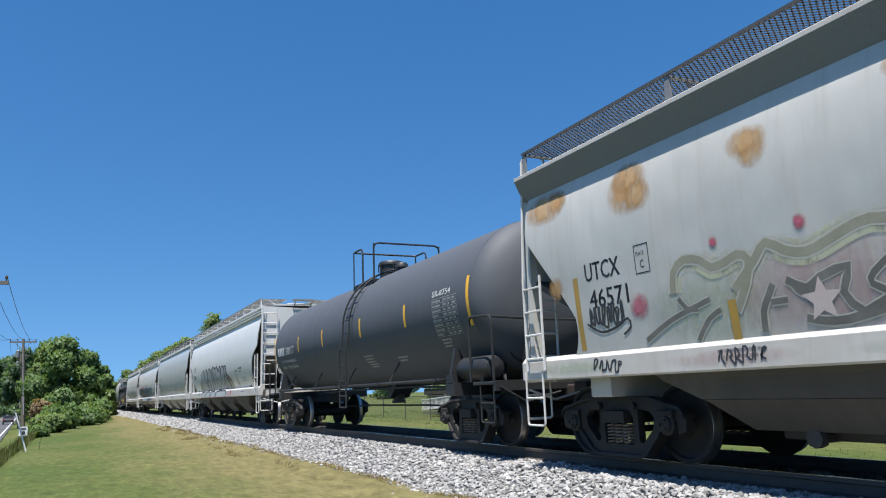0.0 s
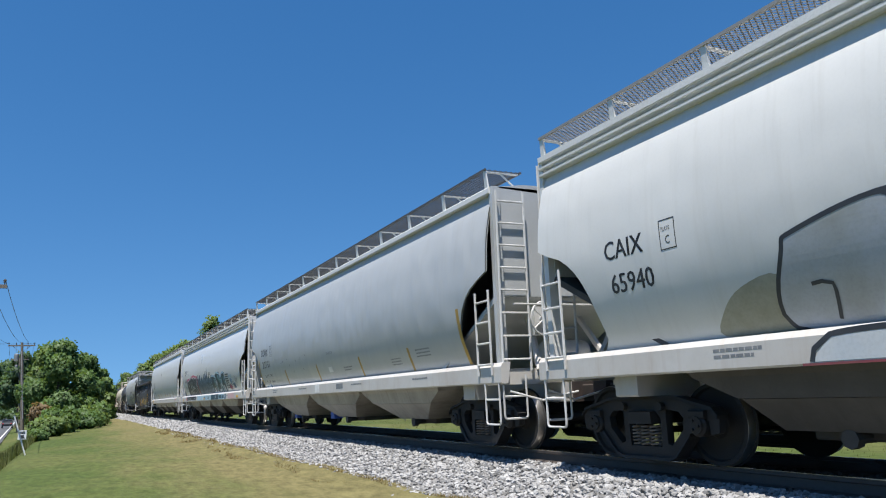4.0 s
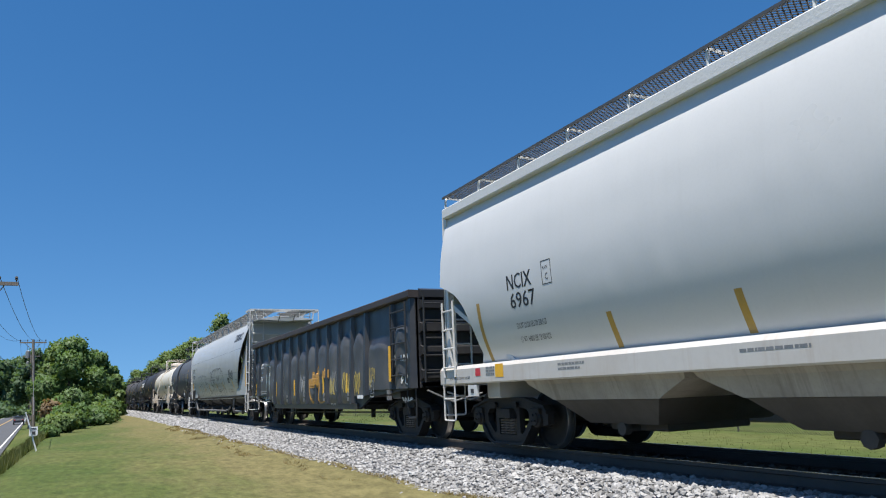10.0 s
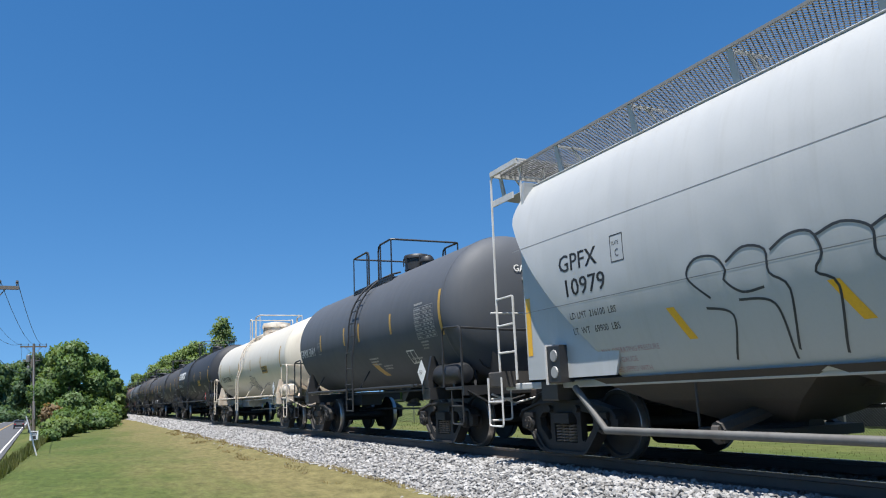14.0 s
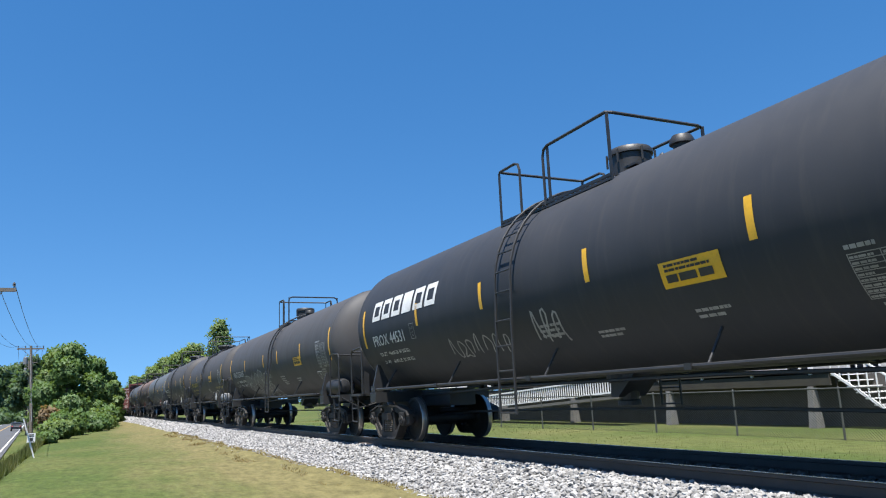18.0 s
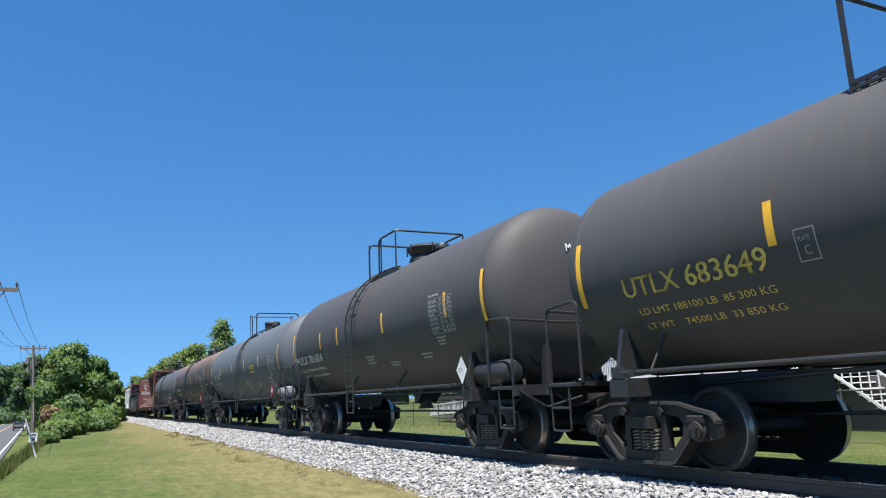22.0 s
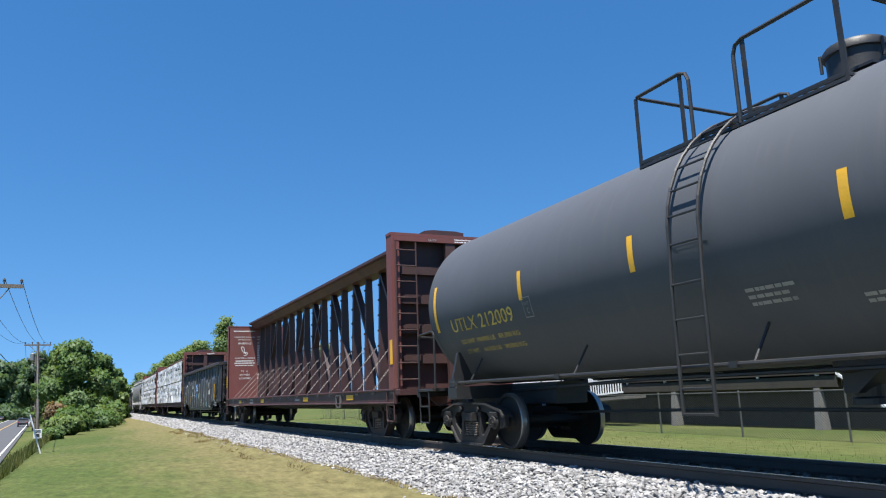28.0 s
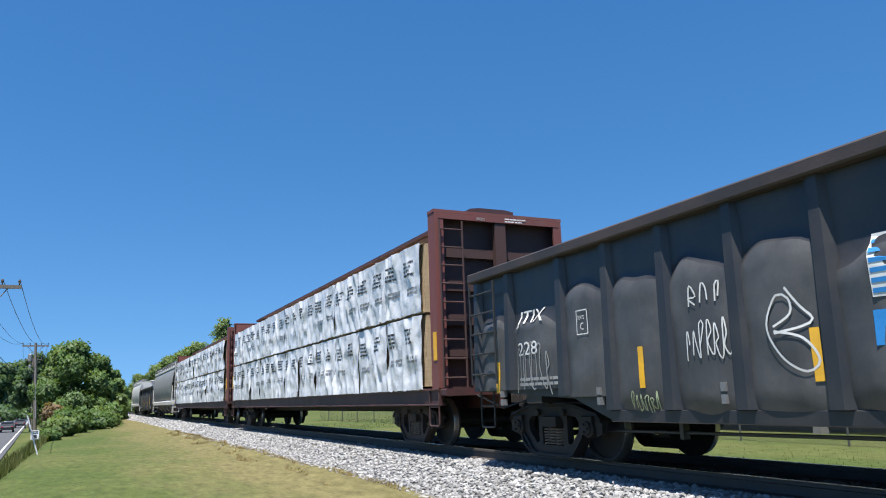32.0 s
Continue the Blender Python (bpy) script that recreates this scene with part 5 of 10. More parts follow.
# ---- covered hoppers ----
def hopper_profile(kind):
    """Half width of the body at a height, as a function."""
    if kind == "round":
        pts = [(0.98, 1.22), (1.3, 1.36), (1.9, 1.515), (2.6, 1.575), (3.2, 1.535), (3.7, 1.41), (4.05, 1.24), (4.3, 1.02)]
    elif kind == "straight":
        pts = [(1.05, 1.44), (1.3, 1.46), (2.0, 1.52), (3.0, 1.56), (3.6, 1.515), (4.0, 1.42), (4.28, 1.34)]
    else:
        pts = [(1.05, 1.21), (1.3, 1.30), (1.9, 1.505), (2.6, 1.585), (3.3, 1.555), (3.8, 1.475), (4.1, 1.39), (4.28, 1.33)]
    zs, xs = [p[0] for p in pts], [p[1] for p in pts]

    def f(z):
        i = 0
        while i < len(zs) - 2 and z > zs[i + 1]:
            i += 1
        t = min(1.2, max(0.0, (z - zs[i]) / (zs[i + 1] - zs[i])))
        m0 = (xs[i + 1] - xs[max(i - 1, 0)]) / (zs[i + 1] - zs[max(i - 1, 0)])
        j = min(i + 2, len(zs) - 1)
        m1 = (xs[j] - xs[i]) / (zs[j] - zs[i])
        d = zs[i + 1] - zs[i]
        return (2 * t ** 3 - 3 * t * t + 1) * xs[i] + (t ** 3 - 2 * t * t + t) * d * m0 + (3 * t * t - 2 * t ** 3) * xs[i + 1] + (t ** 3 - t * t) * d * m1
    return f


def hopper_car(length, mat, label, kind="bulge", sill=M["sill_white"], fascia=M["fascia_white"], metal="light_metal", bay="bay_grime_shade", lower_bay="bay_grime_shade", mark="", number="",
               ink="black_ink", text=(-7.1, -6.2, 2.36, 1.98), cut=1.15, patches=(), sub=(), post_style="flat", bays=4, top_z=3.74, grate_mat="mesh_grey",
               sill_z=(1.02, 1.33), rusty=False, has_sill=True, strips=(), long_strips=(), strip_mat="yellow", eave=None, fh=0.15, walk_x=None, walk_z=None):
    car = thing("covered_hopper_car", label, "hopper car", group="cars of the freight train")
    half = length / 2
    hb = half - 0.72
    shape = hopper_profile(kind)
    stretch = (4.16 - 1.05) / (top_z - 1.05)

    def prof(z):
        return shape(1.05 + (z - 1.05) * stretch if z > 1.05 else z)
    mm = M[metal]
    ledge = post_style == "ribbed"
    ledge_out = 0.18 if kind == "bulge" else 0.0
    out = eave or prof(top_z) + (0.02 if kind == "round" else 0.08)
    zr = top_z + fh - 0.18
    z0 = sill_z[1] - 0.05 if has_sill else 1.0

    def cut_y(z):
        if kind == "bulge":
            # a quarter-round notch that opens towards the sill
            t = min(1.0, (z - z0) / (2.68 - z0))
            return 0.02 + (cut - 0.02) * math.sqrt(max(0.0, 1 - t ** 2.4)) - 0.2 * max(0.0, 0.15 - t) / 0.15
        if kind == "round":
            # a blunt tip at two thirds of the height, cut back below and above it
            return 0.76 + 0.5 * ((z - 3.48) / 0.6) ** 2 * 0.5 if z > 3.48 else 0.76 + 0.86 * (3.48 - z) + 0.09 * math.sin(math.pi * min(1.0, (3.48 - z) / 2.0)) * -1
        t = (z - z0) / (3.0 - z0)
        if t >= 1:
            return 0.12
        if t < 0.28:
            return cut - 0.25 * (t / 0.28 - 0.75) ** 2 * (1 if t < 0.21 else 0.3)
        return 0.12 + (cut - 0.12) * (1 - ((t - 0.28) / 0.72) ** 1.1)
    zs = [z0 + (top_z - z0) * i / 26 for i in range(27)]
    for s in (-1, 1):
        bm = bmesh.new()
        for inner in (0.0, 0.03):
            sheet(bm, [[(s * (prof(z) - inner), -(hb - cut_y(z)) + 2 * (hb - cut_y(z)) * j / 12, z) for j in range(13)] for z in zs])
        part("side_sheet", bm, mat, car, label, smooth=True)
        # top side plate with its two mouldings
        bm = bmesh.new()
        xt = prof(top_z)
        if ledge:
            pts = [(xt - 0.03, top_z - 0.01)]
            for k in range(2):
                z = top_z + 0.10 * k
                pts += [(out - 0.01, z), (out, z + 0.012), (out, z + 0.035), (out - 0.085, z + 0.042), (out - 0.085, z + 0.094)]
            pts += [(out - 0.01, top_z + 0.2), (out, top_z + 0.212), (out, top_z + fh - 0.01), (out - 0.02, top_z + fh), (xt - 0.1, top_z + fh + 0.02)]
        else:
            # straight cars slope this plate inward; its material carries the eave shade
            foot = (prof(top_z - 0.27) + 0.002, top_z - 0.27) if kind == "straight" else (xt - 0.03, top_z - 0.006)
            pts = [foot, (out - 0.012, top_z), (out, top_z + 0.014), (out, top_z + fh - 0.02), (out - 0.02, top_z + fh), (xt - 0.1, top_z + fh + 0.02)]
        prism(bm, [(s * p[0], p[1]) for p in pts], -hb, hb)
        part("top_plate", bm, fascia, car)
        if kind == "straight":
            bm = bmesh.new()
            bbox(bm, min(s * (out - 0.1), s * (out + 0.004)), max(s * (out - 0.1), s * (out + 0.004)), -hb, hb, top_z + fh - 0.03, top_z + fh + 0.03, 0.008)
            part("roof_rim", bm, sill, car, "pale rust-stained roof edge")
        bm = bmesh.new()
        if has_sill:
            xo = prof(sill_z[1]) + 0.04 + ledge_out
            prism(bm, [(s * (xo - 0.12), sill_z[0]), (s * (xo - 0.02), sill_z[0]), (s * xo, sill_z[0] + 0.02), (s * xo, sill_z[1] - 0.06), (s * (xo - 0.05), sill_z[1]), (s * (xo - 0.18), sill_z[1] + 0.01)], -hb - 0.2, hb + 0.2)
        else:
            bbox(bm, min(s * 1.10, s * 1.20), max(s * 1.10, s * 1.20), -hb - 0.1, hb + 0.1, 0.95, 1.05)
        part("side_sill", bm, sill, car)
    # roof, hatch trough, slope sheets, ends
    bm = bmesh.new()
    xt = prof(top_z)
    ring = [(-xt, zr + 0.18), (-xt * 0.6, zr + 0.26), (0, zr + 0.28), (xt * 0.6, zr + 0.26), (xt, zr + 0.18), (0, zr + 0.12)]
    prism(bm, ring, -hb, hb)
    part("roof", bm, mat, car)
    bm = bmesh.new()
    bbox(bm, -0.32, 0.32, -hb + 0.7, hb - 0.7, zr + 0.27, zr + 0.39, 0.03)
    part("hatch_cover", bm, mat, car)
    yt = half - 2.0
    for s in (-1, 1):
        bm = bmesh.new()
        tip = hb - 0.84
        pts = [(hb, zr + 0.2), (hb, 2.36), (hb - 0.06, 2.36), (hb - 0.06, zr + 0.2)] if kind != "round" else [(tip - 0.12, zr + 0.2), (tip - 0.02, 3.5), (tip - 0.08, 3.5), (tip - 0.18, zr + 0.2)]
        prism(bm, [(s * p[0], p[1]) for p in pts], -1.34, 1.34, "x")
        part("end_sheet", bm, mat, car, "upright end sheet")
        bm = bmesh.new()
        pts = [(hb - 0.02, 2.35), (hb - 2.4, 1.15), (hb - 2.5, 1.15), (hb - 0.08, 2.42)] if kind != "round" else [(tip - 0.02, 3.5), (tip - 1.98, 1.2), (tip - 2.06, 1.2), (tip - 0.1, 3.5)]
        prism(bm, [(s * p[0], p[1]) for p in pts], -1.36, 1.36, "x")
        # shade of the end notch is in the colour, save on round or beige-bayed cars
        part("slope_sheet", bm, mat if kind == "round" or bay == "bay_beige" else M["bay_grime_shade"], car, "grimy sloping end sheet, on some cars darkened for shade")
        if kind == "round":
            for x in (-1, 1):
                bm = bmesh.new()
                out_l = [(hb - 0.9, 1.08), (hb - 2.9, 1.08), (hb - 3.0, 1.36), (hb - 0.9, 3.25)]
                prism(bm, [(s * p[0], p[1]) for p in out_l], x * 1.36, x * 1.39, "x")
                part("corner_plate", bm, mat, car, "pale grey corner plate")
            patch(rect(-s * (hb - 1.0) - 0.06, -s * (hb - 1.0) + 0.06, 1.42, 2.26), lambda u, v: Vector((-1.394, -u, v)), M["yellow"], car, "reflector", "long yellow reflective strip")
            bm = bmesh.new()
            ya, yb = sorted((s * (hb - 0.95), s * (hb - 0.13)))
            grating(bm, -1.4, 1.4, ya, yb, walk_z, 0.09, 0.02, 16)
            for x in (-1.4, 1.4):
                box(bm, x - 0.025, x + 0.025, ya, yb, walk_z - 0.05, walk_z + 0.03)
            box(bm, -1.4, 1.4, min(s * (hb - 0.15), s * (hb - 0.11)), max(s * (hb - 0.15), s * (hb - 0.11)), walk_z - 0.05, walk_z + 0.04)
            part("end_platform", bm, M["light_metal"], car, "pale open crossover platform")
            for x in (-1.38, 1.38):
                bm = bmesh.new()
                box(bm, x - 0.012, x + 0.012, min(s * (hb - 0.75), s * (hb - 0.13)), max(s * (hb - 0.75), s * (hb - 0.13)), zr + 0.02, zr + 0.12)
                part("platform_brace", bm, M["light_metal"], car)
        for x in (-1, 1) if kind != "round" else ():
            bm = bmesh.new()
            px = x * 1.38
            prism(bm, [(px - 0.07, 1.2), (px + 0.07, 1.2), (px + 0.07 - x * 0.02, zr + 0.18), (px - 0.07 - x * 0.02, zr + 0.18)], s * hb - 0.05, s * hb + 0.05)
            part("end_post", bm, mat, car)
        bm = bmesh.new()
        for x in (-0.55, 0.55):
            tube(bm, [(x * 1.3, s * (hb + 0.02), 1.2), (x * 0.8, s * (hb - 0.75), 2.4)], 0.06)
        bbox(bm, -1.45, 1.45, s * (hb - 0.1) - 0.1, s * (hb - 0.1) + 0.3 * 1, 1.0, 1.24, 0.02)
        bbox(bm, -0.32, 0.32, min(s * (half - 0.55), s * (half - 4.2)), max(s * (half - 0.55), s * (half - 4.2)), 0.70, 1.08, 0.02)
        bbox(bm, -1.3, 1.3, s * yt - 0.2, s * yt + 0.2, 0.78, 1.06, 0.02)
        part("end_sill", bm, M["bay_dark"] if bay == "bay_dark" else sill, car)
        # ladders on the end and on the side
        for x in (-1, 1):
            bm = bmesh.new()
            if kind == "round":
                ladder(bm, (x * 1.2, s * (hb - 0.7), 1.2), (x * 1.2, s * (hb - 0.7), walk_z), (-x * 0.45, 0, 0), 9)
            else:
                ladder(bm, (x * 1.44, s * (hb + 0.12), 1.2), (x * 1.40, s * (hb + 0.12), zr + 0.1), (-x * 0.5, 0, 0), 8)
            part("end_ladder", bm, mm, car)
            bm = bmesh.new()
            if kind == "round":
                ladder(bm, (x * 1.42, s * (hb - 0.12), 1.1), (x * 1.42, s * (hb - 0.12), 2.36), (0, -s * 0.5, 0), 3, first=1.0)
            else:
                ladder(bm, (x * 1.56, s * (hb - 0.02), 1.15), (x * 1.56, s * (hb - 0.02), 2.45), (0, -s * 0.42, 0), 4)
            step_iron(bm, x * 1.52, s * (hb + 0.1), 1.15, 0.42, -s * 0.42)
            step_iron(bm, x * 1.48, s * (hb + 0.16), 1.15, 0.5, -x * 0.4, along="x")
            part("side_ladder", bm, mm, car)
            if kind != "bulge":
                # the outer stile runs on to the running board
                bm = bmesh.new()
                xp, xe, ye = (1.42, 1.4, hb - 0.12) if kind == "round" else (1.56, 1.47, hb - 0.02)
                tube(bm, [(x * xp, s * ye, 2.36), (x * xe, s * ye, walk_z - 0.1), (x * (xe - 0.03), s * (ye - 0.06), walk_z)], 0.02)
                part("end_pole", bm, mm, car, "thin pale upright pole")
        bm = bmesh.new()
        tube(bm, [(-1.4, s * (half - 0.5), 0.9), (-0.9, s * (half - 0.4), 0.75), (-0.3, s * (half - 0.32), 0.86)], 0.016)
        tube(bm, [(1.4, s * (half - 0.5), 0.9), (0.9, s * (half - 0.4), 0.75), (0.3, s * (half - 0.32), 0.86)], 0.016)
        tube(bm, [(-1.3, s * (hb + 0.3), 2.2), (1.3, s * (hb + 0.3), 2.2)], 0.016)
        part("uncoupling_lever", bm, mm, car)
        # crossover platform at the roof
        bm = bmesh.new()
        ya, yb = sorted((s * (hb + 0.02), s * (hb + 0.45)))
        grating(bm, -0.35, 0.35, ya, yb, zr + 0.36, 0.07, 0.02, 9)
        for x in (-0.3, 0.3):
            tube(bm, [(x, s * hb, zr + 0.1), (x, s * (hb + 0.42), zr + 0.36)], 0.02)
        part("roof_step", bm, M[grate_mat], car)
        truck(car, s * yt, rusty)
    couplers(car, half)
    # running boards above the eaves with their brackets
    zb = walk_z or top_z + fh + 0.3
    for s in (-1, 1):
        bm = bmesh.new()
        xo = walk_x or out
        xs = sorted((s * xo, s * (xo - (0.94 if walk_x else 0.66))))
        open_mesh(bm, xs[0], xs[1], -hb + 0.05, hb - 0.05, zb)
        part("running_board", bm, M[grate_mat], car, "open steel mesh running board")
        k = int(2 * hb / (1.25 if post_style == "thin" else 2.9 if kind == "straight" else 1.55))
        for i in range(k + 1):
            bm = bmesh.new()
            y = -hb + 0.1 + (2 * hb - 0.2) * i / k
            if post_style == "thin":
                tube(bm, [(s * (out - 0.03), y, zr + 0.17), (s * (out - 0.03), y, zb - 0.06), (s * (out - 0.07), y, zb + 0.01)], 0.022)
                tube(bm, [(s * (out - 0.07), y, zb), (s * (out - 0.6), y, zb - 0.02)], 0.02)
            else:
                xf, xp = min(out - 0.04, xo), xo - 0.012
                loft(bm, [[(s * (xf - 0.014), y - 0.05, zr + 0.15), (s * (xf + 0.014), y - 0.05, zr + 0.15), (s * (xf + 0.014), y + 0.05, zr + 0.15), (s * (xf - 0.014), y + 0.05, zr + 0.15)],
                          [(s * (xp - 0.014), y - 0.035, zb - 0.012), (s * (xp + 0.014), y - 0.035, zb - 0.012), (s * (xp + 0.014), y + 0.035, zb - 0.012), (s * (xp - 0.014), y + 0.035, zb - 0.012)]])
                box(bm, min(s * (xo - 0.03), s * (xo - 0.62)), max(s * (xo - 0.03), s * (xo - 0.62)), y - 0.03, y + 0.03, zb - 0.032, zb - 0.014)
                tube(bm, [(s * (xo - 0.3), y, zb - 0.03), (s * (xo - 0.6), y, zr + 0.2)], 0.018)
            part("board_bracket", bm, fascia if post_style != "thin" else M["fascia_white"], car)
    # discharge bays; on most cars the lower part's colour holds underside shade
    y_end = hb - 2.3
    for i in range(bays):
        a = -y_end + 2 * y_end * i / bays
        b = -y_end + 2 * y_end * (i + 1) / bays
        c = (a + b) / 2
        if kind == "round":
            bm = bmesh.new()
            loft(bm, [[(-1.3, a, 1.05), (1.3, a, 1.05), (1.3, b, 1.05), (-1.3, b, 1.05)], [(-0.9, c - 1.1, 0.75), (0.9, c - 1.1, 0.75), (0.9, c + 1.1, 0.75), (-0.9, c + 1.1, 0.75)],
                      [(-0.3, c - 0.45, 0.48), (0.3, c - 0.45, 0.48), (0.3, c + 0.45, 0.48), (-0.3, c + 0.45, 0.48)]])
            lathe(bm, [(0.13, -0.5), (0.13, 0.5)], "y", 14, (0, c, 0.42))
        else:
            bm = bmesh.new()
            loft(bm, [[(-1.40, a + 0.03, 1.08), (1.40, a + 0.03, 1.08), (1.40, b - 0.03, 1.08), (-1.40, b - 0.03, 1.08)],
                      [(-1.33, a + 0.10, 0.96), (1.33, a + 0.10, 0.96), (1.33, b - 0.10, 0.96), (-1.33, b - 0.10, 0.96)],
                      [(-1.26, a + 0.62, 0.74), (1.26, a + 0.62, 0.74), (1.26, b - 0.62, 0.74), (-1.26, b - 0.62, 0.74)]])
            part("bay_side", bm, M[bay], car, "grimy upper sheet of a discharge bay, on some cars darkened for shade")
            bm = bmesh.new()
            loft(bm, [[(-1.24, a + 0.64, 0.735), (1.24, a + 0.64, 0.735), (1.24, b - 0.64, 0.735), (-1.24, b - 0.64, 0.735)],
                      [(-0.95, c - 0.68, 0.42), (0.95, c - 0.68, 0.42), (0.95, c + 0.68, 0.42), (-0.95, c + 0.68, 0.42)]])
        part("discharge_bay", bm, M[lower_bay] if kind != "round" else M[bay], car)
        bm = bmesh.new()
        bbox(bm, -0.7, 0.7, c - 0.55, c + 0.55, 0.32, 0.43, 0.02)
        lathe(bm, [(0.05, -0.95), (0.05, 0.95)], "x", 10, (0, c, 0.36))
        for x in (-0.92, 0.92):
            lathe(bm, [(0.09, x - 0.05), (0.09, x + 0.05)], "x", 8, (0, c, 0.36))
        part("outlet_gate", bm, M["bay_dark"], car)
    bm = bmesh.new()
    tube(bm, [(0.5, -yt, 0.62), (0.5, yt, 0.62)], 0.02)
    bbox(bm, -0.28, 0.28, -yt, yt, 0.84, 1.06)
    part("centre_sill", bm, M["bay_dark"], car)
    part("brake_wheel", shared(("bw", metal), lambda: brake_wheel_mesh(mm)), None, car, at=pose(-0.62, -(hb + 0.12), 2.0))
    bm = bmesh.new()
    lathe(bm, [(0.02, -0.45), (0.2, -0.4), (0.22, -0.3), (0.22, 0.3), (0.2, 0.4), (0.02, 0.45)], "x", 16, (0.2, -(hb - 0.6), 1.5))
    part("air_reservoir", bm, mm, car, smooth=True)

    def on(u, v):
        return Vector((-(prof(v) + 0.0018), -u, v))

    def on_sill(u, v):
        return Vector((-(prof(sill_z[1]) + 0.042 + ledge_out), -u, v))
    if mark:
        u0, u1, va, vb = text
        letters(mark, 0.32, on, M[ink], car, u0, va, width=u1 - u0, bold=True)
        letters(number, 0.32, on, M[ink], car, u0 + 0.05, vb, width=(u1 - u0) * (1.0 if len(number) < 5 else 1.08), bold=True)
        for k, line in enumerate(sub):
            letters(line, 0.12, on, M[ink], car, u0 + 0.1, vb - 0.3 - 0.2 * k, width=(u1 - u0) * 1.15)
        plate_box(car, on, u1 + 0.28, va - 0.05, M[ink], 0.32)
    for u in strips:
        patch(rect(u - 0.05, u + 0.05, 1.36, 1.8), on, M[strip_mat], car, "reflector", "dull yellow reflective strip")
    for u in long_strips:
        patch(rect(u - 0.05, u + 0.05, 1.36, 2.28), on, M[strip_mat], car, "reflector", "long yellow reflective strip")
    if has_sill:
        bars([(-5.6, 1.2, 0.6, 0.03), (-5.6, 1.14, 0.5, 0.03), (-2.5, 1.18, 0.8, 0.03), (2.0, 1.18, 0.7, 0.03), (5.5, 1.18, 0.7, 0.03)], on_sill, M["grey_ink"], car)
    bars([(hb - cut - 1.9, 1.72 - 0.06 * k, 0.62, 0.024) for k in range(3)] + [(hb - cut - 3.2, 1.62 - 0.055 * k, 0.5, 0.022) for k in range(3)] + [(1.2, 1.6, 0.6, 0.03), (1.2, 1.54, 0.5, 0.03)], on, M["grey_ink"], car)
    for what in patches:
        what(car, on, on_sill)
    return car


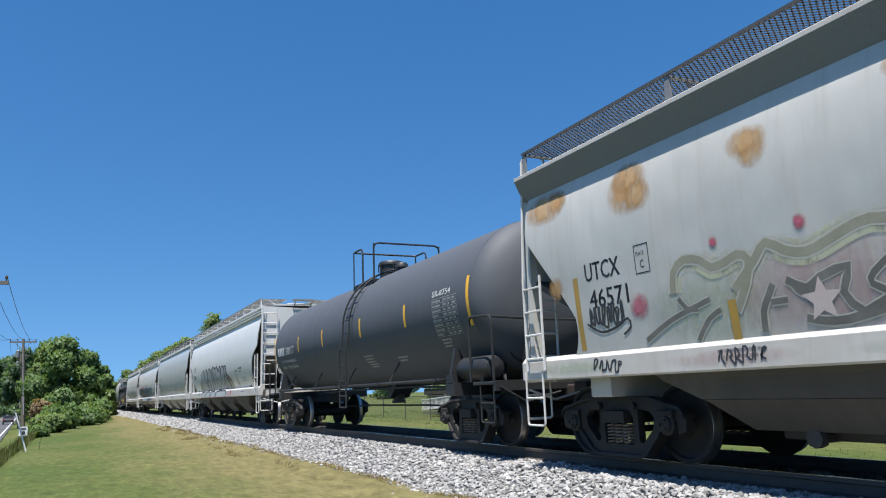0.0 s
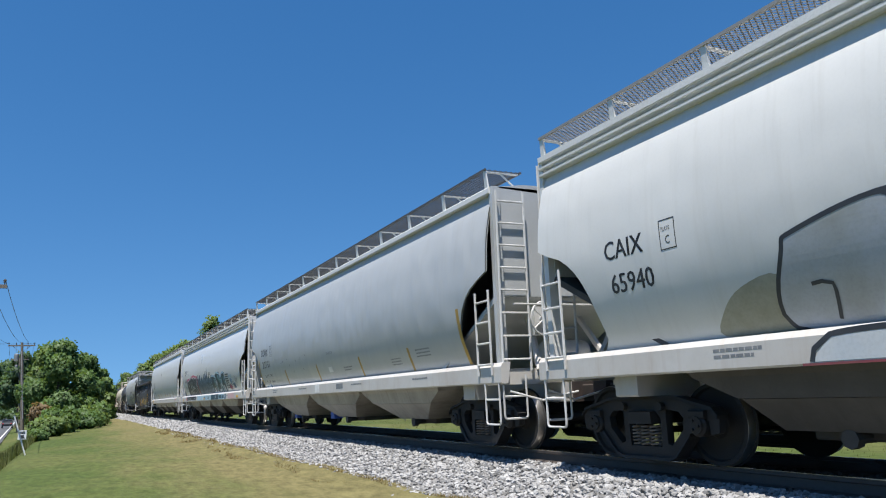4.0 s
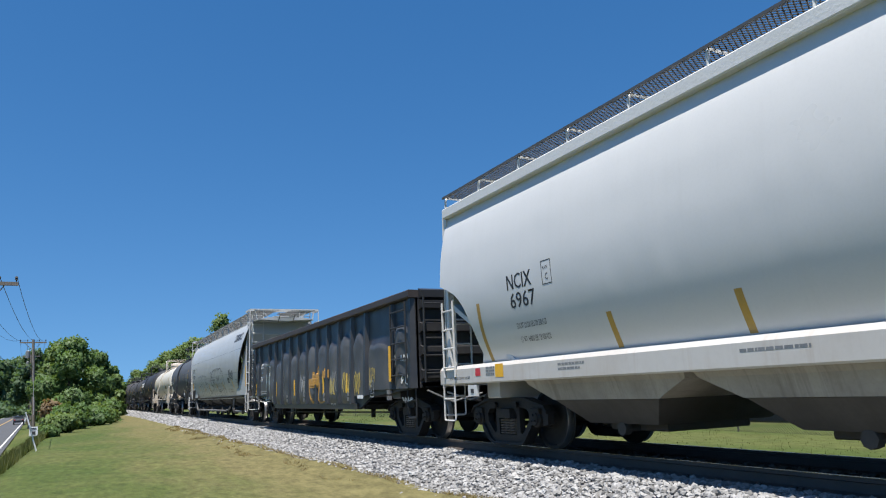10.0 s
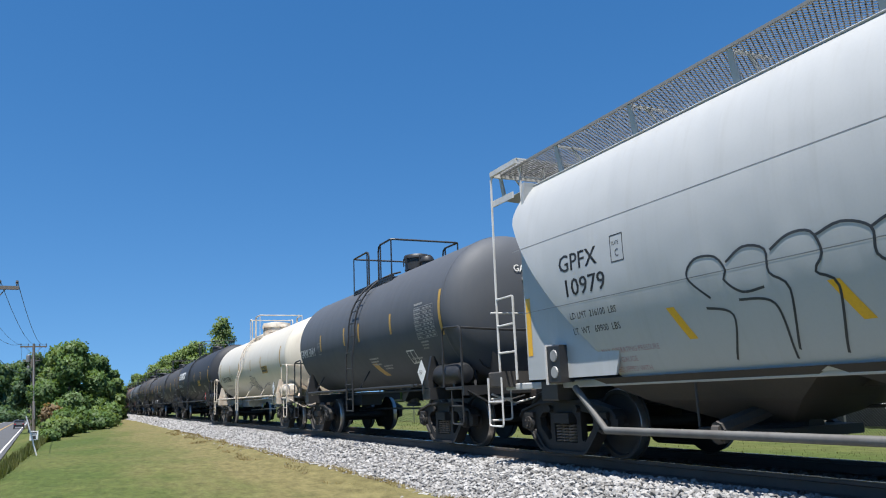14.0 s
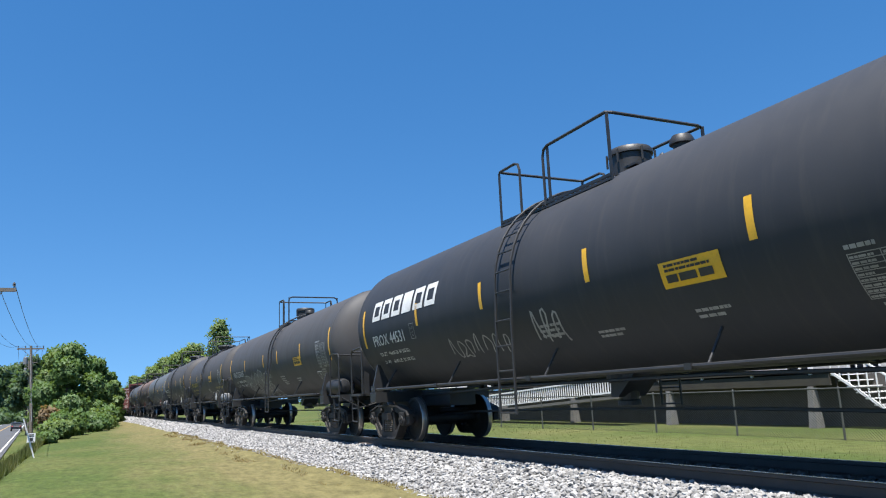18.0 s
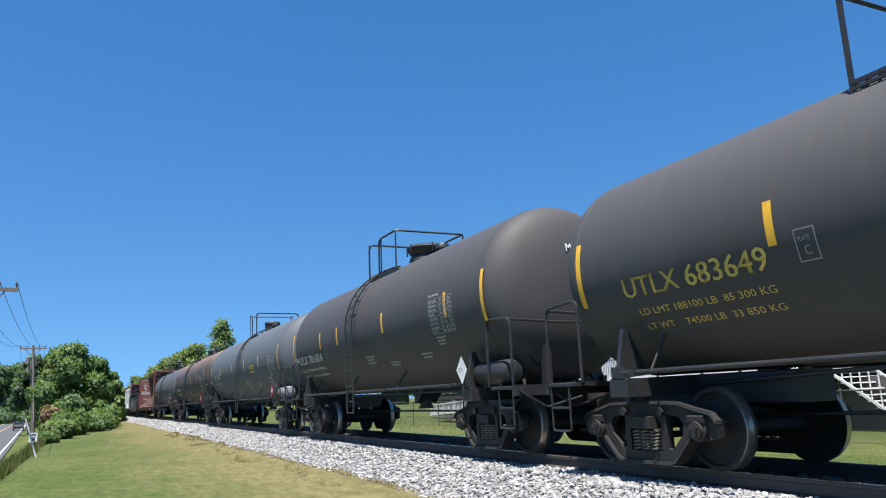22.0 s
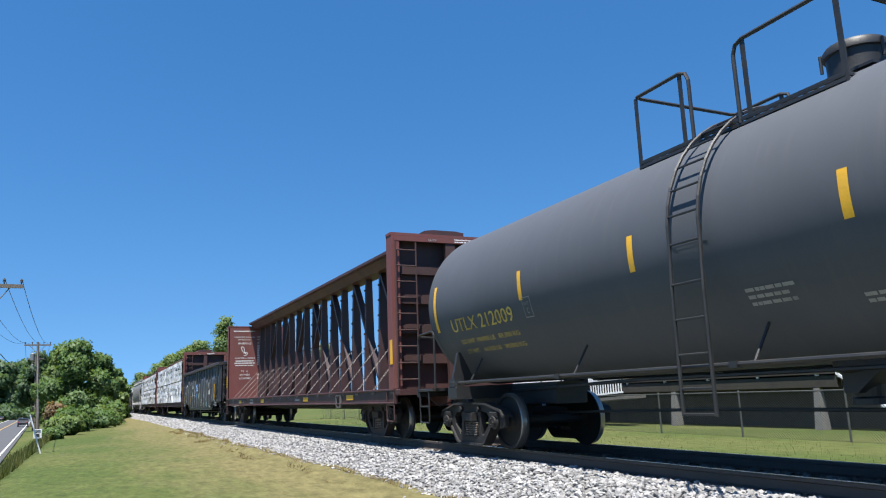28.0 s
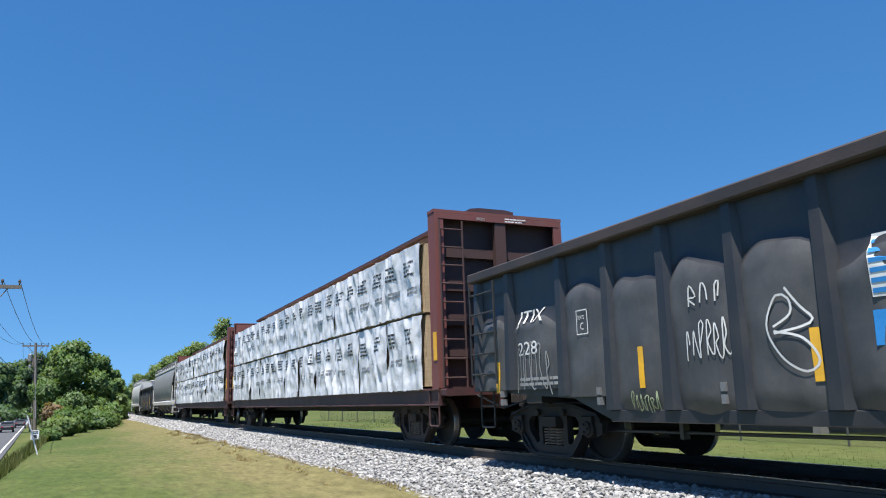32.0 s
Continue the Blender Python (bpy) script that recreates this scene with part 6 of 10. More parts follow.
# ---- gondolas ----
def gondola_car(length, label, mark="", number="", patches=(), height=2.87, shift=-0.1, strips=(-6.9, -3.62, -1.40, 1.6, 3.6)):
    car = thing("gondola_car", label, "gondola car", group="cars of the freight train")
    half = length / 2
    hb = half - 0.70
    mat = M["gondola_black"]
    zb = 0.58
    stand = [hb - 0.12, hb - 1.1] + [-shift - 0.995 * k for k in range(-5, 6)][::1] + [-hb + 1.1, -hb + 0.12]
    stand = sorted(stand)

    def bay_at(y):
        for i, (p, q) in enumerate(zip(stand, stand[1:])):
            if p <= y <= q:
                return i, (y - p) / (q - p)
        return -1, 0.0

    def edge_at(y):
        """Height of the wavy upper edge of the pushed-out part of a panel."""
        i, k = bay_at(y)
        r = random.Random(i * 7 + len(label))
        return height - r.uniform(0.62, 0.95) - 0.2 * (2 * k - 1) ** 2 + 0.12 * noise.noise(Vector((y * 2.6, i * 3.0, 1.0)))

    def bulge(y, z):
        """Panels pushed out between the posts by loads, most at their middle, with a wavy upper edge."""
        i, k = bay_at(y)
        if i < 0:
            return 0.0
        e = max(0.0, math.sin(math.pi * k)) ** 0.7
        peak = edge_at(y)
        f = 1.0 if z < peak else max(0.0, 1 - (z - peak) / 0.16)
        f = f * f * (3 - 2 * f) * min(1.0, max(0.0, (z - zb) / 0.25))
        return 0.095 * e * f + 0.022 * e * noise.noise(Vector((y * 2.1, z * 2.3, i * 1.0)))
    for s in (-1, 1):
        for ya, yb in zip(stand, stand[1:]):
            mid, gap = (ya + yb) / 2, yb - ya
            low = 1.0 if abs(mid) > hb - 2.2 else (zb + 0.02 if abs(mid) < hb - 3.4 else 0.88)
            cols = [ya + gap * (0.04 + 0.92 * k / 12) for k in range(13)]
            # paler below, black above: the top chord's shadow edge drawn by colour
            for name, skin, rows in (("side_panel", M["gondola_scuffed_lit"], [j / 16 for j in range(17)]), ("upper_panel", mat, [1 + j / 8 for j in range(9)])):
                grid = []
                for q in rows:
                    line = []
                    for y in cols:
                        rim = edge_at(min(max(y, ya + 0.01), yb - 0.01)) + 0.06
                        z = low + (rim - low) * q if q <= 1 else rim + (height - 0.14 - rim) * (q - 1)
                        line.append((s * (1.504 + bulge(y, z)), y, z))
                    grid.append(line)
                bm = bmesh.new()
                sheet(bm, grid)
                part(name, bm, skin, car, "dented, scuffed side panel, coloured paler as sunlit" if name == "side_panel" else "black upper side panel, left dark as the chord's shade", smooth=True)
        bm = bmesh.new()
        out = [(-hb, height), (-hb, 1.0), (-hb + 2.6, 0.86), (-hb + 3.4, zb), (hb - 3.4, zb), (hb - 2.6, 0.86), (hb, 1.0), (hb, height)]
        prism(bm, out, s * 1.44, s * 1.50, "x")
        part("side_plate", bm, mat, car, smooth=False)
        bm = bmesh.new()
        bbox(bm, min(s * 1.42, s * 1.645), max(s * 1.42, s * 1.645), -hb - 0.01, hb + 0.01, height - 0.13, height + 0.02, 0.02)
        part("top_chord", bm, M["chord_brown"], car)
        bm = bmesh.new()
        bbox(bm, min(s * 1.50, s * 1.55), max(s * 1.50, s * 1.55), -hb + 3.4, hb - 3.4, zb, zb + 0.14, 0.01)
        part("bottom_chord", bm, mat, car)
        for y in stand:
            low = 1.0 if abs(y) > hb - 2.0 else (zb + 0.14 if abs(y) < hb - 3.4 else 0.9)
            bm = bmesh.new()
            wt, wb = 0.055, 0.085
            ring_t = [(s * 1.50, y - wt - 0.05, height - 0.13), (s * 1.57, y - wt, height - 0.13), (s * 1.57, y + wt, height - 0.13), (s * 1.50, y + wt + 0.05, height - 0.13)]
            ring_b = [(s * 1.50, y - wb - 0.07, low), (s * 1.615, y - wb * 0.8, low), (s * 1.615, y + wb * 0.8, low), (s * 1.50, y + wb + 0.07, low)]
            loft(bm, [ring_b, ring_t])
            part("side_post", bm, mat, car)
    for s in (-1, 1):
        bm = bmesh.new()
        y0, y1 = sorted((s * hb, s * (hb - 0.06)))
        box(bm, -1.48, 1.48, y0, y1, 1.0, height)
        part("end_plate", bm, mat, car)
        for z in (1.25, 1.7, 2.15, 2.6, height - 0.06):
            bm = bmesh.new()
            prism(bm, [(s * hb, z - 0.11), (s * (hb + 0.12), z - 0.07), (s * (hb + 0.12), z + 0.07), (s * hb, z + 0.11)], -1.42, 1.42, "x")
            part("end_rib", bm, mat, car)
        for x in (-1, 1):
            bm = bmesh.new()
            ladder(bm, (x * 1.40, s * (hb + 0.2), 1.1), (x * 1.40, s * (hb + 0.2), height - 0.1), (-x * 0.48, 0, 0), 5)
            part("end_ladder", bm, M["black_metal"], car)
            bm = bmesh.new()
            ladder(bm, (x * 1.67, s * (hb - 0.1), 1.1), (x * 1.67, s * (hb - 0.1), height - 0.2), (0, -s * 0.78, 0), 5)
            step_iron(bm, x * 1.5, s * (hb - 0.05), 1.1, 0.45, -s * 0.42)
            part("side_ladder", bm, M["black_metal"], car)
        bm = bmesh.new()
        bbox(bm, -0.32, 0.32, min(s * (half - 0.5), s * (half - 3.5)), max(s * (half - 0.5), s * (half - 3.5)), 0.70, 1.05, 0.02)
        bbox(bm, -1.36, 1.36, s * (half - 2.1) - 0.2, s * (half - 2.1) + 0.2, 0.80, 1.02, 0.02)
        part("end_sill", bm, mat, car)
        bm = bmesh.new()
        tube(bm, [(-1.4, s * (half - 0.45), 0.95), (-0.9, s * (half - 0.4), 0.72), (-0.3, s * (half - 0.32), 0.86)], 0.016)
        part("uncoupling_lever", bm, M["galvanised"], car)
        truck(car, s * (half - 2.1))
    couplers(car, half)
    bm = bmesh.new()
    bbox(bm, -1.38, 1.38, -hb + 3.4, hb - 3.4, zb, zb + 0.1)
    bbox(bm, -1.38, 1.38, -hb, hb, 1.02, 1.1)
    part("floor_plate", bm, mat, car)
    bm = bmesh.new()
    tube(bm, [(-0.9, -half + 2.5, 0.5), (-0.9, half - 2.5, 0.42)], 0.02)
    tube(bm, [(0.3, -half + 2.5, 0.5), (0.3, half - 2.5, 0.5)], 0.02)
    for y in (-3.5, 0.5, 3.8):
        box(bm, -0.95, -0.85, y - 0.03, y + 0.03, 0.36, zb)
    part("brake_rod", bm, mat, car)

    def on(u, v):
        return Vector((-1.515 - bulge(-u, v), -u, v))
    if mark:
        letters(mark, 0.27, on, M["white_ink"], car, -6.3, 1.93, width=0.68, bold=True)
        letters(number, 0.27, on, M["white_ink"], car, -6.3, 1.48, width=0.55)
        bars([(-6.3, 1.12, 1.0, 0.04), (-6.3, 1.05, 1.0, 0.04)], on, M["dim_ink"], car)
        plate_box(car, on, -4.8, 1.65, M["white_ink"], 0.3)
    for u in strips:
        patch(rect(u - 0.042, u + 0.042, 0.96, 1.42), on, M["yellow"], car, "reflector", "yellow reflective strip")
    bm = bmesh.new()
    box(bm, -1.702, -1.69, -hb + 0.86, -hb + 0.96, 1.15, 1.86)
    part("reflector", bm, M["yellow"], car, "long yellow reflective strip on the ladder")
    for y in stand[1:-1:2]:
        bm = bmesh.new()
        for z in (0.78, 0.9):
            box(bm, -1.60, -1.51, y + 0.2, y + 0.26, z, z + 0.09)
        part("tie_hook", bm, M["galvanised"], car)
    for what in patches:
        what(car, on)
    return car


# ---- centre-beam flat cars ----
def centre_beam_car(length, label, loaded=False):
    car = thing("centre_beam_car", label, "flat car", group="cars of the freight train")
    half = length / 2
    hb = half - 0.75
    red, dark = M["beam_red"], M["beam_dark"]
    zd, top = 1.08, 4.44
    for s in (-1, 1):
        bm = bmesh.new()
        prism(bm, [(-hb, zd), (-hb, zd - 0.27), (hb, zd - 0.27), (hb, zd)], s * 1.36, s * 1.42, "x")
        bbox(bm, min(s * 1.30, s * 1.46), max(s * 1.30, s * 1.46), -hb, hb, zd - 0.03, zd + 0.012, 0.01)
        bbox(bm, min(s * 1.30, s * 1.46), max(s * 1.30, s * 1.46), -hb, hb, zd - 0.30, zd - 0.265, 0.01)
        part("side_sill", bm, dark, car)
        # bulkhead with its flanges
        bm = bmesh.new()
        deep = 0.3 if s < 0 else 0.24
        y0, y1 = s * hb, s * (hb - deep)
        box(bm, -1.42, 1.42, min(y1, y1 + s * 0.05), max(y1, y1 + s * 0.05), zd, top - 0.02)
        part("bulkhead", bm, red, car, "brick-red steel end bulkhead")
        # outer sheet and ribs take the recess shade from their material colour
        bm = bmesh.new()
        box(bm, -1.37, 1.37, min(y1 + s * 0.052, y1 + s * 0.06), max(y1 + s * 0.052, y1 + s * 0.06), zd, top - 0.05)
        part("bulkhead_back", bm, M["beam_shade"], car, "outer sheet of the bulkhead, darkened for shade")
        for x in (-1, 1):
            bm = bmesh.new()
            xs = sorted((x * 1.38, x * 1.44))
            prism(bm, [(y0, zd), (y1, zd), (y1, top - 0.044), (y0, top - 0.044)], xs[0], xs[1], "x")
            box(bm, min(x * 1.25, x * 1.378), max(x * 1.25, x * 1.378), min(y0, y0 - s * 0.04), max(y0, y0 - s * 0.04), zd, top - 0.044)
            part("bulkhead_flange", bm, red, car)
        bm = bmesh.new()
        box(bm, -1.45, 1.45, min(y0, y1), max(y0, y1), top - 0.04, top + 0.02)
        box(bm, -1.37, 1.37, min(y0 + s * 0.006, y0 - s * 0.05), max(y0 + s * 0.006, y0 - s * 0.05), top - 0.16, top - 0.044)
        part("bulkhead_cap", bm, red, car)
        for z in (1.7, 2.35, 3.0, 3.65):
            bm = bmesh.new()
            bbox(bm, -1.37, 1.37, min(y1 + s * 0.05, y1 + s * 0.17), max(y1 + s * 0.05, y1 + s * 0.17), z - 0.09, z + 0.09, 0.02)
            part("bulkhead_rib", bm, M["beam_shade"], car)
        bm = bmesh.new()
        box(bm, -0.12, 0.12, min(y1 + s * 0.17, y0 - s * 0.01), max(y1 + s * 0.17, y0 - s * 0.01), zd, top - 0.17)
        part("bulkhead_post", bm, M["beam_shade"], car)
        bm = bmesh.new()
        ladder(bm, (-1.36, s * (hb + 0.05), 1.1), (-1.36, s * (hb + 0.05), top - 0.2), (0.48, 0, 0), 9)
        step_iron(bm, -1.44, s * (hb - 0.02), 1.1, 0.42, -s * 0.42)
        part("end_ladder", bm, M["beam_shade"], car)
        bm = bmesh.new()
        bbox(bm, -0.32, 0.32, min(s * (half - 0.5), s * (half - 3.5)), max(s * (half - 0.5), s * (half - 3.5)), 0.70, 1.05, 0.02)
        bbox(bm, -1.36, 1.36, s * (half - 2.75) - 0.2, s * (half - 2.75) + 0.2, 0.78, 1.0, 0.02)
        bbox(bm, -1.42, 1.42, min(y0, y0 + s * 0.25), max(y0, y0 + s * 0.25), 0.95, 1.08, 0.02)
        part("end_sill", bm, dark, car)

        def on_end(u, v, y=y0, k=s):
            return Vector((u, y - 0.056, v)) if k < 0 else Vector((-u, y + 0.01, v))
        if s < 0:
            letters("CAUTION", 0.085, lambda u, v: on_end(u, v) + Vector((0, 0.04, 0)), M["white_ink"], car, -0.55, top - 0.145, 0.5, bold=True)
            bars([(0.1, top - 0.09, 0.5, 0.025), (0.1, top - 0.14, 0.4, 0.025)], lambda u, v: on_end(u, v) + Vector((0, 0.04, 0)), M["white_ink"], car)
        bm = bmesh.new()
        box(bm, -1.452, -1.444, min(s * hb - s * 0.04, s * hb - s * 0.18), max(s * hb - s * 0.04, s * hb - s * 0.18), 1.6, 2.12)
        part("reflector", bm, M["yellow"], car, "yellow reflective strip")
        truck(car, s * (half - 2.75), True)
    couplers(car, half)

    def on_b(u, v):
        return Vector((-1.452, -u, v))
    # writing on the inner face of the trailing bulkhead
    if not loaded:
        ink = M["white_ink"]

        def on_in(u, v):
            return Vector((-1.3 + u, hb - 0.246, v))
        bars([(0.1, 4.2, 1.0, 0.05)], on_in, ink, car)
        letters("LOADING AND UNLOADING", 0.085, on_in, ink, car, 0.12, 3.92, width=0.95)
        letters("INSTRUCTION", 0.09, on_in, ink, car, 0.32, 3.79, width=0.55)
        letters("WARNING", 0.14, on_in, ink, car, 0.3, 3.6, width=0.62)
        spray([[(0.45, 3.48), (0.57, 3.46), (0.61, 3.2)], [(0.45, 3.48), (0.51, 3.3), (0.69, 3.14)], [(0.55, 3.2), (0.73, 3.22), (0.71, 3.1), (0.57, 3.08)]], 0.03, on_in, ink, car, "pictogram")
        letters("AVOID TIPPING ACCIDENT", 0.09, on_in, ink, car, 0.15, 2.93, width=0.95)
        bars([(0.2, 2.8, 0.85, 0.05), (0.15, 2.7, 0.95, 0.05), (0.2, 2.6, 0.85, 0.04)], on_in, ink, car)
        letters("73 - 0", 0.12, on_in, ink, car, 0.45, 2.3, width=0.32)
        letters("BETWEEN", 0.12, on_in, ink, car, 0.4, 2.14, width=0.46)
        letters("BULKHEADS", 0.12, on_in, ink, car, 0.36, 1.98, width=0.56)
        for u in (-(hb - 3.2), -3.0, 3.2, 7.4):
            patch(rect(u, u + 0.55, zd - 0.2, zd - 0.08), lambda a, b: Vector((-1.428, -a, b)), M["yellow"], car, "reflector", "yellow reflective strip")
        def on_side(a, b):
            return Vector((-1.43, -a, b))
        letters("CE", 0.2, on_side, M["dim_ink"], car, -(hb - 1.5), zd - 0.2, width=0.4)
        letters("62", 0.2, on_side, M["dim_ink"], car, -(hb - 2.85), zd - 0.2, width=0.35)
        letters("275", 0.2, on_side, M["dim_ink"], car, -(hb - 3.8), zd - 0.2, width=0.5)
        bars([(-(hb - 5.6), zd - 0.12, 0.7, 0.07), (-(hb - 5.6), zd - 0.23, 0.7, 0.07), (2.2, zd - 0.18, 0.6, 0.06)], on_side, M["dim_ink"], car)
        bm = bmesh.new()
        for ya, yb, za, zb in ((-7.0, -6.96, 0.72, 1.0), (-6.66, -6.62, 0.72, 1.0), (-7.0, -6.62, 0.70, 0.73), (-7.0, -6.62, 0.985, 1.015)):
            box(bm, -1.47, -1.425, ya, yb, za, zb)
        part("marker_frame", bm, M["pipe_grey"], car, "worn pale marker frame on the sill")
        # the same notice again on the other half of the bulkhead
        for u0, k in ((1.2, 0.8), (1.95, 0.8)):
            letters("LOADING & UNLOADING", 0.085, on_in, ink, car, u0, 3.92, width=0.62 * k)
            letters("INSTRUCTION", 0.085, on_in, ink, car, u0, 3.8, width=0.5 * k)
            letters("WARNING", 0.12, on_in, ink, car, u0, 3.62, width=0.6 * k, bold=True)
            bars([(u0, 3.5 - 0.11 * j, 0.6 * k, 0.06) for j in range(9)], on_in, ink, car)
            letters("BETWEEN", 0.12, on_in, ink, car, u0, 2.14, width=0.46 * k)
            letters("BULKHEADS", 0.12, on_in, ink, car, u0, 1.98, width=0.56 * k)
    # deck and centre truss
    bm = bmesh.new()
    box(bm, -1.36, 1.36, -hb, hb, zd - 0.06, zd - 0.01)
    part("deck", bm, dark, car)
    bm = bmesh.new()
    bbox(bm, -0.3, 0.3, -half + 3.3, half - 3.3, 0.62, zd - 0.08, 0.03)
    part("centre_sill", bm, M["truck_iron"], car, "black centre sill under the deck")
    ya, yb = -hb + 0.31, hb - 0.25
    n = 18
    bm = bmesh.new()
    tc = top + 0.17
    prism(bm, [(-0.5, tc - 0.07), (-0.46, tc - 0.09), (-0.40, tc - 0.09), (-0.24, tc - 0.30), (0.24, tc - 0.30), (0.40, tc - 0.09), (0.46, tc - 0.09), (0.5, tc - 0.07), (0.5, tc), (0.3, tc + 0.03), (-0.3, tc + 0.03), (-0.5, tc)], ya, yb)
    part("top_chord", bm, dark, car)
    step = 1.15
    zt = tc - 0.29
    for i in range(n):
        y = (i - 8.5) * step
        bm = bmesh.new()
        loft(bm, [[(-0.16, y - 0.085, zd), (0.16, y - 0.085, zd), (0.16, y + 0.085, zd), (-0.16, y + 0.085, zd)],
                  [(-0.09, y - 0.055, zt), (0.09, y - 0.055, zt), (0.09, y + 0.055, zt), (-0.09, y + 0.055, zt)]])
        for k in range(7):
            z = zd + 0.35 + 0.42 * k
            box(bm, -0.2 + 0.01 * k, -0.08, y - 0.015, y + 0.015, z, z + 0.05)
        part("truss_post", bm, M["beam_post"], car)
        if i in (9, 7, 5, 3) or i in (8, 10, 12, 14):
            for d in ((-2,) if i % 2 else (2,)):
                y2 = y + d * step
                bm = bmesh.new()
                w = 0.055
                loft(bm, [[(-0.09, y - w, zt), (0.09, y - w, zt), (0.09, y + w, zt), (-0.09, y + w, zt)],
                          [(-0.09, y2 - w, zd), (0.09, y2 - w, zd), (0.09, y2 + w, zd), (-0.09, y2 + w, zd)]])
                part("truss_brace", bm, M["beam_post"], car)
        if not loaded:
            for x in (-1, 1):
                bm = bmesh.new()
                for k in (0.0, 0.07):
                    tube(bm, [(x * 0.2, y + k, 2.25), (x * 1.40, y - 0.75 + k, zd + 0.02)], 0.005, 5)
                lathe(bm, [(0.04, y - 0.85), (0.04, y - 0.65)], "y", 8, (x * 1.40, 0, zd - 0.06))
                part("tie_down", bm, M["cable"], car, "slack tie-down cable with its winch")
    return car


LOAD = []


def wrap_bundle(w, hgt, seed, label, hang=0.06):
    """A stack of boards in crumpled white film with printed dark bars."""
    r = random.Random(seed)
    ob = thing("lumber_bundle", label, "lumber bundle", group="wrapped lumber bundles")
    bm = bmesh.new()
    d = 1.02
    nu, nv = 34, 24
    pull = [(r.uniform(-w / 2, w / 2), r.uniform(0, hgt), r.uniform(-0.5, 0.5)) for _ in range(9)]

    def bulge(y, z):
        q = noise.noise(Vector((y * 1.7 + seed * 3.1, z * 1.3, seed))) * 0.035 + (0.5 - abs(noise.noise(Vector((y * 2.6 + seed, z * 1.9, 7.0))))) * 0.05 + noise.noise(Vector((y * 7 + seed, z * 3.2, 2.0))) * 0.02
        for py, pz, sl in pull:
            e = (y - py) + sl * (z - pz)
            q += 0.045 * math.exp(-(e * 14) ** 2) * max(0.0, 1 - abs(z - pz) / 0.8)
        return q
    rows = []
    for j in range(nv + 1):
        z = hgt * j / nv
        ragged = [0.03 * noise.noise(Vector((i * 0.55, seed, 3.0))) if j == 0 else 0.0 for i in range(nu + 1)]
        rows.append([(-d / 2 - bulge(-w / 2 + w * i / nu, z) - 0.03, -w / 2 + w * i / nu, z - hang * (j == 0) + ragged[i]) for i in range(nu + 1)])
    rows.append([(-d / 2 + 0.08, p[1], hgt + 0.012) for p in rows[-1]])
    sheet(bm, rows)
    part("film_wrap", bm, M["wrap"], ob, "crumpled white plastic film wrap", smooth=True)
    bm = bmesh.new()
    box(bm, -d / 2 + 0.06, d / 2, -w / 2 + 0.01, w / 2 - 0.01, 0, hgt)
    part("lumber_core", bm, M["board"], ob, "pale sawn boards under the film")

    def on(u, v):
        return Vector((-d / 2 - bulge(-u, v) - 0.038, -u, v))
    for u in (-w / 2 + 0.12, -w / 2 + 0.12 + w * 0.5):
        v0 = hgt - 0.30 + r.uniform(-0.04, 0.04)
        bars([(u, v0 - 0.085 * k, w * 0.3 * r.uniform(0.6, 1.0), 0.045) for k in range(4)], on, M["black_ink"], ob, "film_print")
        if r.random() < 0.7:
            bars([(u + 0.1, v0 - 0.55 - 0.08 * k, w * 0.3, 0.05) for k in range(2)], on, M["grey_ink"], ob, "film_print")
    return ob


def load_beam(car, length, seed):
    half = length / 2
    hb = half - 0.75
    ya, yb = -hb + 0.62, hb - 0.62
    n = 11
    w = (yb - ya) / n
    r = random.Random(seed)
    for tier in (0, 1):
        for i in range(n):
            for side in (-1, 1):
                z = 1.14 + tier * 1.42
                b = wrap_bundle(w - 0.03, 1.36, seed * 50 + i + 20 * tier + (7 if side > 0 else 0), "white film-wrapped lumber bundle on a red flat car", 0.0 if tier else 0.06)
                LOAD.append((car, b, pose(side * 0.93, ya + w * (i + 0.5), z, 0, 0, 0 if side < 0 else 180)))


# ---- plants ----
def leaf_cards(name, pts, normals, size, mat, parent, seed, label=""):
    """Many small bent leaf clumps as one crown mesh."""
    r = np.random.RandomState(seed)
    n = len(pts)
    a = r.normal(size=(n, 3)) + normals * 0.6
    a /= np.linalg.norm(a, axis=1)[:, None]
    a *= np.where((a * normals).sum(1) < 0, -1.0, 1.0)[:, None]
    b = np.cross(a, r.normal(size=(n, 3)))
    b /= np.linalg.norm(b, axis=1)[:, None]
    cc = np.cross(a, b)
    s = r.uniform(size[0], size[1], n)[:, None]
    k = r.uniform(0.5, 0.9, n)[:, None]
    v = np.stack([pts - b * s * 0.2 - cc * s * 0.9, pts + b * s * k + a * s * 0.15, pts + cc * s - a * s * 0.2, pts - b * s * k + a * s * 0.1], 1).reshape(-1, 3)
    i = np.arange(n)[:, None] * 4
    f = np.concatenate([i + [0, 1, 2], i + [0, 2, 3]], 1).reshape(-1, 3)
    me = bpy.data.meshes.new(name)
    me.from_pydata(v.tolist(), [], f.tolist())
    me.materials.append(mat)
    # leaves shade as part of the rounded crown
    soft = normals * 0.75 + a * 0.5 + np.array([0, 0, 0.35])
    soft /= np.linalg.norm(soft, axis=1)[:, None]
    me.normals_split_custom_set_from_vertices(np.repeat(soft, 4, axis=0).tolist())
    ob = new(name, me)
    ob.parent = parent
    if label:
        ob["label"] = label
    return ob


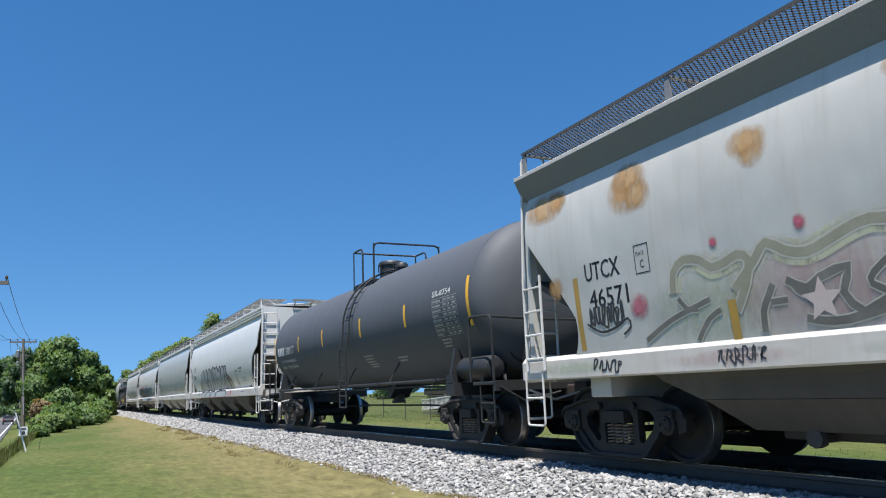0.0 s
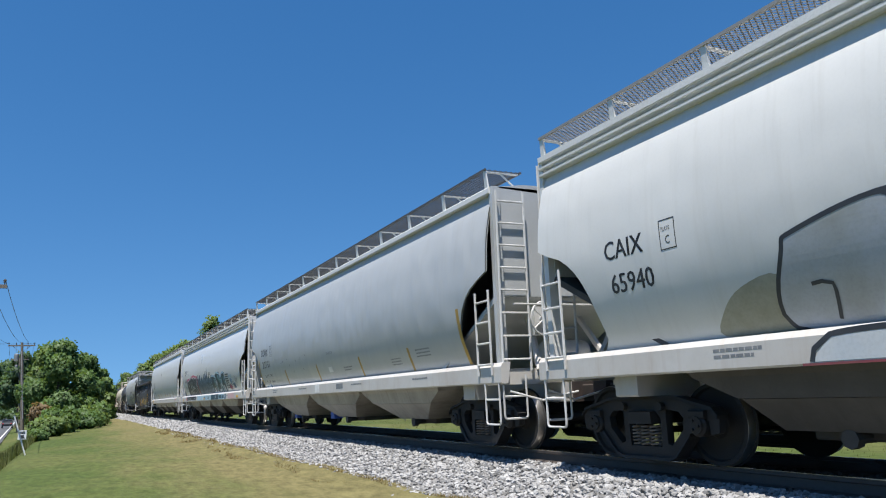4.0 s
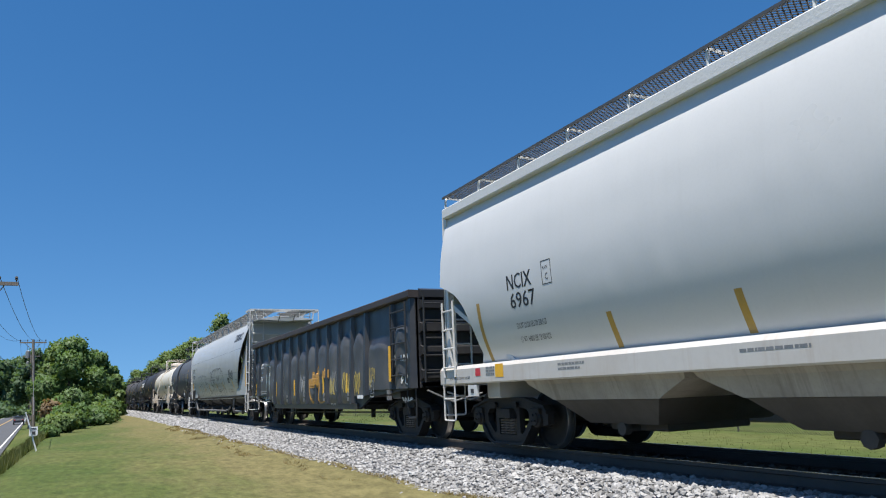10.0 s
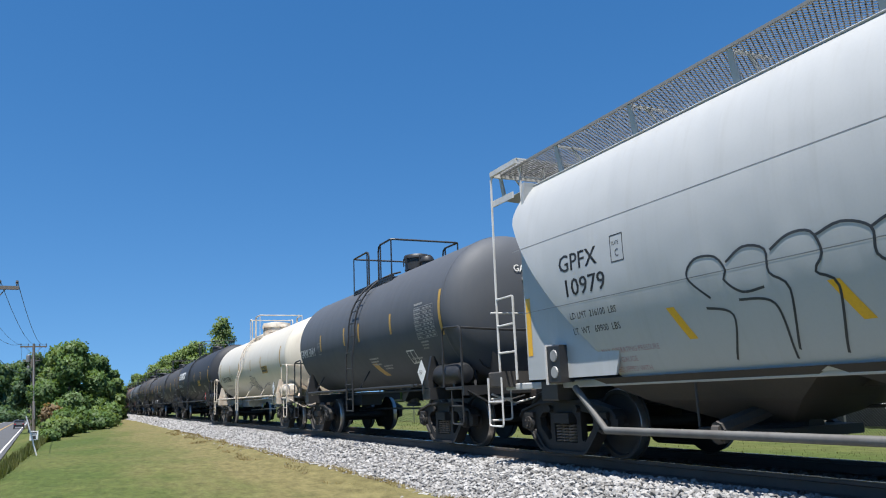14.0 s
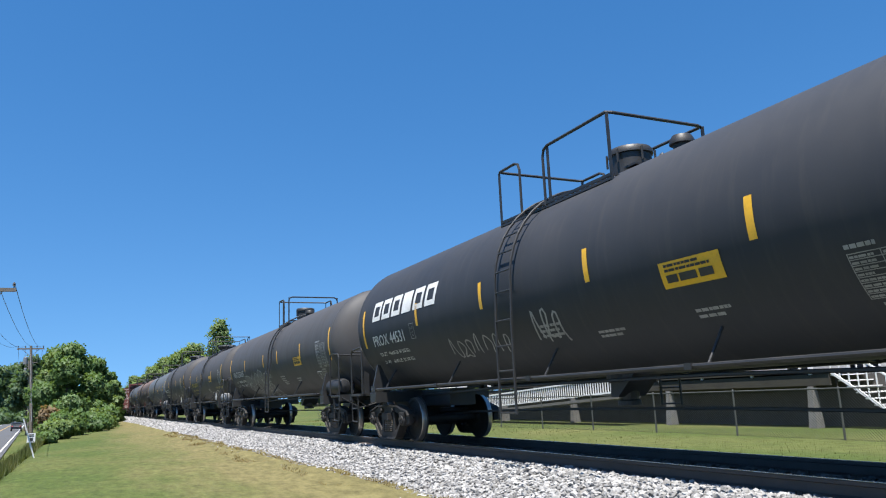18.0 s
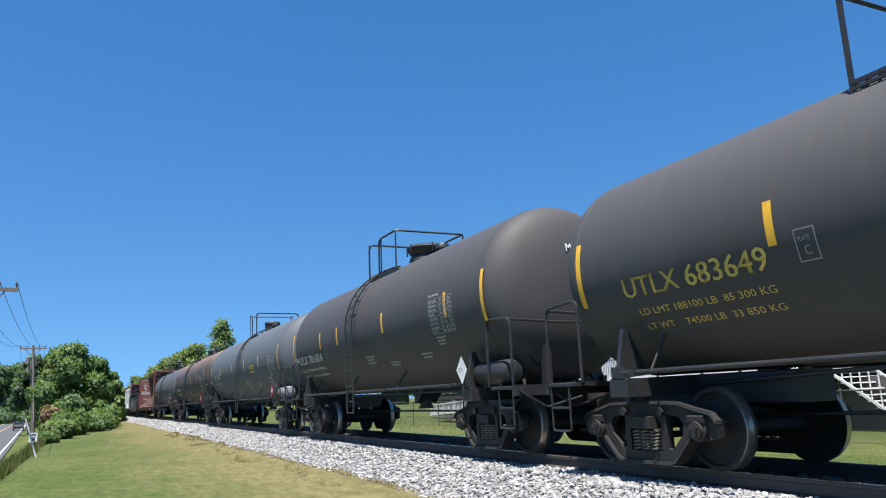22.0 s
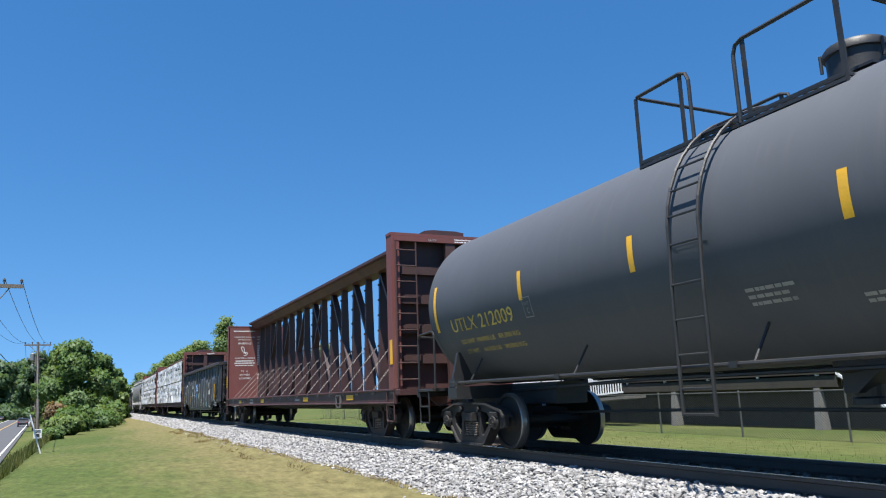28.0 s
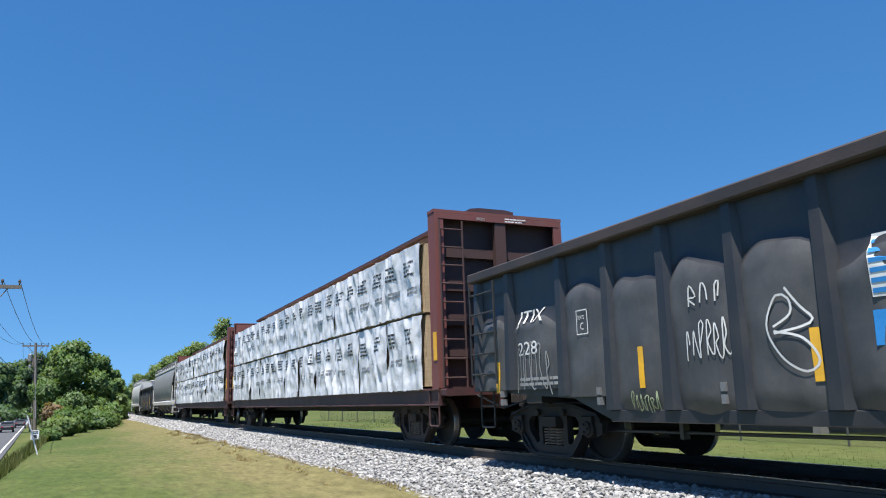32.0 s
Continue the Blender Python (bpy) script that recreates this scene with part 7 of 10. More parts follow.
def crown_points(lobes, count, seed):
    r = np.random.RandomState(seed)
    vol = np.array([l[3] * l[4] for l in lobes])
    pick = r.choice(len(lobes), count, p=vol / vol.sum())
    d = r.normal(size=(count, 3))
    d /= np.linalg.norm(d, axis=1)[:, None]
    rad = r.uniform(0.25, 1.0, count) ** 0.45
    l = np.array(lobes)[pick]
    wob = 1 + 0.22 * np.sin(d[:, 0] * 5 + pick) * np.sin(d[:, 2] * 6 + pick * 2) + 0.12 * r.normal(size=count)
    p = l[:, :3] + d * (rad * wob)[:, None] * np.stack([l[:, 3], l[:, 3], l[:, 4]], 1)
    return p, d


def tree(at, height, spread_r, seed, leaf="leaf", count=5200, size=(0.16, 0.34), low=0.18, narrow=1.0, label="leafy green deciduous tree", category="tree", name="tree", group="trees beside the track"):
    r = random.Random(seed)
    ob = thing(name, label, category, group, at=at)
    bm = bmesh.new()
    h0 = height * 0.55
    path = [(0, 0, -0.3), (r.uniform(-.1, .1), r.uniform(-.1, .1), h0 * 0.4), (r.uniform(-.3, .3), r.uniform(-.3, .3), h0), (r.uniform(-.4, .4), r.uniform(-.4, .4), height * 0.85)]
    rings = []
    for i, p in enumerate(path):
        w = (0.035 * height) * (1 - 0.27 * i)
        rings.append([(p[0] + w * math.cos(k * 0.785), p[1] + w * math.sin(k * 0.785), p[2]) for k in range(8)])
    loft(bm, rings)
    lobes = []
    n = 11
    for i in range(n):
        t = (i + 0.5) / n
        a = i * 2.4 + r.uniform(-.4, .4)
        zc = height * (low + (0.93 - low) * t)
        rr = spread_r * (math.sin(math.pi * min(1, 0.22 + 0.78 * t)) ** 0.7) * narrow * r.uniform(0.45, 0.75)
        if narrow < 1:
            rr = spread_r * (1 - t) * r.uniform(0.35, 0.6)
        c = (rr * math.cos(a), rr * math.sin(a), zc)
        lr = spread_r * r.uniform(0.36, 0.55) * (1.1 - 0.5 * t)
        lobes.append((*c, lr, lr * r.uniform(0.65, 0.9) + height * 0.03))
        tube(bm, [(path[2][0] * t, path[2][1] * t, h0 * (0.35 + 0.6 * t)), (c[0] * 0.5, c[1] * 0.5, zc * 0.9), c], 0.012 * height * (1.1 - t), 5)
    lobes.append((0, 0, height * 0.86, spread_r * (0.4 if narrow >= 1 else 0.24), height * 0.13))
    part("trunk", bm, M["bark"], ob)
    p, d = crown_points(lobes, count, seed)
    leaf_cards("crown", p, d, size, M[leaf], ob, seed, "uneven crown of small leaves")
    return ob


def shrub(at, w, hgt, seed, leaf="leaf", count=1500, size=(0.08, 0.2), label="dense green shrub at the grass edge"):
    r = random.Random(seed)
    ob = thing("shrub", label, "shrub", "shrubs at the grass edge", at=at)
    lobes = [(r.uniform(-w, w) * 0.55, r.uniform(-w, w) * 0.55, hgt * r.uniform(0.2, 0.62), w * r.uniform(0.3, 0.5), hgt * r.uniform(0.25, 0.4)) for _ in range(9)]
    bm = bmesh.new()
    for l in lobes:
        tube(bm, [(0, 0, -0.2), (l[0] * 0.5, l[1] * 0.5, l[2] * 0.5), l[:3]], 0.025, 5)
    part("stems", bm, M["bark"], ob)
    p, d = crown_points(lobes, count, seed)
    leaf_cards("foliage", p, d, size, M[leaf], ob, seed)
    return ob


def grass_blades(name, count, area, hgt, mat, seed, label, keep=lambda x, y: True, lean=0.6):
    r = np.random.RandomState(seed)
    x = r.uniform(area[0], area[1], count)
    y = area[2] + (area[3] - area[2]) * r.uniform(0, 1, count) ** 1.8
    ok = np.array([keep(a, b) for a, b in zip(x, y)])
    x, y = x[ok], y[ok]
    n = len(x)
    z = np.array([ground_z(a, b) for a, b in zip(x, y)]) - 0.005
    s = r.uniform(hgt[0], hgt[1], n) * (1 + y / 60.0)
    a = r.uniform(0, 6.28, n)
    w = 0.004 * (1 + y / 9.0)
    dx, dy = np.cos(a), np.sin(a)
    l = r.uniform(0.1, lean, n) * s
    base = np.stack([x, y, z], 1)
    v = np.stack([base + np.stack([-dy * w, dx * w, 0 * w], 1), base + np.stack([dy * w, -dx * w, 0 * w], 1), base + np.stack([dx * l, dy * l, s], 1)], 1).reshape(-1, 3)
    f = np.arange(n * 3).reshape(-1, 3)
    me = bpy.data.meshes.new(name)
    me.from_pydata(v.tolist(), [], f.tolist())
    me.materials.append(M[mat])
    return tagged(new(name, me), label, "grass", kind="stuff")


def patchy(x, y, k, lo):
    return noise.noise(Vector((x * 0.35, y * 0.12, k))) > lo


def build_plants():
    spots = [(-1.2, 77, 7.9, 2.9, "leaf"), (-2.6, 84, 7.9, 2.2, "leaf_light"), (1.2, 92, 7.3, 2.3, "leaf"), (3.1, 104, 5.2, 1.9, "leaf_light"), (-7.2, 128, 11.6, 3.0, "leaf_dark"),
             (-3.6, 112, 10.8, 3.4, "leaf"), (0.6, 112, 9.0, 3.0, "leaf_dark"), (3.6, 132, 7.6, 2.6, "leaf"), (-9.6, 165, 14.0, 3.4, "leaf"), (4.6, 165, 7.5, 2.6, "leaf_dark")]
    for i, (x, y, hh, w, lf) in enumerate(spots):
        tree((x, y, ground_z(x, y)), hh, w, 40 + i, lf, 17000 if y < 100 else 6500, (0.08, 0.19) if y < 100 else (0.15, 0.32), low=0.06 if x > -5 else 0.34)
    # beyond the road
    first = tree((-34, 120, -2.3), 13, 5.5, 70, "leaf_dark", 3600, (0.3, 0.6), label="tall dark green tree beyond the road", group="trees beyond the road")
    for i, (x, y, k) in enumerate([(-26, 150, 0.9), (-33, 175, 1.05), (-44, 150, 1.0), (-30, 210, 1.0), (-42, 240, 1.1), (-52, 200, 1.0), (-36, 290, 1.1), (-36, 380, 1.9), (-26, 400, 1.8), (-46, 390, 2.0), (-31, 420, 2.1), (-60, 270, 1.2), (-40, 100, 0.9)]):
        o = copy_thing(first, pose(x, y, -2.3, 0, 0, i * 77))
        o.scale = (k, k, k)
    # beyond the train
    far = tree((34, 215, -0.7), 17.5, 6.5, 80, "leaf_light", 10000, (0.2, 0.42), low=0.1, label="tall light green tree beyond the track", group="trees beyond the track")
    for i, (x, y, k) in enumerate([(27.5, 220, 1.1), (24, 222, 1.0), (20.5, 228, 0.92), (17, 225, 0.76), (14.5, 260, 0.7), (31, 260, 1.2), (44, 240, 1.0), (20, 340, 0.85), (13, 380, 0.85), (28, 330, 0.9), (40, 300, 1.0), (4, 420, 0.95), (-6, 400, 0.9), (60, 210, 1.0), (75, 180, 1.0), (70, 240, 1.0), (90, 150, 1.0), (96, 110, 1.0), (88, 70, 0.9), (92, 30, 0.9)]):
        o = copy_thing(far, pose(x, y, -0.7, 0, 0, i * 61))
        o.scale = (k, k, k)
    tree((23.8, 152, -0.7), 18.9, 6.2, 81, "leaf_light", 12000, (0.13, 0.3), low=0.12, narrow=0.8, label="slender dark green tree above the others", group="trees beyond the track")
    tree((45.5, 31, -0.7), 14.0, 4.0, 82, "leaf_light", 5000, (0.18, 0.4), label="light green tree behind the building", group="trees beyond the track")
    tree((33.0, 50, -0.7), 5.2, 3.2, 83, "leaf", 4200, (0.12, 0.28), low=0.05, label="low green tree beside the building", group="trees beyond the track")
    tree((30.0, 58, -0.7), 4.6, 3.0, 84, "leaf_light", 4200, (0.12, 0.28), low=0.05, label="low green tree beside the building", group="trees beyond the track")
    bushes = [(-1.3, 52, 1.2, 1.3, "leaf_light"), (-0.6, 58, 1.6, 2.0, "leaf"), (-2.1, 60, 0.9, 2.3, "dry_leaf"), (0.2, 66, 2.0, 2.0, "leaf"), (0.9, 72, 2.0, 2.0, "leaf_light"), (1.7, 82, 2.0, 2.2, "leaf"),
              (2.5, 94, 2.0, 2.0, "leaf_light"), (3.0, 108, 2.0, 2.0, "leaf"), (-2.2, 66, 1.2, 2.6, "leaf_light"), (-0.8, 78, 2.3, 2.8, "leaf"), (3.4, 124, 2.0, 2.2, "leaf"), (-1.9, 47, 0.7, 0.8, "leaf"), (1.0, 90, 2.2, 3.0, "leaf")]
    for i, (x, y, w, hh, lf) in enumerate(bushes):
        shrub((x, y, ground_z(x, y)), w, hh, 120 + i, lf, 2600, label="dry brownish shrub at the grass edge" if lf == "dry_leaf" else "dense green shrub at the grass edge")
    for i, (x, y, w, hh) in enumerate([(-17, 300, 5, 5.5), (-24, 290, 6, 6), (-33, 300, 7, 6.5), (-43, 300, 7, 6), (-54, 310, 8, 6.5), (-66, 300, 8, 6.5), (-30, 250, 4, 4), (-10, 310, 5, 5)]):
        shrub((x, y, -2.4), w, hh, 160 + i, "leaf_dark", 2600, (0.3, 0.6), label="dark green hedge tree far along the road")
    grass_blades("dry_grass", 26000, (3.5, 5.6, 6.5, 45.0), (0.02, 0.06), "blade_dry", 22, "straw-coloured dry grass beside the stones", lambda x, y: x > 4.1 + 0.7 * noise.noise(Vector((y * 0.3, 0, 2))) and x < 4.8 + verge_rise(5.1, y) * 0.7 and patchy(x * 7, y * 6, 2.0, -0.1), 1.0)
    grass_blades("tall_grass", 16000, (-5.2, -1.8, 14.0, 60.0), (0.12, 0.35), "blade", 23, "tall unmown grass on the bank", lambda x, y: x > road_edge(y) + 0.3)
    grass_blades("far_grass", 12000, (11.0, 26.0, 3.0, 60.0), (0.02, 0.045), "blade", 24, "short grass beyond the track", lambda x, y: patchy(x, y, 3.0, -0.3))


# ---- utility poles, sign and wires ----
def utility_pole(x, y, top, arm_x, lean, label):
    ob = thing("utility_pole", label, "utility pole", "utility poles along the road", at=(x, y, 0))
    base = ground_z(x, y) - 0.3
    bm = bmesh.new()
    loft(bm, [[(lean * (top - z) / (top - base) + rr * math.cos(k * 0.628), rr * math.sin(k * 0.628), z) for k in range(10)] for rr, z in ((0.16, base), (0.14, (base + top) / 2), (0.11, top))])
    part("pole", bm, M["pole_wood"], ob, smooth=True)
    bm = bmesh.new()
    bbox(bm, arm_x - 1.12, arm_x + 1.12, -0.06, 0.06, top - 0.35, top - 0.22, 0.01)
    part("crossarm", bm, M["pole_wood"], ob)
    for k in (-1.05, -0.45, 0.5, 1.05):
        bm = bmesh.new()
        lathe(bm, [(0.02, top - 0.22), (0.02, top - 0.14), (0.06, top - 0.13), (0.04, top - 0.09), (0.06, top - 0.07), (0.03, top - 0.01)], "z", 10, (arm_x + k, 0, 0))
        part("insulator", bm, M["skirt_dark"], ob)
    for s in (-1, 1):
        bm = bmesh.new()
        tube(bm, [(arm_x + s * 0.7, 0, top - 0.33), (0, -0.02, top - 1.0)], 0.02)
        part("arm_brace", bm, M["galvanised"], ob)
    bm = bmesh.new()
    lathe(bm, [(0.16, top - 1.75), (0.2, top - 1.72), (0.2, top - 1.1), (0.16, top - 1.05)], "z", 14, (-0.36, 0, 0))
    part("transformer", bm, M["galvanised"], ob)
    return ob


def wire(a, b, sag, r=0.012):
    bm = bmesh.new()
    a, b = Vector(a), Vector(b)
    tube(bm, [a.lerp(b, t) - Vector((0, 0, sag * 4 * t * (1 - t))) for t in (k / 14 for k in range(15))], r, 4)
    ob = part("overhead_wire", bm, M["black_metal"], None)
    tagged(ob, "thin black sagging overhead wire", "wire", "overhead wires")


def build_poles():
    poles = [(-3.55, 31.0, 5.69), (-4.72, 80.0, 7.2), (-7.6, 126.0, 8.6), (-10.6, 175.0, 9.5)]
    for x, y, top in poles:
        near = y < 40
        utility_pole(x + 0.23 if near else x, y, top, -0.23 if near else 0, 0.35 if near else 0.55, "weathered wooden utility pole with a crossarm")
    for (x0, y0, t0), (x1, y1, t1) in zip(poles, poles[1:]):
        for k in (-1.05, -0.45, 0.5, 1.05):
            wire((x0 + k, y0, t0), (x1 + k, y1, t1), 0.9)
        wire((x0, y0, t0 - 2.0), (x1, y1, t1 - 2.2), 0.9, 0.02)
    bm = bmesh.new()
    x, y = -4.72, 80.0
    tube(bm, [(x, y, 6.4), (x + 2.2, y - 33, 0.5)], 0.012, 4)
    tagged(part("guy_wire", bm, M["galvanised"], None), "steel guy wire of a utility pole", "wire")
    # guy guard and the small sign
    bm = bmesh.new()
    g0, g1 = Vector((-1.55, 32.4, -0.80)), Vector((-2.01, 32.4, 0.75))
    tube(bm, [g0, g1], 0.026, 8)
    tagged(part("guy_guard", bm, M["rail_white"], None), "leaning pale guard sleeve of a guy wire", "guy guard")
    sg = thing("road_sign", "small white sign with plain dark bars on a post", "sign", at=(-2.43, 46.0, -0.34))
    bm = bmesh.new()
    box(bm, -0.2, 0.2, -0.015, 0.0, -0.24, 0.24)
    part("sign_plate", bm, M["rail_white"], sg)
    bm = bmesh.new()
    for z0, z1, w in ((0.13, 0.18, 0.13), (0.06, 0.1, 0.14), (-0.18, 0.0, 0.09)):
        box(bm, -w, w, -0.021, -0.017, z0, z1)
    part("sign_bars", bm, M["black_ink"], sg)
    bm = bmesh.new()
    box(bm, -0.03, 0.03, 0.0, 0.05, ground_z(-2.43, 46.0) + 0.14, 0.2)
    part("sign_post", bm, M["galvanised"], sg)


# ---- fence and building beyond the track ----
def build_fence():
    fx, g, top = 17.5, -0.66, 0.68
    ob = thing("chain_link_fence", "grey chain-link fence on the grass", "fence", at=(fx, 0, 0))
    y0, y1 = -4.4, 62.0
    n = 19
    for i in range(n):
        y = y0 + 3.5 * i
        bm = bmesh.new()
        lathe(bm, [(0.03, g - 0.2), (0.03, top + 0.03), (0.015, top + 0.06)], "z", 8, (0, y, 0))
        part("fence_post", bm, M["fence_steel"], ob)
    bm = bmesh.new()
    tube(bm, [(0, y0, top), (0, y1, top)], 0.02)
    part("top_rail", bm, M["fence_steel"], ob)
    bm = bmesh.new()
    hgt = top - g
    k = y0
    while k < y1 - hgt:
        for a, b in (((0, k, g), (0, k + hgt, top)), ((0, k + hgt, g), (0, k, top))):
            w = 0.0045
            a, b = Vector(a), Vector(b)
            v = [bm.verts.new(p) for p in (a + Vector((0, -w, w)), a + Vector((0, w, -w)), b + Vector((0, w, -w)), b + Vector((0, -w, w)))]
            bm.faces.new(v)
        k += 0.085
    m = part("wire_mesh", bm, M["fence_wire"], ob)
    m["kind"] = "stuff"


def build_house():
    ob = thing("long_building", "long grey building with a green metal roof and a white-railed porch", "building", at=(24, 0, 0))
    y0, y1, depth = -6.0, 41.0, 8.6
    floor_z, eave, ridge = 1.25, 4.72, 8.15
    holes = []
    doors = (8.6, 16.85, 19.45, 30.0)
    for y in (1.0, 5.0, 8.6, 12.5, 16.85, 19.45, 23.2, 24.3, 27.2, 30.0, 33.4, 36.6, 39.2):
        door = y in doors
        holes.append((y, 1.05 if door else 0.75, floor_z + 0.02 if door else 2.05, 3.35, door))
    bm = bmesh.new()
    edge = y0
    for y, w, za, zb, door in holes:
        box(bm, 0, 0.25, edge, y - w / 2, floor_z, eave)
        if za > floor_z + 0.05:
            box(bm, 0, 0.25, y - w / 2, y + w / 2, floor_z, za)
        box(bm, 0, 0.25, y - w / 2, y + w / 2, zb, eave)
        edge = y + w / 2
    box(bm, 0, 0.25, edge, y1, floor_z, eave)
    box(bm, 0.25, depth, y1 - 0.25, y1, floor_z, eave)
    box(bm, 0.25, depth, y0, y0 + 0.25, floor_z, eave)
    box(bm, depth - 0.25, depth, y0 + 0.25, y1 - 0.25, floor_z, eave)
    for y in (y0, y1 - 0.25):
        prism(bm, [(0, eave), (depth, eave), (depth / 2, ridge - 0.15)], y, y + 0.25)
    part("wall", bm, M["house_wall"], ob)
    bm = bmesh.new()
    box(bm, 0.3, depth - 0.3, y0 + 0.3, y1 - 0.3, -0.8, floor_z)
    part("foundation", bm, M["skirt_dark"], ob)
    for y, w, za, zb, door in holes:
        bm = bmesh.new()
        for a, b, c, d in ((y - w / 2 - 0.06, y - w / 2, za, zb), (y + w / 2, y + w / 2 + 0.06, za, zb), (y - w / 2 - 0.06, y + w / 2 + 0.06, zb, zb + 0.07), (y - 0.02, y + 0.02, za, zb)):
            box(bm, -0.03, 0.12, a, b, c, d)
        win = part("door_frame" if door else "window_frame", bm, M["rail_white"], ob)
        bm = bmesh.new()
        box(bm, 0.12, 0.15, y - w / 2, y + w / 2, za, zb)
        part("pane", bm, M["window_dark"], win)
    # ribbed roof in two slopes
    for s in (0, 1):
        bm = bmesh.new()
        e = (-0.6, eave - 0.12) if s == 0 else (depth + 0.6, eave - 0.12)
        mid = (depth / 2, ridge)
        prism(bm, [e, mid, (mid[0], mid[1] - 0.1), (e[0], e[1] - 0.1)], y0 - 0.4, y1 + 0.4)
        roof = part("roof", bm, M["roof_green"], ob, "green roof laid in narrow courses")
        if s == 0:
            for i in range(24):
                t, u = i / 24, (i + 1.12) / 24
                bm = bmesh.new()
                pts = [(e[0] + (mid[0] - e[0]) * q, e[1] + (mid[1] - e[1]) * q) for q in (t, min(1.0, u))]
                prism(bm, [(pts[0][0], pts[0][1] + 0.045), (pts[1][0], pts[1][1] + 0.012), (pts[1][0], pts[1][1] + 0.004), (pts[0][0], pts[0][1] + 0.004)], y0 - 0.4, y1 + 0.4)
                part("roof_course", bm, M["roof_green"], roof)
    # porch deck, posts and balustrade
    for da, db in ((2.0, 13.1), (16.3, y1 + 6.0)):
        bm = bmesh.new()
        box(bm, -2.6, 0, da, db, floor_z - 0.10, floor_z)
        part("porch_deck", bm, M["porch_beam"], ob, "weathered wooden porch deck")
        for x, za, zb in ((-2.56, 0.52, 0.16), (-2.3, 0.62, 0.28)):
            bm = bmesh.new()
            box(bm, x, x + 0.09, da, db, floor_z - za, floor_z - zb)
            part("porch_beam", bm, M["porch_beam"], ob, "dark stained timber beam")
    y, slat = 2.6, None
    while y < y1 + 6.1:
        if not 14.0 < y < 16.0:
            bm = bmesh.new()
            box(bm, -2.56, -2.48, y - 0.05, y + 0.05, floor_z - 0.2, floor_z + 1.16)
            part("porch_post", bm, M["rail_white"], ob)
        if y < y1 + 4.5 and not 11.0 < y < 16.0:
            bm = bmesh.new()
            for z in (floor_z + 0.12, floor_z + 1.08):
                box(bm, -2.55, -2.49, y + 0.08, y + 2.32, z - 0.03, z + 0.04)
            rails = part("balustrade", bm, M["rail_white"], ob, "white slatted balustrade")
            for k in range(17):
                if slat is None:
                    bm = bmesh.new()
                    box(bm, -2.535, -2.505, -0.02, 0.02, floor_z + 0.15, floor_z + 1.06)
                    slat = part("baluster", bm, M["rail_white"], rails)
                    b = slat
                else:
                    b = new("baluster", slat.data)
                    b.parent = rails
                b.location = (0, y + 0.18 + 0.128 * k, 0)
        y += 2.4
    for k in range(7):
        bm = bmesh.new()
        yy = 3.7 + 6.66 * k
        loft(bm, [[(x, y, z) for x, y in ((-2.64 - q, yy - 0.08 - q), (-2.4 + q, yy - 0.08 - q), (-2.4 + q, yy + 0.08 + q), (-2.64 - q, yy + 0.08 + q))] for z, q in ((-0.75, 0.08), (floor_z - 0.54, 0.0))])
        part("porch_pier", bm, M["pier_grey"], ob, "tapered grey masonry pier")
    bm = bmesh.new()
    box(bm, -1.2, -1.1, 2.0, y1 + 6.0, -0.8, floor_z - 0.2)
    part("porch_skirt", bm, M["skirt_dark"], ob)
    # stair at the end of the porch, with pale treads and a white sloping rail
    for i in range(9):
        bm = bmesh.new()
        y, z = 16.3 - 0.27 * (i + 1), floor_z - 0.19 * (i + 1)
        box(bm, -2.5, -0.3, y, y + 0.29, z - 0.035, z)
        part("stair_tread", bm, M["rail_white"], ob)
    bm = bmesh.new()
    for x in (-2.56, -0.26):
        prism(bm, [(16.3, floor_z - 0.02), (16.3, floor_z - 0.12), (13.8, floor_z - 1.88), (13.8, floor_z - 1.78)], x, x + 0.04, "x")
    part("stair_stringer", bm, M["rail_white"], ob)
    bm = bmesh.new()
    prism(bm, [(16.3, floor_z + 1.06), (16.3, floor_z + 0.99), (13.8, floor_z - 0.77), (13.8, floor_z - 0.70)], -2.54, -2.5, "x")
    part("stair_rail", bm, M["rail_white"], ob, "white wooden stair rail")
    for i in range(9):
        bm = bmesh.new()
        y = 16.25 - 0.3 * i
        z = floor_z - 0.704 * (16.3 - y)
        box(bm, -2.535, -2.505, y - 0.018, y + 0.018, z - 0.06, z + 1.0)
        part("stair_baluster", bm, M["rail_white"], ob)
    # ramp that drops along the front of the porch, with its own slatted rail
    bm = bmesh.new()
    ra, rb, za, zb = 25.0, 44.0, 0.62, -0.35
    prism(bm, [(ra, za), (rb, zb), (rb, zb - 0.12), (ra, za - 0.12)], -4.1, -2.9, "x")
    part("ramp", bm, M["deck_wood"], ob, "weathered wooden ramp along the porch")
    bm = bmesh.new()
    for dz in (0.12, 0.72):
        prism(bm, [(ra, za + dz), (rb, zb + dz), (rb, zb + dz + 0.07), (ra, za + dz + 0.07)], -4.12, -4.06, "x")
    ramp_rail = part("ramp_rail", bm, M["rail_white"], ob, "white slatted ramp rail")
    for i in range(110):
        yy = ra + (rb - ra) * (i + 0.5) / 110
        b = new("baluster", slat.data)
        b.parent = ramp_rail
        b.location = (-1.57, yy, za + (zb - za) * (yy - ra) / (rb - ra) - floor_z)
        b.scale.z = 0.72
        b.location.z = za + (zb - za) * (yy - ra) / (rb - ra) + 0.13 - (floor_z + 0.15) * 0.72
    # small sign board on the wall
    bm = bmesh.new()
    box(bm, -0.16, -0.02, 19.9, 22.0, 3.78, 3.98)
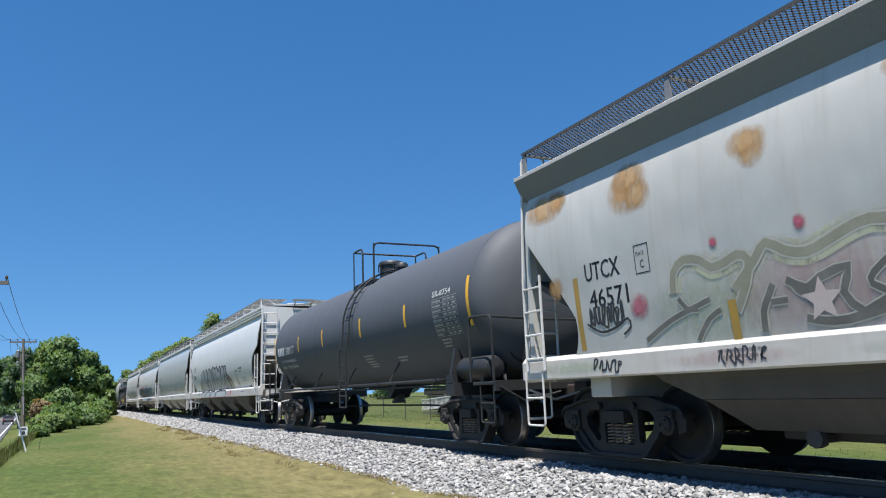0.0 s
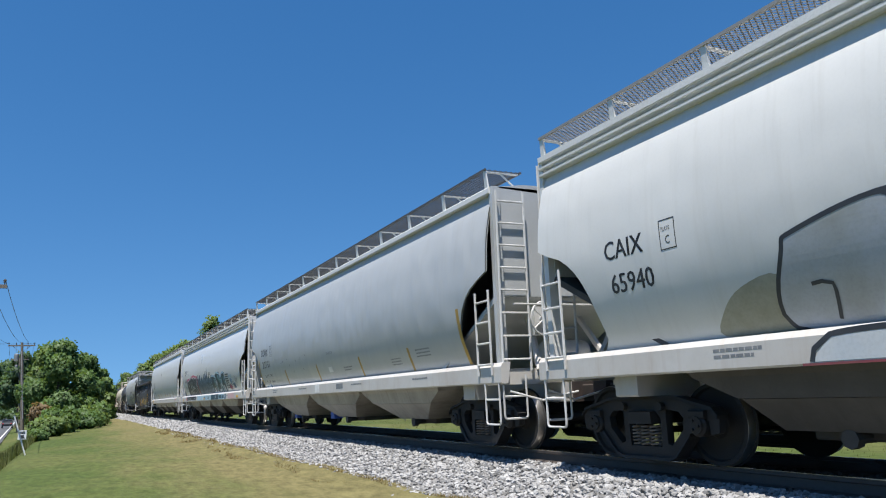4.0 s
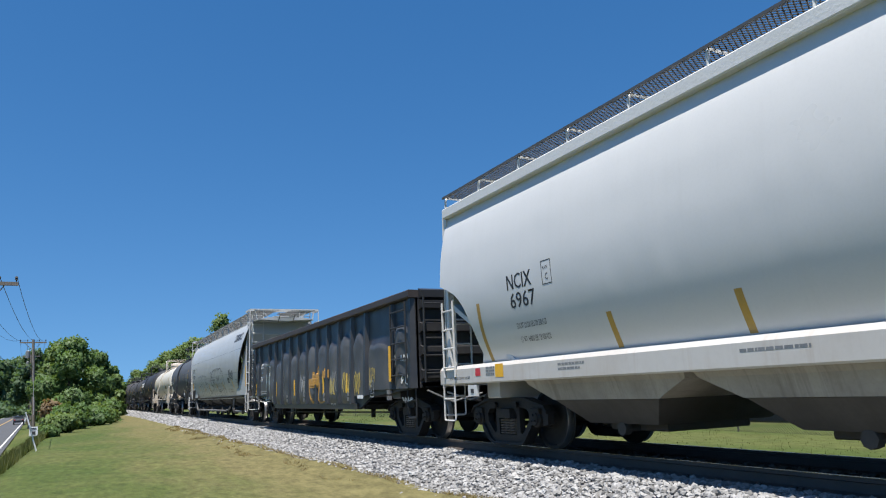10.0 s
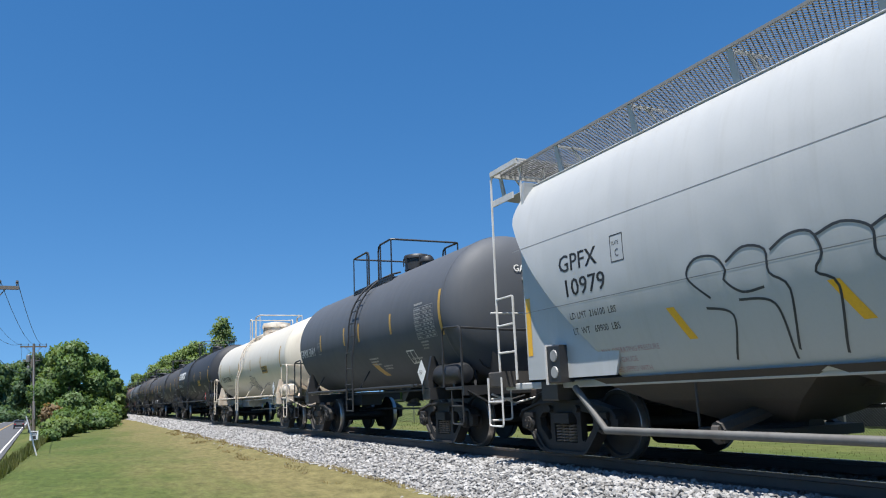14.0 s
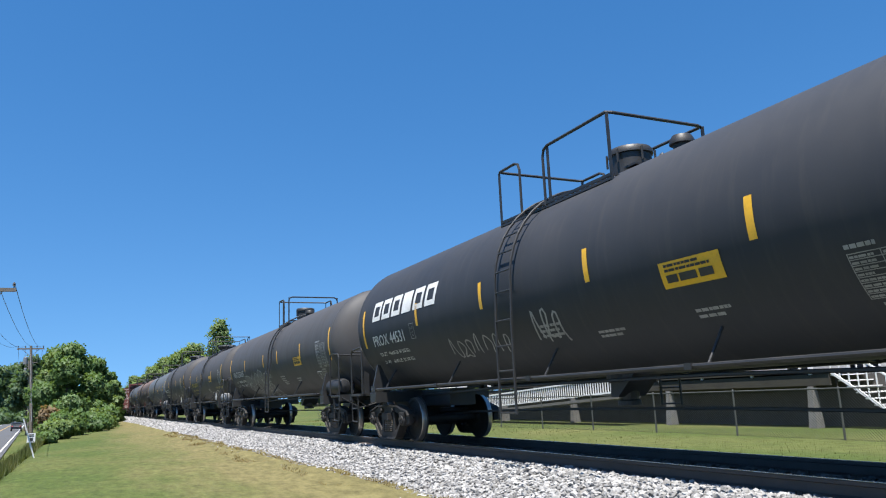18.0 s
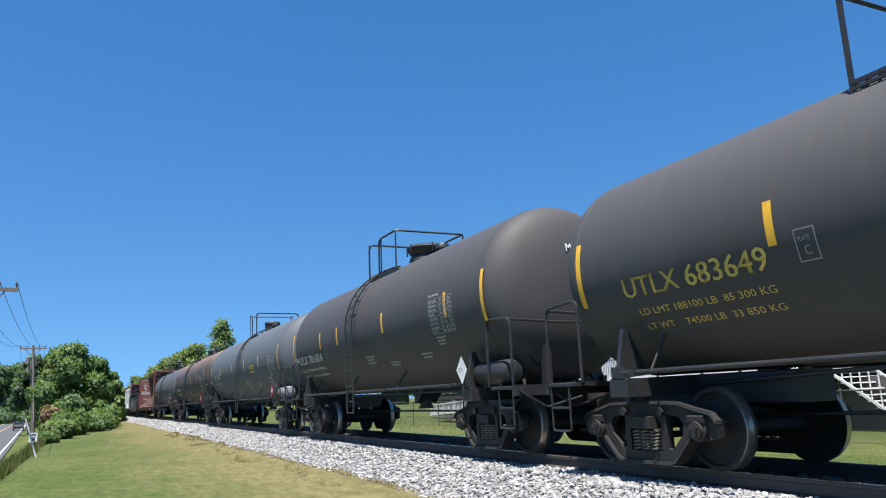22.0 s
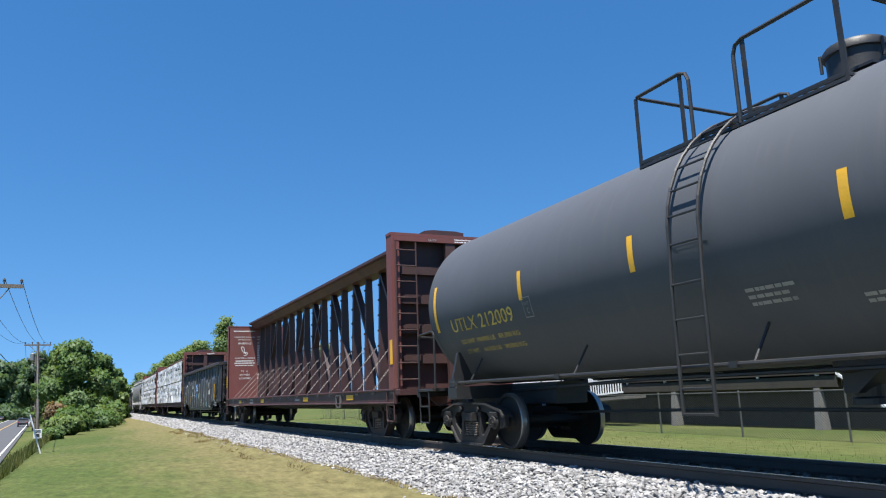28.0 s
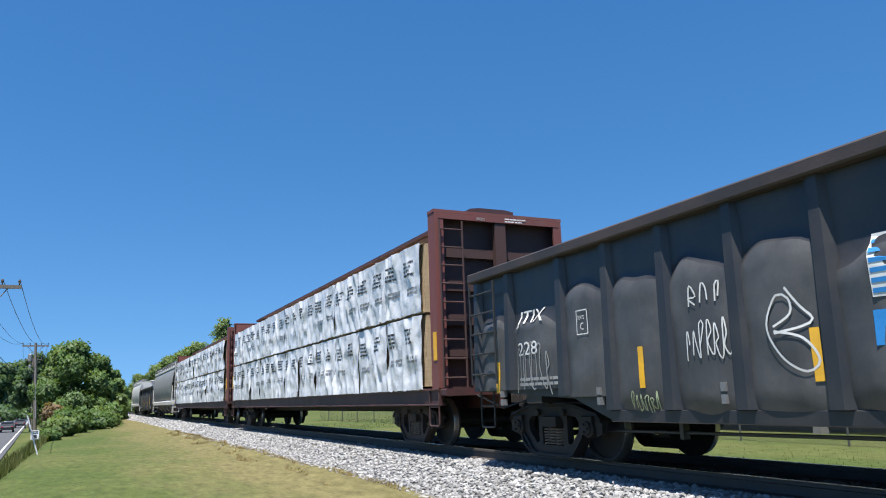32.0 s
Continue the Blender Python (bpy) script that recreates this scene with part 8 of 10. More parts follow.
    part("wall_board", bm, M["deck_wood"], ob, "narrow brown board on the wall")


# ---- road vehicles ----
def road_car(label, mat, at, turn):
    ob = thing("car", label, "car", "cars on the road", at=at)
    ob.rotation_euler.z = radians(turn)
    bm = bmesh.new()
    side = [(-2.25, 0.35), (-2.3, 0.75), (-2.15, 0.98), (-1.2, 1.05), (-0.75, 1.5), (-0.4, 1.62), (1.3, 1.6), (1.9, 1.12), (2.2, 1.0), (2.28, 0.6), (2.2, 0.35)]
    loft(bm, [[(x, p[0] * k, p[1] if p[1] < 1.1 or abs(x) < 0.8 else p[1] - 0.05) for p in side] for x, k in ((-0.88, 0.96), (-0.8, 1.0), (0.8, 1.0), (0.88, 0.96))])
    part("body", bm, mat, ob, smooth=False)
    bm = bmesh.new()
    for s in (-1, 1):
        prism(bm, [(-1.05, 1.08), (-0.72, 1.44), (1.2, 1.5), (1.65, 1.12)], s * 0.885 - 0.006, s * 0.885 + 0.006, "x")
    box(bm, -0.7, 0.7, 1.62, 1.64, 1.15, 1.5)
    part("side_window", bm, M["window_dark"], ob)
    bm = bmesh.new()
    box(bm, -0.72, 0.72, -1.03, -1.0, 1.1, 1.46)
    part("rear_window", bm, M["window_dark"], ob)
    for y in (-1.4, 1.4):
        for x in (-0.8, 0.8):
            bm = bmesh.new()
            lathe(bm, [(0.2, x - 0.1), (0.33, x - 0.1), (0.33, x + 0.1), (0.2, x + 0.1)], "x", 16, (0, y, 0.33))
            part("wheel", bm, M["rubber"], ob)
    for x in (-0.66, 0.66):
        bm = bmesh.new()
        box(bm, x - 0.12, x + 0.12, -2.32, -2.27, 0.78, 0.92)
        part("tail_light", bm, M["red_ink"], ob)
    return ob


DRIVING = []


def build_cars():
    road_car("dark parked-looking car far down the road", M["car_dark"], (-11.3, 165, -2.17), 3.3)
    road_car("white car far down the road", M["car_white"], (-21.0, 215, -2.17), 3.3)
    road_car("dark car far down the road", M["car_dark"], (-23.4, 255, -2.17), 3.3)
    DRIVING.append(road_car("dark car driving away along the road", M["car_dark"], (-4.0, 0, -2.17), 3.3))


# ---- the train, from the front ----
KNOTS = ((0.0, 8.594), (6.0, 9.055), (12.0, 9.452), (18.0, 9.956), (25.0, 10.276), (32.0, 10.601))


def moved(t):
    """Metres that the train has gone at t seconds: the speed rises a little all the way."""
    gone = 0.0
    for (a, va), (b, vb) in zip(KNOTS, KNOTS[1:]):
        if t > a:
            u = min(t, b) - a
            gone += va * u + (vb - va) / (b - a) * u * u / 2
    return gone


ENDS = [-9.9, 9.6, 25.6, 44.1, 62.7, 82.65, 102.25, 118.85, 138.5, 151.0, 167.1, 184.45, 201.9, 216.15, 230.5, 248.05, 265.4, 282.5, 305.4, 322.2, 345.3, 368.6, 388.0, 407.0, 426.0]
LEN = [b - a for a, b in zip(ENDS, ENDS[1:])]
TRAIN = []


def add(car):
    i = len(TRAIN)
    TRAIN.append((car, (ENDS[i] + ENDS[i + 1]) / 2 - {6: 0.08, 18: 0.22}.get(i, 0.0)))
    return car


def tank(i, **kw):
    n = LEN[i]
    kw.setdefault("tank_len", n - 1.3)
    kw.setdefault("radius", 1.45)
    kw.setdefault("zc", 1.1 + kw["radius"])
    return tank_car(n, **kw)


def star(u, v, r):
    return [(u + (r if k % 2 == 0 else r * 0.45) * math.cos(math.pi / 2 + k * math.pi / 5), v + (r if k % 2 == 0 else r * 0.45) * math.sin(math.pi / 2 + k * math.pi / 5)) for k in range(10)]


def lifted(on, d):
    return lambda u, v: on(u, v) + Vector((-d * 0.5, 0, 0))


def slant_block(u, v, w, h, lean, hole):
    outer = [(u, v), (u + w, v), (u + w + lean * h, v + h), (u + lean * h, v + h)]
    if not hole:
        return [outer]
    t = 0.24
    k = min(w, h) * t
    def pt(a, b):
        return (u + a + lean * b, v + b)
    return [[pt(0, 0), pt(w, 0), pt(w, k), pt(0, k)], [pt(0, h - k), pt(w, h - k), pt(w, h), pt(0, h)], [pt(0, k), pt(k, k), pt(k, h - k), pt(0, h - k)], [pt(w - k, k), pt(w, k), pt(w, h - k), pt(w - k, h - k)]]


def block_mark(car, on, u0, u1, v, h, n, mat, holes, lean=0.25):
    """A maker's mark as a row of plain leaning shapes."""
    w = (u1 - u0) / n
    for k in range(n):
        for q in slant_block(u0 + k * w, v, w * 0.82, h, lean, holes[k]):
            patch(q, on, M[mat], car, "mark_shape", "plain leaning shape of a maker's mark")


def art_stained(car, on, on_sill):
    # rust that shows through the paint in soft, ragged patches
    for k, (u, v, w, h) in enumerate(((-7.06, 2.86, 0.74, 0.66), (-6.98, 3.12, 0.62, 0.4), (-6.78, 2.84, 0.5, 0.42), (-5.24, 3.02, 0.54, 0.34), (-5.1, 2.9, 0.42, 0.4), (-9.0, 3.1, 1.1, 0.5), (-8.4, 3.2, 0.5, 0.36), (-8.4, 2.02, 0.36, 0.36), (-3.6, 3.2, 0.5, 0.3), (-2.2, 3.0, 0.8, 0.5), (1.0, 3.05, 0.9, 0.5))):
        patch(blob(60 + k, u, v, w, h, 4), lifted(on, 0.0005 * (k % 4)), M["rust_stain"], car, "rust_stain", "soft rust stain through the paint")
    for k, (uu, vv, w, h, m) in enumerate(((-6.6, 1.2, 1.9, 0.9, "mist_green"), (-5.6, 1.25, 1.9, 1.0, "mist_pink"), (-4.9, 1.2, 2.0, 1.0, "mist_pink"), (-3.9, 1.25, 2.4, 1.1, "mist_green"), (-2.6, 1.2, 2.2, 1.1, "mist_pink"), (-1.2, 1.2, 2.2, 1.1, "mist_green"))):
        patch(blob(30 + k, uu, vv, w, h, 6), lifted(on, 0.002 + 0.0004 * k), M[m], car, "graffiti", "faded sprayed colour field")
    # rounded, soft-coloured letter outlines
    tops = [[(-6.11, 1.86), (-6.07, 2.08), (-5.9, 2.19), (-5.67, 2.14), (-5.55, 2.05), (-5.36, 2.07), (-5.2, 2.12), (-5.08, 2.05), (-5.14, 1.83), (-5.31, 1.58)],
            [(-5.3, 1.78), (-5.0, 2.04), (-4.86, 2.17), (-4.66, 2.06), (-4.46, 2.01), (-4.25, 2.06), (-4.05, 2.13), (-3.83, 2.17), (-3.5, 2.12), (-3.2, 2.2), (-2.8, 2.14)],
            [(-2.8, 2.14), (-2.3, 2.26), (-1.9, 2.18), (-1.7, 1.95), (-1.9, 1.7), (-2.3, 1.6), (-2.2, 1.4), (-1.7, 1.34)], [(-1.3, 1.36), (-1.4, 1.8), (-1.2, 2.12), (-0.8, 2.22), (-0.4, 2.1), (-0.35, 1.7), (-0.5, 1.4)]]
    thin = [[(-6.63, 1.4), (-6.22, 1.58), (-5.85, 1.68), (-5.62, 1.74)], [(-5.86, 1.34), (-5.68, 1.54), (-5.5, 1.62)], [(-6.05, 1.8), (-5.95, 1.68), (-5.8, 1.66)], [(-3.7, 1.86), (-3.88, 1.74), (-3.91, 1.65), (-3.75, 1.56)], [(-4.72, 1.62), (-4.9, 1.62)]]
    dark = [[(-5.02, 1.36), (-5.0, 1.55), (-4.93, 1.66), (-4.85, 1.78)], [(-4.7, 1.8), (-4.51, 1.7), (-4.37, 1.77), (-4.08, 1.83), (-4.17, 1.62), (-4.02, 1.44), (-3.83, 1.51), (-3.6, 1.46)], [(-4.62, 1.74), (-4.55, 1.66), (-4.4, 1.66)], [(-4.56, 1.44), (-4.4, 1.4), (-4.17, 1.39), (-3.83, 1.45)]]
    for k, pts in enumerate(tops):
        spray([pts], 0.24, lifted(on, 0.0045 + 0.0003 * k), M["mist_lime"], car, "graffiti", "pale green glow of a sprayed outline")
        spray([pts], 0.125, lifted(on, 0.0062 + 0.0003 * k), M["mist_olive"], car, "graffiti", "soft edge of a sprayed outline")
        spray([pts], 0.085, lifted(on, 0.0075 + 0.0003 * k), M["spray_olive"], car, "graffiti", "sprayed olive letter outline")
    for k, pts in enumerate(thin):
        spray([pts], 0.085, lifted(on, 0.0062 + 0.0003 * k), M["mist_olive"], car, "graffiti", "soft edge of a sprayed outline")
        spray([pts], 0.055, lifted(on, 0.0078 + 0.0003 * k), M["spray_umber"], car, "graffiti", "sprayed brown letter outline")
    for k, pts in enumerate(dark):
        spray([pts], 0.10, lifted(on, 0.0062 + 0.0003 * k), M["mist_olive"], car, "graffiti", "soft edge of a sprayed outline")
        spray([pts], 0.07, lifted(on, 0.0085 + 0.0003 * k), M["spray_umber"], car, "graffiti", "sprayed dark brown outline")
    patch(star(-4.38, 1.58, 0.205), lifted(on, 0.0115), M["star_cream"], car, "graffiti", "sprayed pale star")
    for uu, vv, r in ((-5.48, 2.3, 0.07), (-4.47, 2.29, 0.08), (-6.67, 1.8, 0.17)):
        patch(blob(int(uu * -10), uu - r, vv - r, 2 * r, 2 * r, 4), lifted(on, 0.009), M["mist_red"], car, "graffiti", "red spray dot")
        patch(blob(int(uu * -11), uu - 0.022, vv - 0.022, 0.045, 0.045, 4), lifted(on, 0.0095), M["spray_red"], car, "graffiti", "red spray dot") if r < 0.2 and vv > 2 else None
    patch(rect(-5.40, -5.30, 1.3, 1.7), lifted(on, 0.012), M["dull_yellow"], car, "reflector", "yellow reflective strip")
    spray(tag_strokes(3, -7.6, 1.6, 0.66, 0.3, 8, 0.9), 0.034, lifted(on, 0.008), M["spray_black"], car, "graffiti", "tangled black tag")
    strokes([[(-7.66, 1.68), (-7.4, 1.56), (-7.1, 1.6), (-6.9, 1.68), (-6.86, 1.58), (-7.0, 1.5)]], 0.03, on, car, "spray_black", 3, "looping black tag line")
    for k, (a, b, m) in enumerate(((-9.0, -7.0, "mist_green"), (-6.6, -4.4, "mist_pink"), (-4.4, -2.0, "mist_green"), (-2.0, 1.0, "mist_pink"))):
        patch(rect(a + 0.1, b - 0.1, 1.04, 1.26), lifted(on_sill, 0.002), M[m], car, "graffiti", "faded sprayed colour on the sill")
    spray(tag_strokes(5, -7.6, 1.08, 0.55, 0.16, 5), 0.025, lifted(on_sill, 0.006), M["spray_black"], car)
    spray(tag_strokes(6, -5.6, 1.08, 0.6, 0.17, 6), 0.02, lifted(on_sill, 0.006), M["spray_black"], car)


def art_silver(car, on, on_sill):
    # silver letters with black edges that lean to the trailing side
    forms = [[(-4.75, 1.36), (-4.66, 2.05), (-4.5, 2.2), (-3.66, 2.34), (-3.52, 2.02), (-3.02, 2.38), (-2.6, 2.08), (-3.05, 1.7), (-3.3, 1.36)],
             [(-3.1, 1.36), (-2.68, 1.82), (-2.4, 2.2), (-2.02, 2.36), (-1.66, 2.2), (-1.5, 1.96), (-1.3, 2.25), (-0.96, 2.42), (-1.15, 2.0), (-1.45, 1.66), (-1.8, 1.36), (-2.2, 1.36), (-2.3, 1.72), (-2.55, 1.36)],
             [(-1.85, 1.36), (-1.52, 1.76), (-1.1, 2.22), (-0.58, 2.36), (-0.28, 2.1), (-0.2, 1.7), (-0.5, 1.36)],
             [(-0.6, 1.36), (-0.34, 1.8), (-0.25, 2.3), (0.2, 2.3), (0.44, 2.12), (0.74, 2.36), (0.98, 2.2), (0.9, 1.72), (1.2, 1.36)],
             [(0.95, 1.36), (1.02, 1.9), (1.22, 2.22), (1.5, 2.34), (1.72, 2.26), (1.86, 2.0), (1.66, 1.62), (1.9, 1.36)],
             [(1.62, 1.36), (1.95, 1.95), (1.87, 2.26), (2.26, 2.28), (2.36, 1.8), (2.62, 1.36)]]
    for k, f in enumerate(forms):
        shape([(u + 0.13, v + 0.035) for u, v in f], on, car, "spray_black", "", level=1, label="black letter shadow")
    for k, f in enumerate(forms):
        shape(f, on, car, "spray_silver", "spray_black", 0.045, 2 + k, "silver sprayed letter")
    strokes([[(-1.2, 1.72), (-1.08, 2.0), (-0.86, 2.2), (-0.64, 1.92), (-0.7, 1.68), (-1.0, 1.6), (-1.2, 1.72)], [(-2.75, 1.5), (-2.5, 1.85), (-2.3, 1.5)], [(-4.3, 1.4), (-4.25, 1.7), (-4.45, 1.72)], [(0.02, 1.9), (0.5, 1.75), (0.86, 1.66), (0.5, 1.56), (0.15, 1.4), (-0.04, 1.5), (0.02, 1.9)],
             [(0.45, 2.1), (0.6, 2.2), (0.8, 2.12)], [(1.3, 1.5), (1.45, 1.62), (1.62, 1.52)], [(2.05, 1.45), (2.1, 1.75), (2.02, 1.95)], [(-3.4, 1.5), (-3.1, 1.9), (-2.95, 1.75)]], 0.035, on, car, "spray_black", 10)
    shape(star(-3.52, 1.86, 0.18), on, car, "spray_silver", "spray_black", 0.03, 10, "sprayed star", False)
    shape([(-1.02, 1.72), (-0.86, 2.1), (-0.74, 1.8)], on, car, "spray_navy", "", level=11)
    for u, v in ((-2.72, 2.2), (-1.32, 2.26), (0.15, 2.34), (1.1, 2.14)):
        shape([(u - 0.16, v - 0.12), (u - 0.1, v + 0.1), (u, v + 0.02), (u + 0.06, v + 0.18), (u + 0.14, v - 0.05)], on, car, "spray_maroon", "", level=0.5, label="red sprayed spike", round_off=False)
    shape([(2.5, 1.36), (2.45, 2.0), (2.62, 1.98), (2.95, 1.8), (3.3, 1.72), (3.4, 1.5), (3.3, 1.36)], on, car, "spray_olive", "", level=0.4, label="brown sprayed end of the piece")
    shape([(2.55, 1.92), (2.8, 1.9), (3.2, 1.74), (3.0, 1.66), (2.7, 1.74)], on, car, "spray_maroon", "", level=0.8)
    shape([(-5.6, 1.36), (-5.5, 1.6), (-5.2, 1.8), (-4.75, 1.85), (-4.7, 1.36)], on, car, "spray_olive", "", level=0.4, label="dark sprayed start of the piece")
    for a, b in ((-4.5, -3.2), (-3.1, -1.8), (-1.7, -0.3), (-0.2, 2.3)):
        patch([(a, 1.05), (b - 0.25, 1.05), (b, 1.27), (a + 0.2, 1.27)], lifted(on_sill, 0.002), M["spray_pale"], car, "graffiti", "silver spray on the sill")
        spray([[(a, 1.05), (a + 0.2, 1.27), (b, 1.27), (b - 0.25, 1.05)]], 0.05, lifted(on_sill, 0.005), M["spray_black"], car)
    patch(rect(-4.6, 2.6, 1.018, 1.04), lifted(on_sill, 0.004), M["spray_maroon"], car, "graffiti", "red spray line along the sill")
    patch(star(3.4, 1.2, 0.16), lifted(on_sill, 0.003), M["spray_red"], car, "graffiti", "red sprayed spike")
    patch(rect(2.5, 3.4, 1.05, 1.24), lifted(on_sill, 0.002), M["spray_pink"], car, "graffiti", "pink wash on the sill")
    letters("4-2015 AWH", 0.09, on, M["black_ink"], car, 4.25, 1.84, width=0.38)
    bars([(4.2, 1.98, 0.5, 0.06)], on, M["grey_ink"], car)
    letters("LINING", 0.1, on, M["black_ink"], car, 4.9, 2.06, width=0.3)
    bars([(5.25, 2.06, 0.35, 0.07), (5.1, 1.94, 0.3, 0.06)], on, M["black_ink"], car)
    patch([(4.46, 1.4), (4.6, 1.4), (4.5, 1.8), (4.36, 1.8)], on, M["dull_yellow"], car, "reflector", "faded yellow strip")


def art_grey(car, on, on_sill):
    bm = bmesh.new()
    for k in range(9):
        r = random.Random(k)
        uu, vv = -4.6 + k * 0.35 + r.uniform(-0.1, 0.1), 1.75 + r.uniform(-0.1, 0.35)
        bm.faces.new([bm.verts.new((p[0], p[1], 0)) for p in blob(k, uu, vv, 0.03, 0.045, 3, 10)])
    put_on(bm, on)
    part("chip_marks", bm, M["black_ink"], car, "small dark chips in the paint")
    letters("10 HATCH", 0.1, on, M["grey_ink"], car, 0.1, 1.98, width=0.5)
    patch(rect(0.02, 0.32, 1.55, 1.68), on, M["white_ink"], car, "notice", "small pale notice")
    patch(rect(0.9, 1.4, 1.12, 1.24), lifted(on_sill, 0.003), M["grey_ink"], car, "sill_patch", "dark patch on the sill")
    patch(rect(-0.9, -0.5, 1.06, 1.26), lifted(on_sill, 0.003), M["white_ink"], car, "sill_patch", "pale panel on the sill")
    bm = bmesh.new()
    box(bm, -0.9, -0.72, 5.02, 5.3, 0.33, 0.62)
    part("gate_cover", bm, M["blue_paint"], car, "blue cover on an outlet gate")
    bm = bmesh.new()
    box(bm, -0.95, -0.7, 1.1, 1.4, 0.36, 0.62)
    part("gate_cover", bm, M["blue_paint"], car, "blue cover on an outlet gate")


def art_blue(car, on, on_sill):
    shape([(-6.85, 1.4), (-6.75, 2.2), (-6.3, 2.26), (-5.6, 2.26), (-4.9, 2.36), (-4.3, 2.4), (-3.5, 2.32), (-3.0, 2.3), (-2.75, 2.0), (-2.8, 1.4)], on, car, "spray_red", "", level=0.4, label="red sprayed cloud behind letters", round_off=False)
    shape([(-3.2, 1.4), (-3.15, 2.2), (-2.8, 2.2), (-2.75, 1.4)], on, car, "spray_maroon", "", level=0.8, label="red sprayed cloud")
    strokes([[(-3.05, 1.95), (-2.95, 2.02), (-2.85, 1.96)], [(-3.06, 1.8), (-2.95, 1.86), (-2.86, 1.78)]], 0.02, on, car, "spray_pink", 4)
    shape([(-6.85, 1.34), (-6.7, 1.9), (-6.58, 2.12), (-5.97, 2.12), (-5.9, 2.2), (-5.44, 2.2), (-5.32, 2.28), (-4.97, 2.27), (-4.83, 2.3), (-4.57, 2.2), (-4.2, 2.3), (-3.88, 2.18), (-3.6, 2.23), (-3.12, 2.14), (-3.3, 1.82), (-3.08, 1.76), (-3.16, 1.5), (-3.25, 1.34)], on, car, "spray_black", "spray_chalk", 0.05, 2, "black sprayed letters", False)
    for f in ([(-4.68, 1.76), (-4.36, 1.84), (-4.36, 1.6)], [(-4.14, 1.78), (-3.98, 1.88), (-4.06, 1.54)], [(-3.6, 2.0), (-3.34, 1.88), (-3.5, 1.74)], [(-6.15, 1.84), (-5.98, 1.92), (-6.0, 1.78)], [(-5.4, 2.05), (-5.26, 1.95), (-5.3, 1.4), (-5.46, 1.4)], [(-6.1, 1.5), (-5.92, 1.62), (-5.9, 1.42)], [(-4.95, 2.1), (-4.84, 2.0), (-4.86, 1.6), (-4.98, 1.55)]):
        shape(f, on, car, "spray_chalk", "", level=4, label="pale gap between sprayed letters", round_off=False)
    strokes([[(-6.45, 1.4), (-6.42, 1.75), (-6.3, 1.9), (-6.05, 1.88)], [(-5.97, 2.1), (-5.98, 1.8), (-6.02, 1.4)], [(-5.75, 2.05), (-5.66, 1.95), (-5.58, 2.06)], [(-5.66, 1.95), (-5.68, 1.7)], [(-5.85, 1.36), (-5.7, 1.6), (-5.52, 1.36)], [(-5.1, 1.38), (-5.0, 1.56), (-4.78, 1.45)], [(-4.7, 2.05), (-4.66, 1.8), (-4.4, 1.4)], [(-4.2, 2.2), (-4.1, 2.08), (-3.96, 2.2)], [(-4.1, 2.08), (-4.12, 1.9)],
             [(-3.86, 2.12), (-3.9, 1.8), (-3.68, 1.4)], [(-3.5, 2.18), (-3.42, 2.08), (-3.28, 2.16)], [(-3.45, 1.72), (-3.3, 1.6), (-3.3, 1.36)], [(-4.3, 1.56), (-4.2, 1.38)], [(-6.5, 2.0), (-6.4, 1.92), (-6.2, 2.04)]], 0.026, on, car, "spray_chalk", 5)
    # slate-blue middle with flames along its top
    shape([(-2.95, 1.36), (-2.8, 2.1), (-2.56, 2.3), (-2.36, 2.08), (-2.06, 2.3), (-1.82, 2.26), (-1.7, 2.0), (-1.42, 2.16), (-1.16, 2.2), (-1.0, 2.0), (-0.72, 2.28), (-0.46, 2.1), (-0.27, 2.44), (-0.14, 2.18), (0.08, 2.28), (0.21, 2.64), (0.36, 2.24), (0.56, 2.06), (0.76, 2.16), (1.0, 2.04), (1.3, 2.1), (1.62, 2.22), (1.66, 1.36)], on, car, "spray_slate", "", level=0.6, label="slate-blue sprayed cloud", round_off=False)
    for u, v, w in ((-2.56, 2.2, 0.2), (-2.05, 2.2, 0.16), (-1.42, 2.1, 0.12), (-0.72, 2.2, 0.15), (0.76, 2.08, 0.2), (0.2, 2.3, 0.14)):
        shape(blob(int(u * 10) % 50, u - w / 2, v - 0.1, w, 0.24, 4, 16), on, car, "spray_deep", "", level=1.2, label="dark green-blue sprayed blot", round_off=False)
    for k, g in enumerate("unose"):
        u0 = -2.75 + 0.86 * k
        strokes([[(u0 + 0.75 * p[0], 1.42 + 0.58 * p[1]) for p in st] for st in GLYPHS[g]], 0.16, on, car, "spray_haze", 3)
        strokes([[(u0 + 0.05 + 0.75 * p[0], 1.40 + 0.58 * p[1]) for p in st] for st in GLYPHS[g]], 0.03, on, car, "spray_deep", 4)
    # square dark letters with pale edges
    for k, f in enumerate(([(1.5, 1.38), (1.5, 2.08), (2.5, 2.06), (2.68, 1.9), (2.62, 1.38)], [(2.66, 1.36), (2.62, 2.16), (3.58, 2.17), (3.7, 2.0), (3.56, 1.36)], [(3.6, 1.36), (3.72, 1.98), (4.1, 2.0), (4.12, 1.36)], [(4.08, 1.36), (4.14, 2.08), (4.86, 2.1), (4.8, 1.36)])):
        shape([(u + 0.06, v + 0.07) for u, v in f], on, car, "spray_smoke", "", level=1, label="dark letter shadow", round_off=False)
        shape(f, on, car, "spray_deep", "spray_sky", 0.075, 2 + k, "deep blue square sprayed letter", False)
        m = f[2]
        shape([(m[0] - 0.32, m[1] - 0.12), (m[0] - 0.08, m[1] - 0.1), (m[0] - 0.1, m[1] - 0.42)], on, car, "spray_teal", "", level=6 + k, label="teal light in a letter")
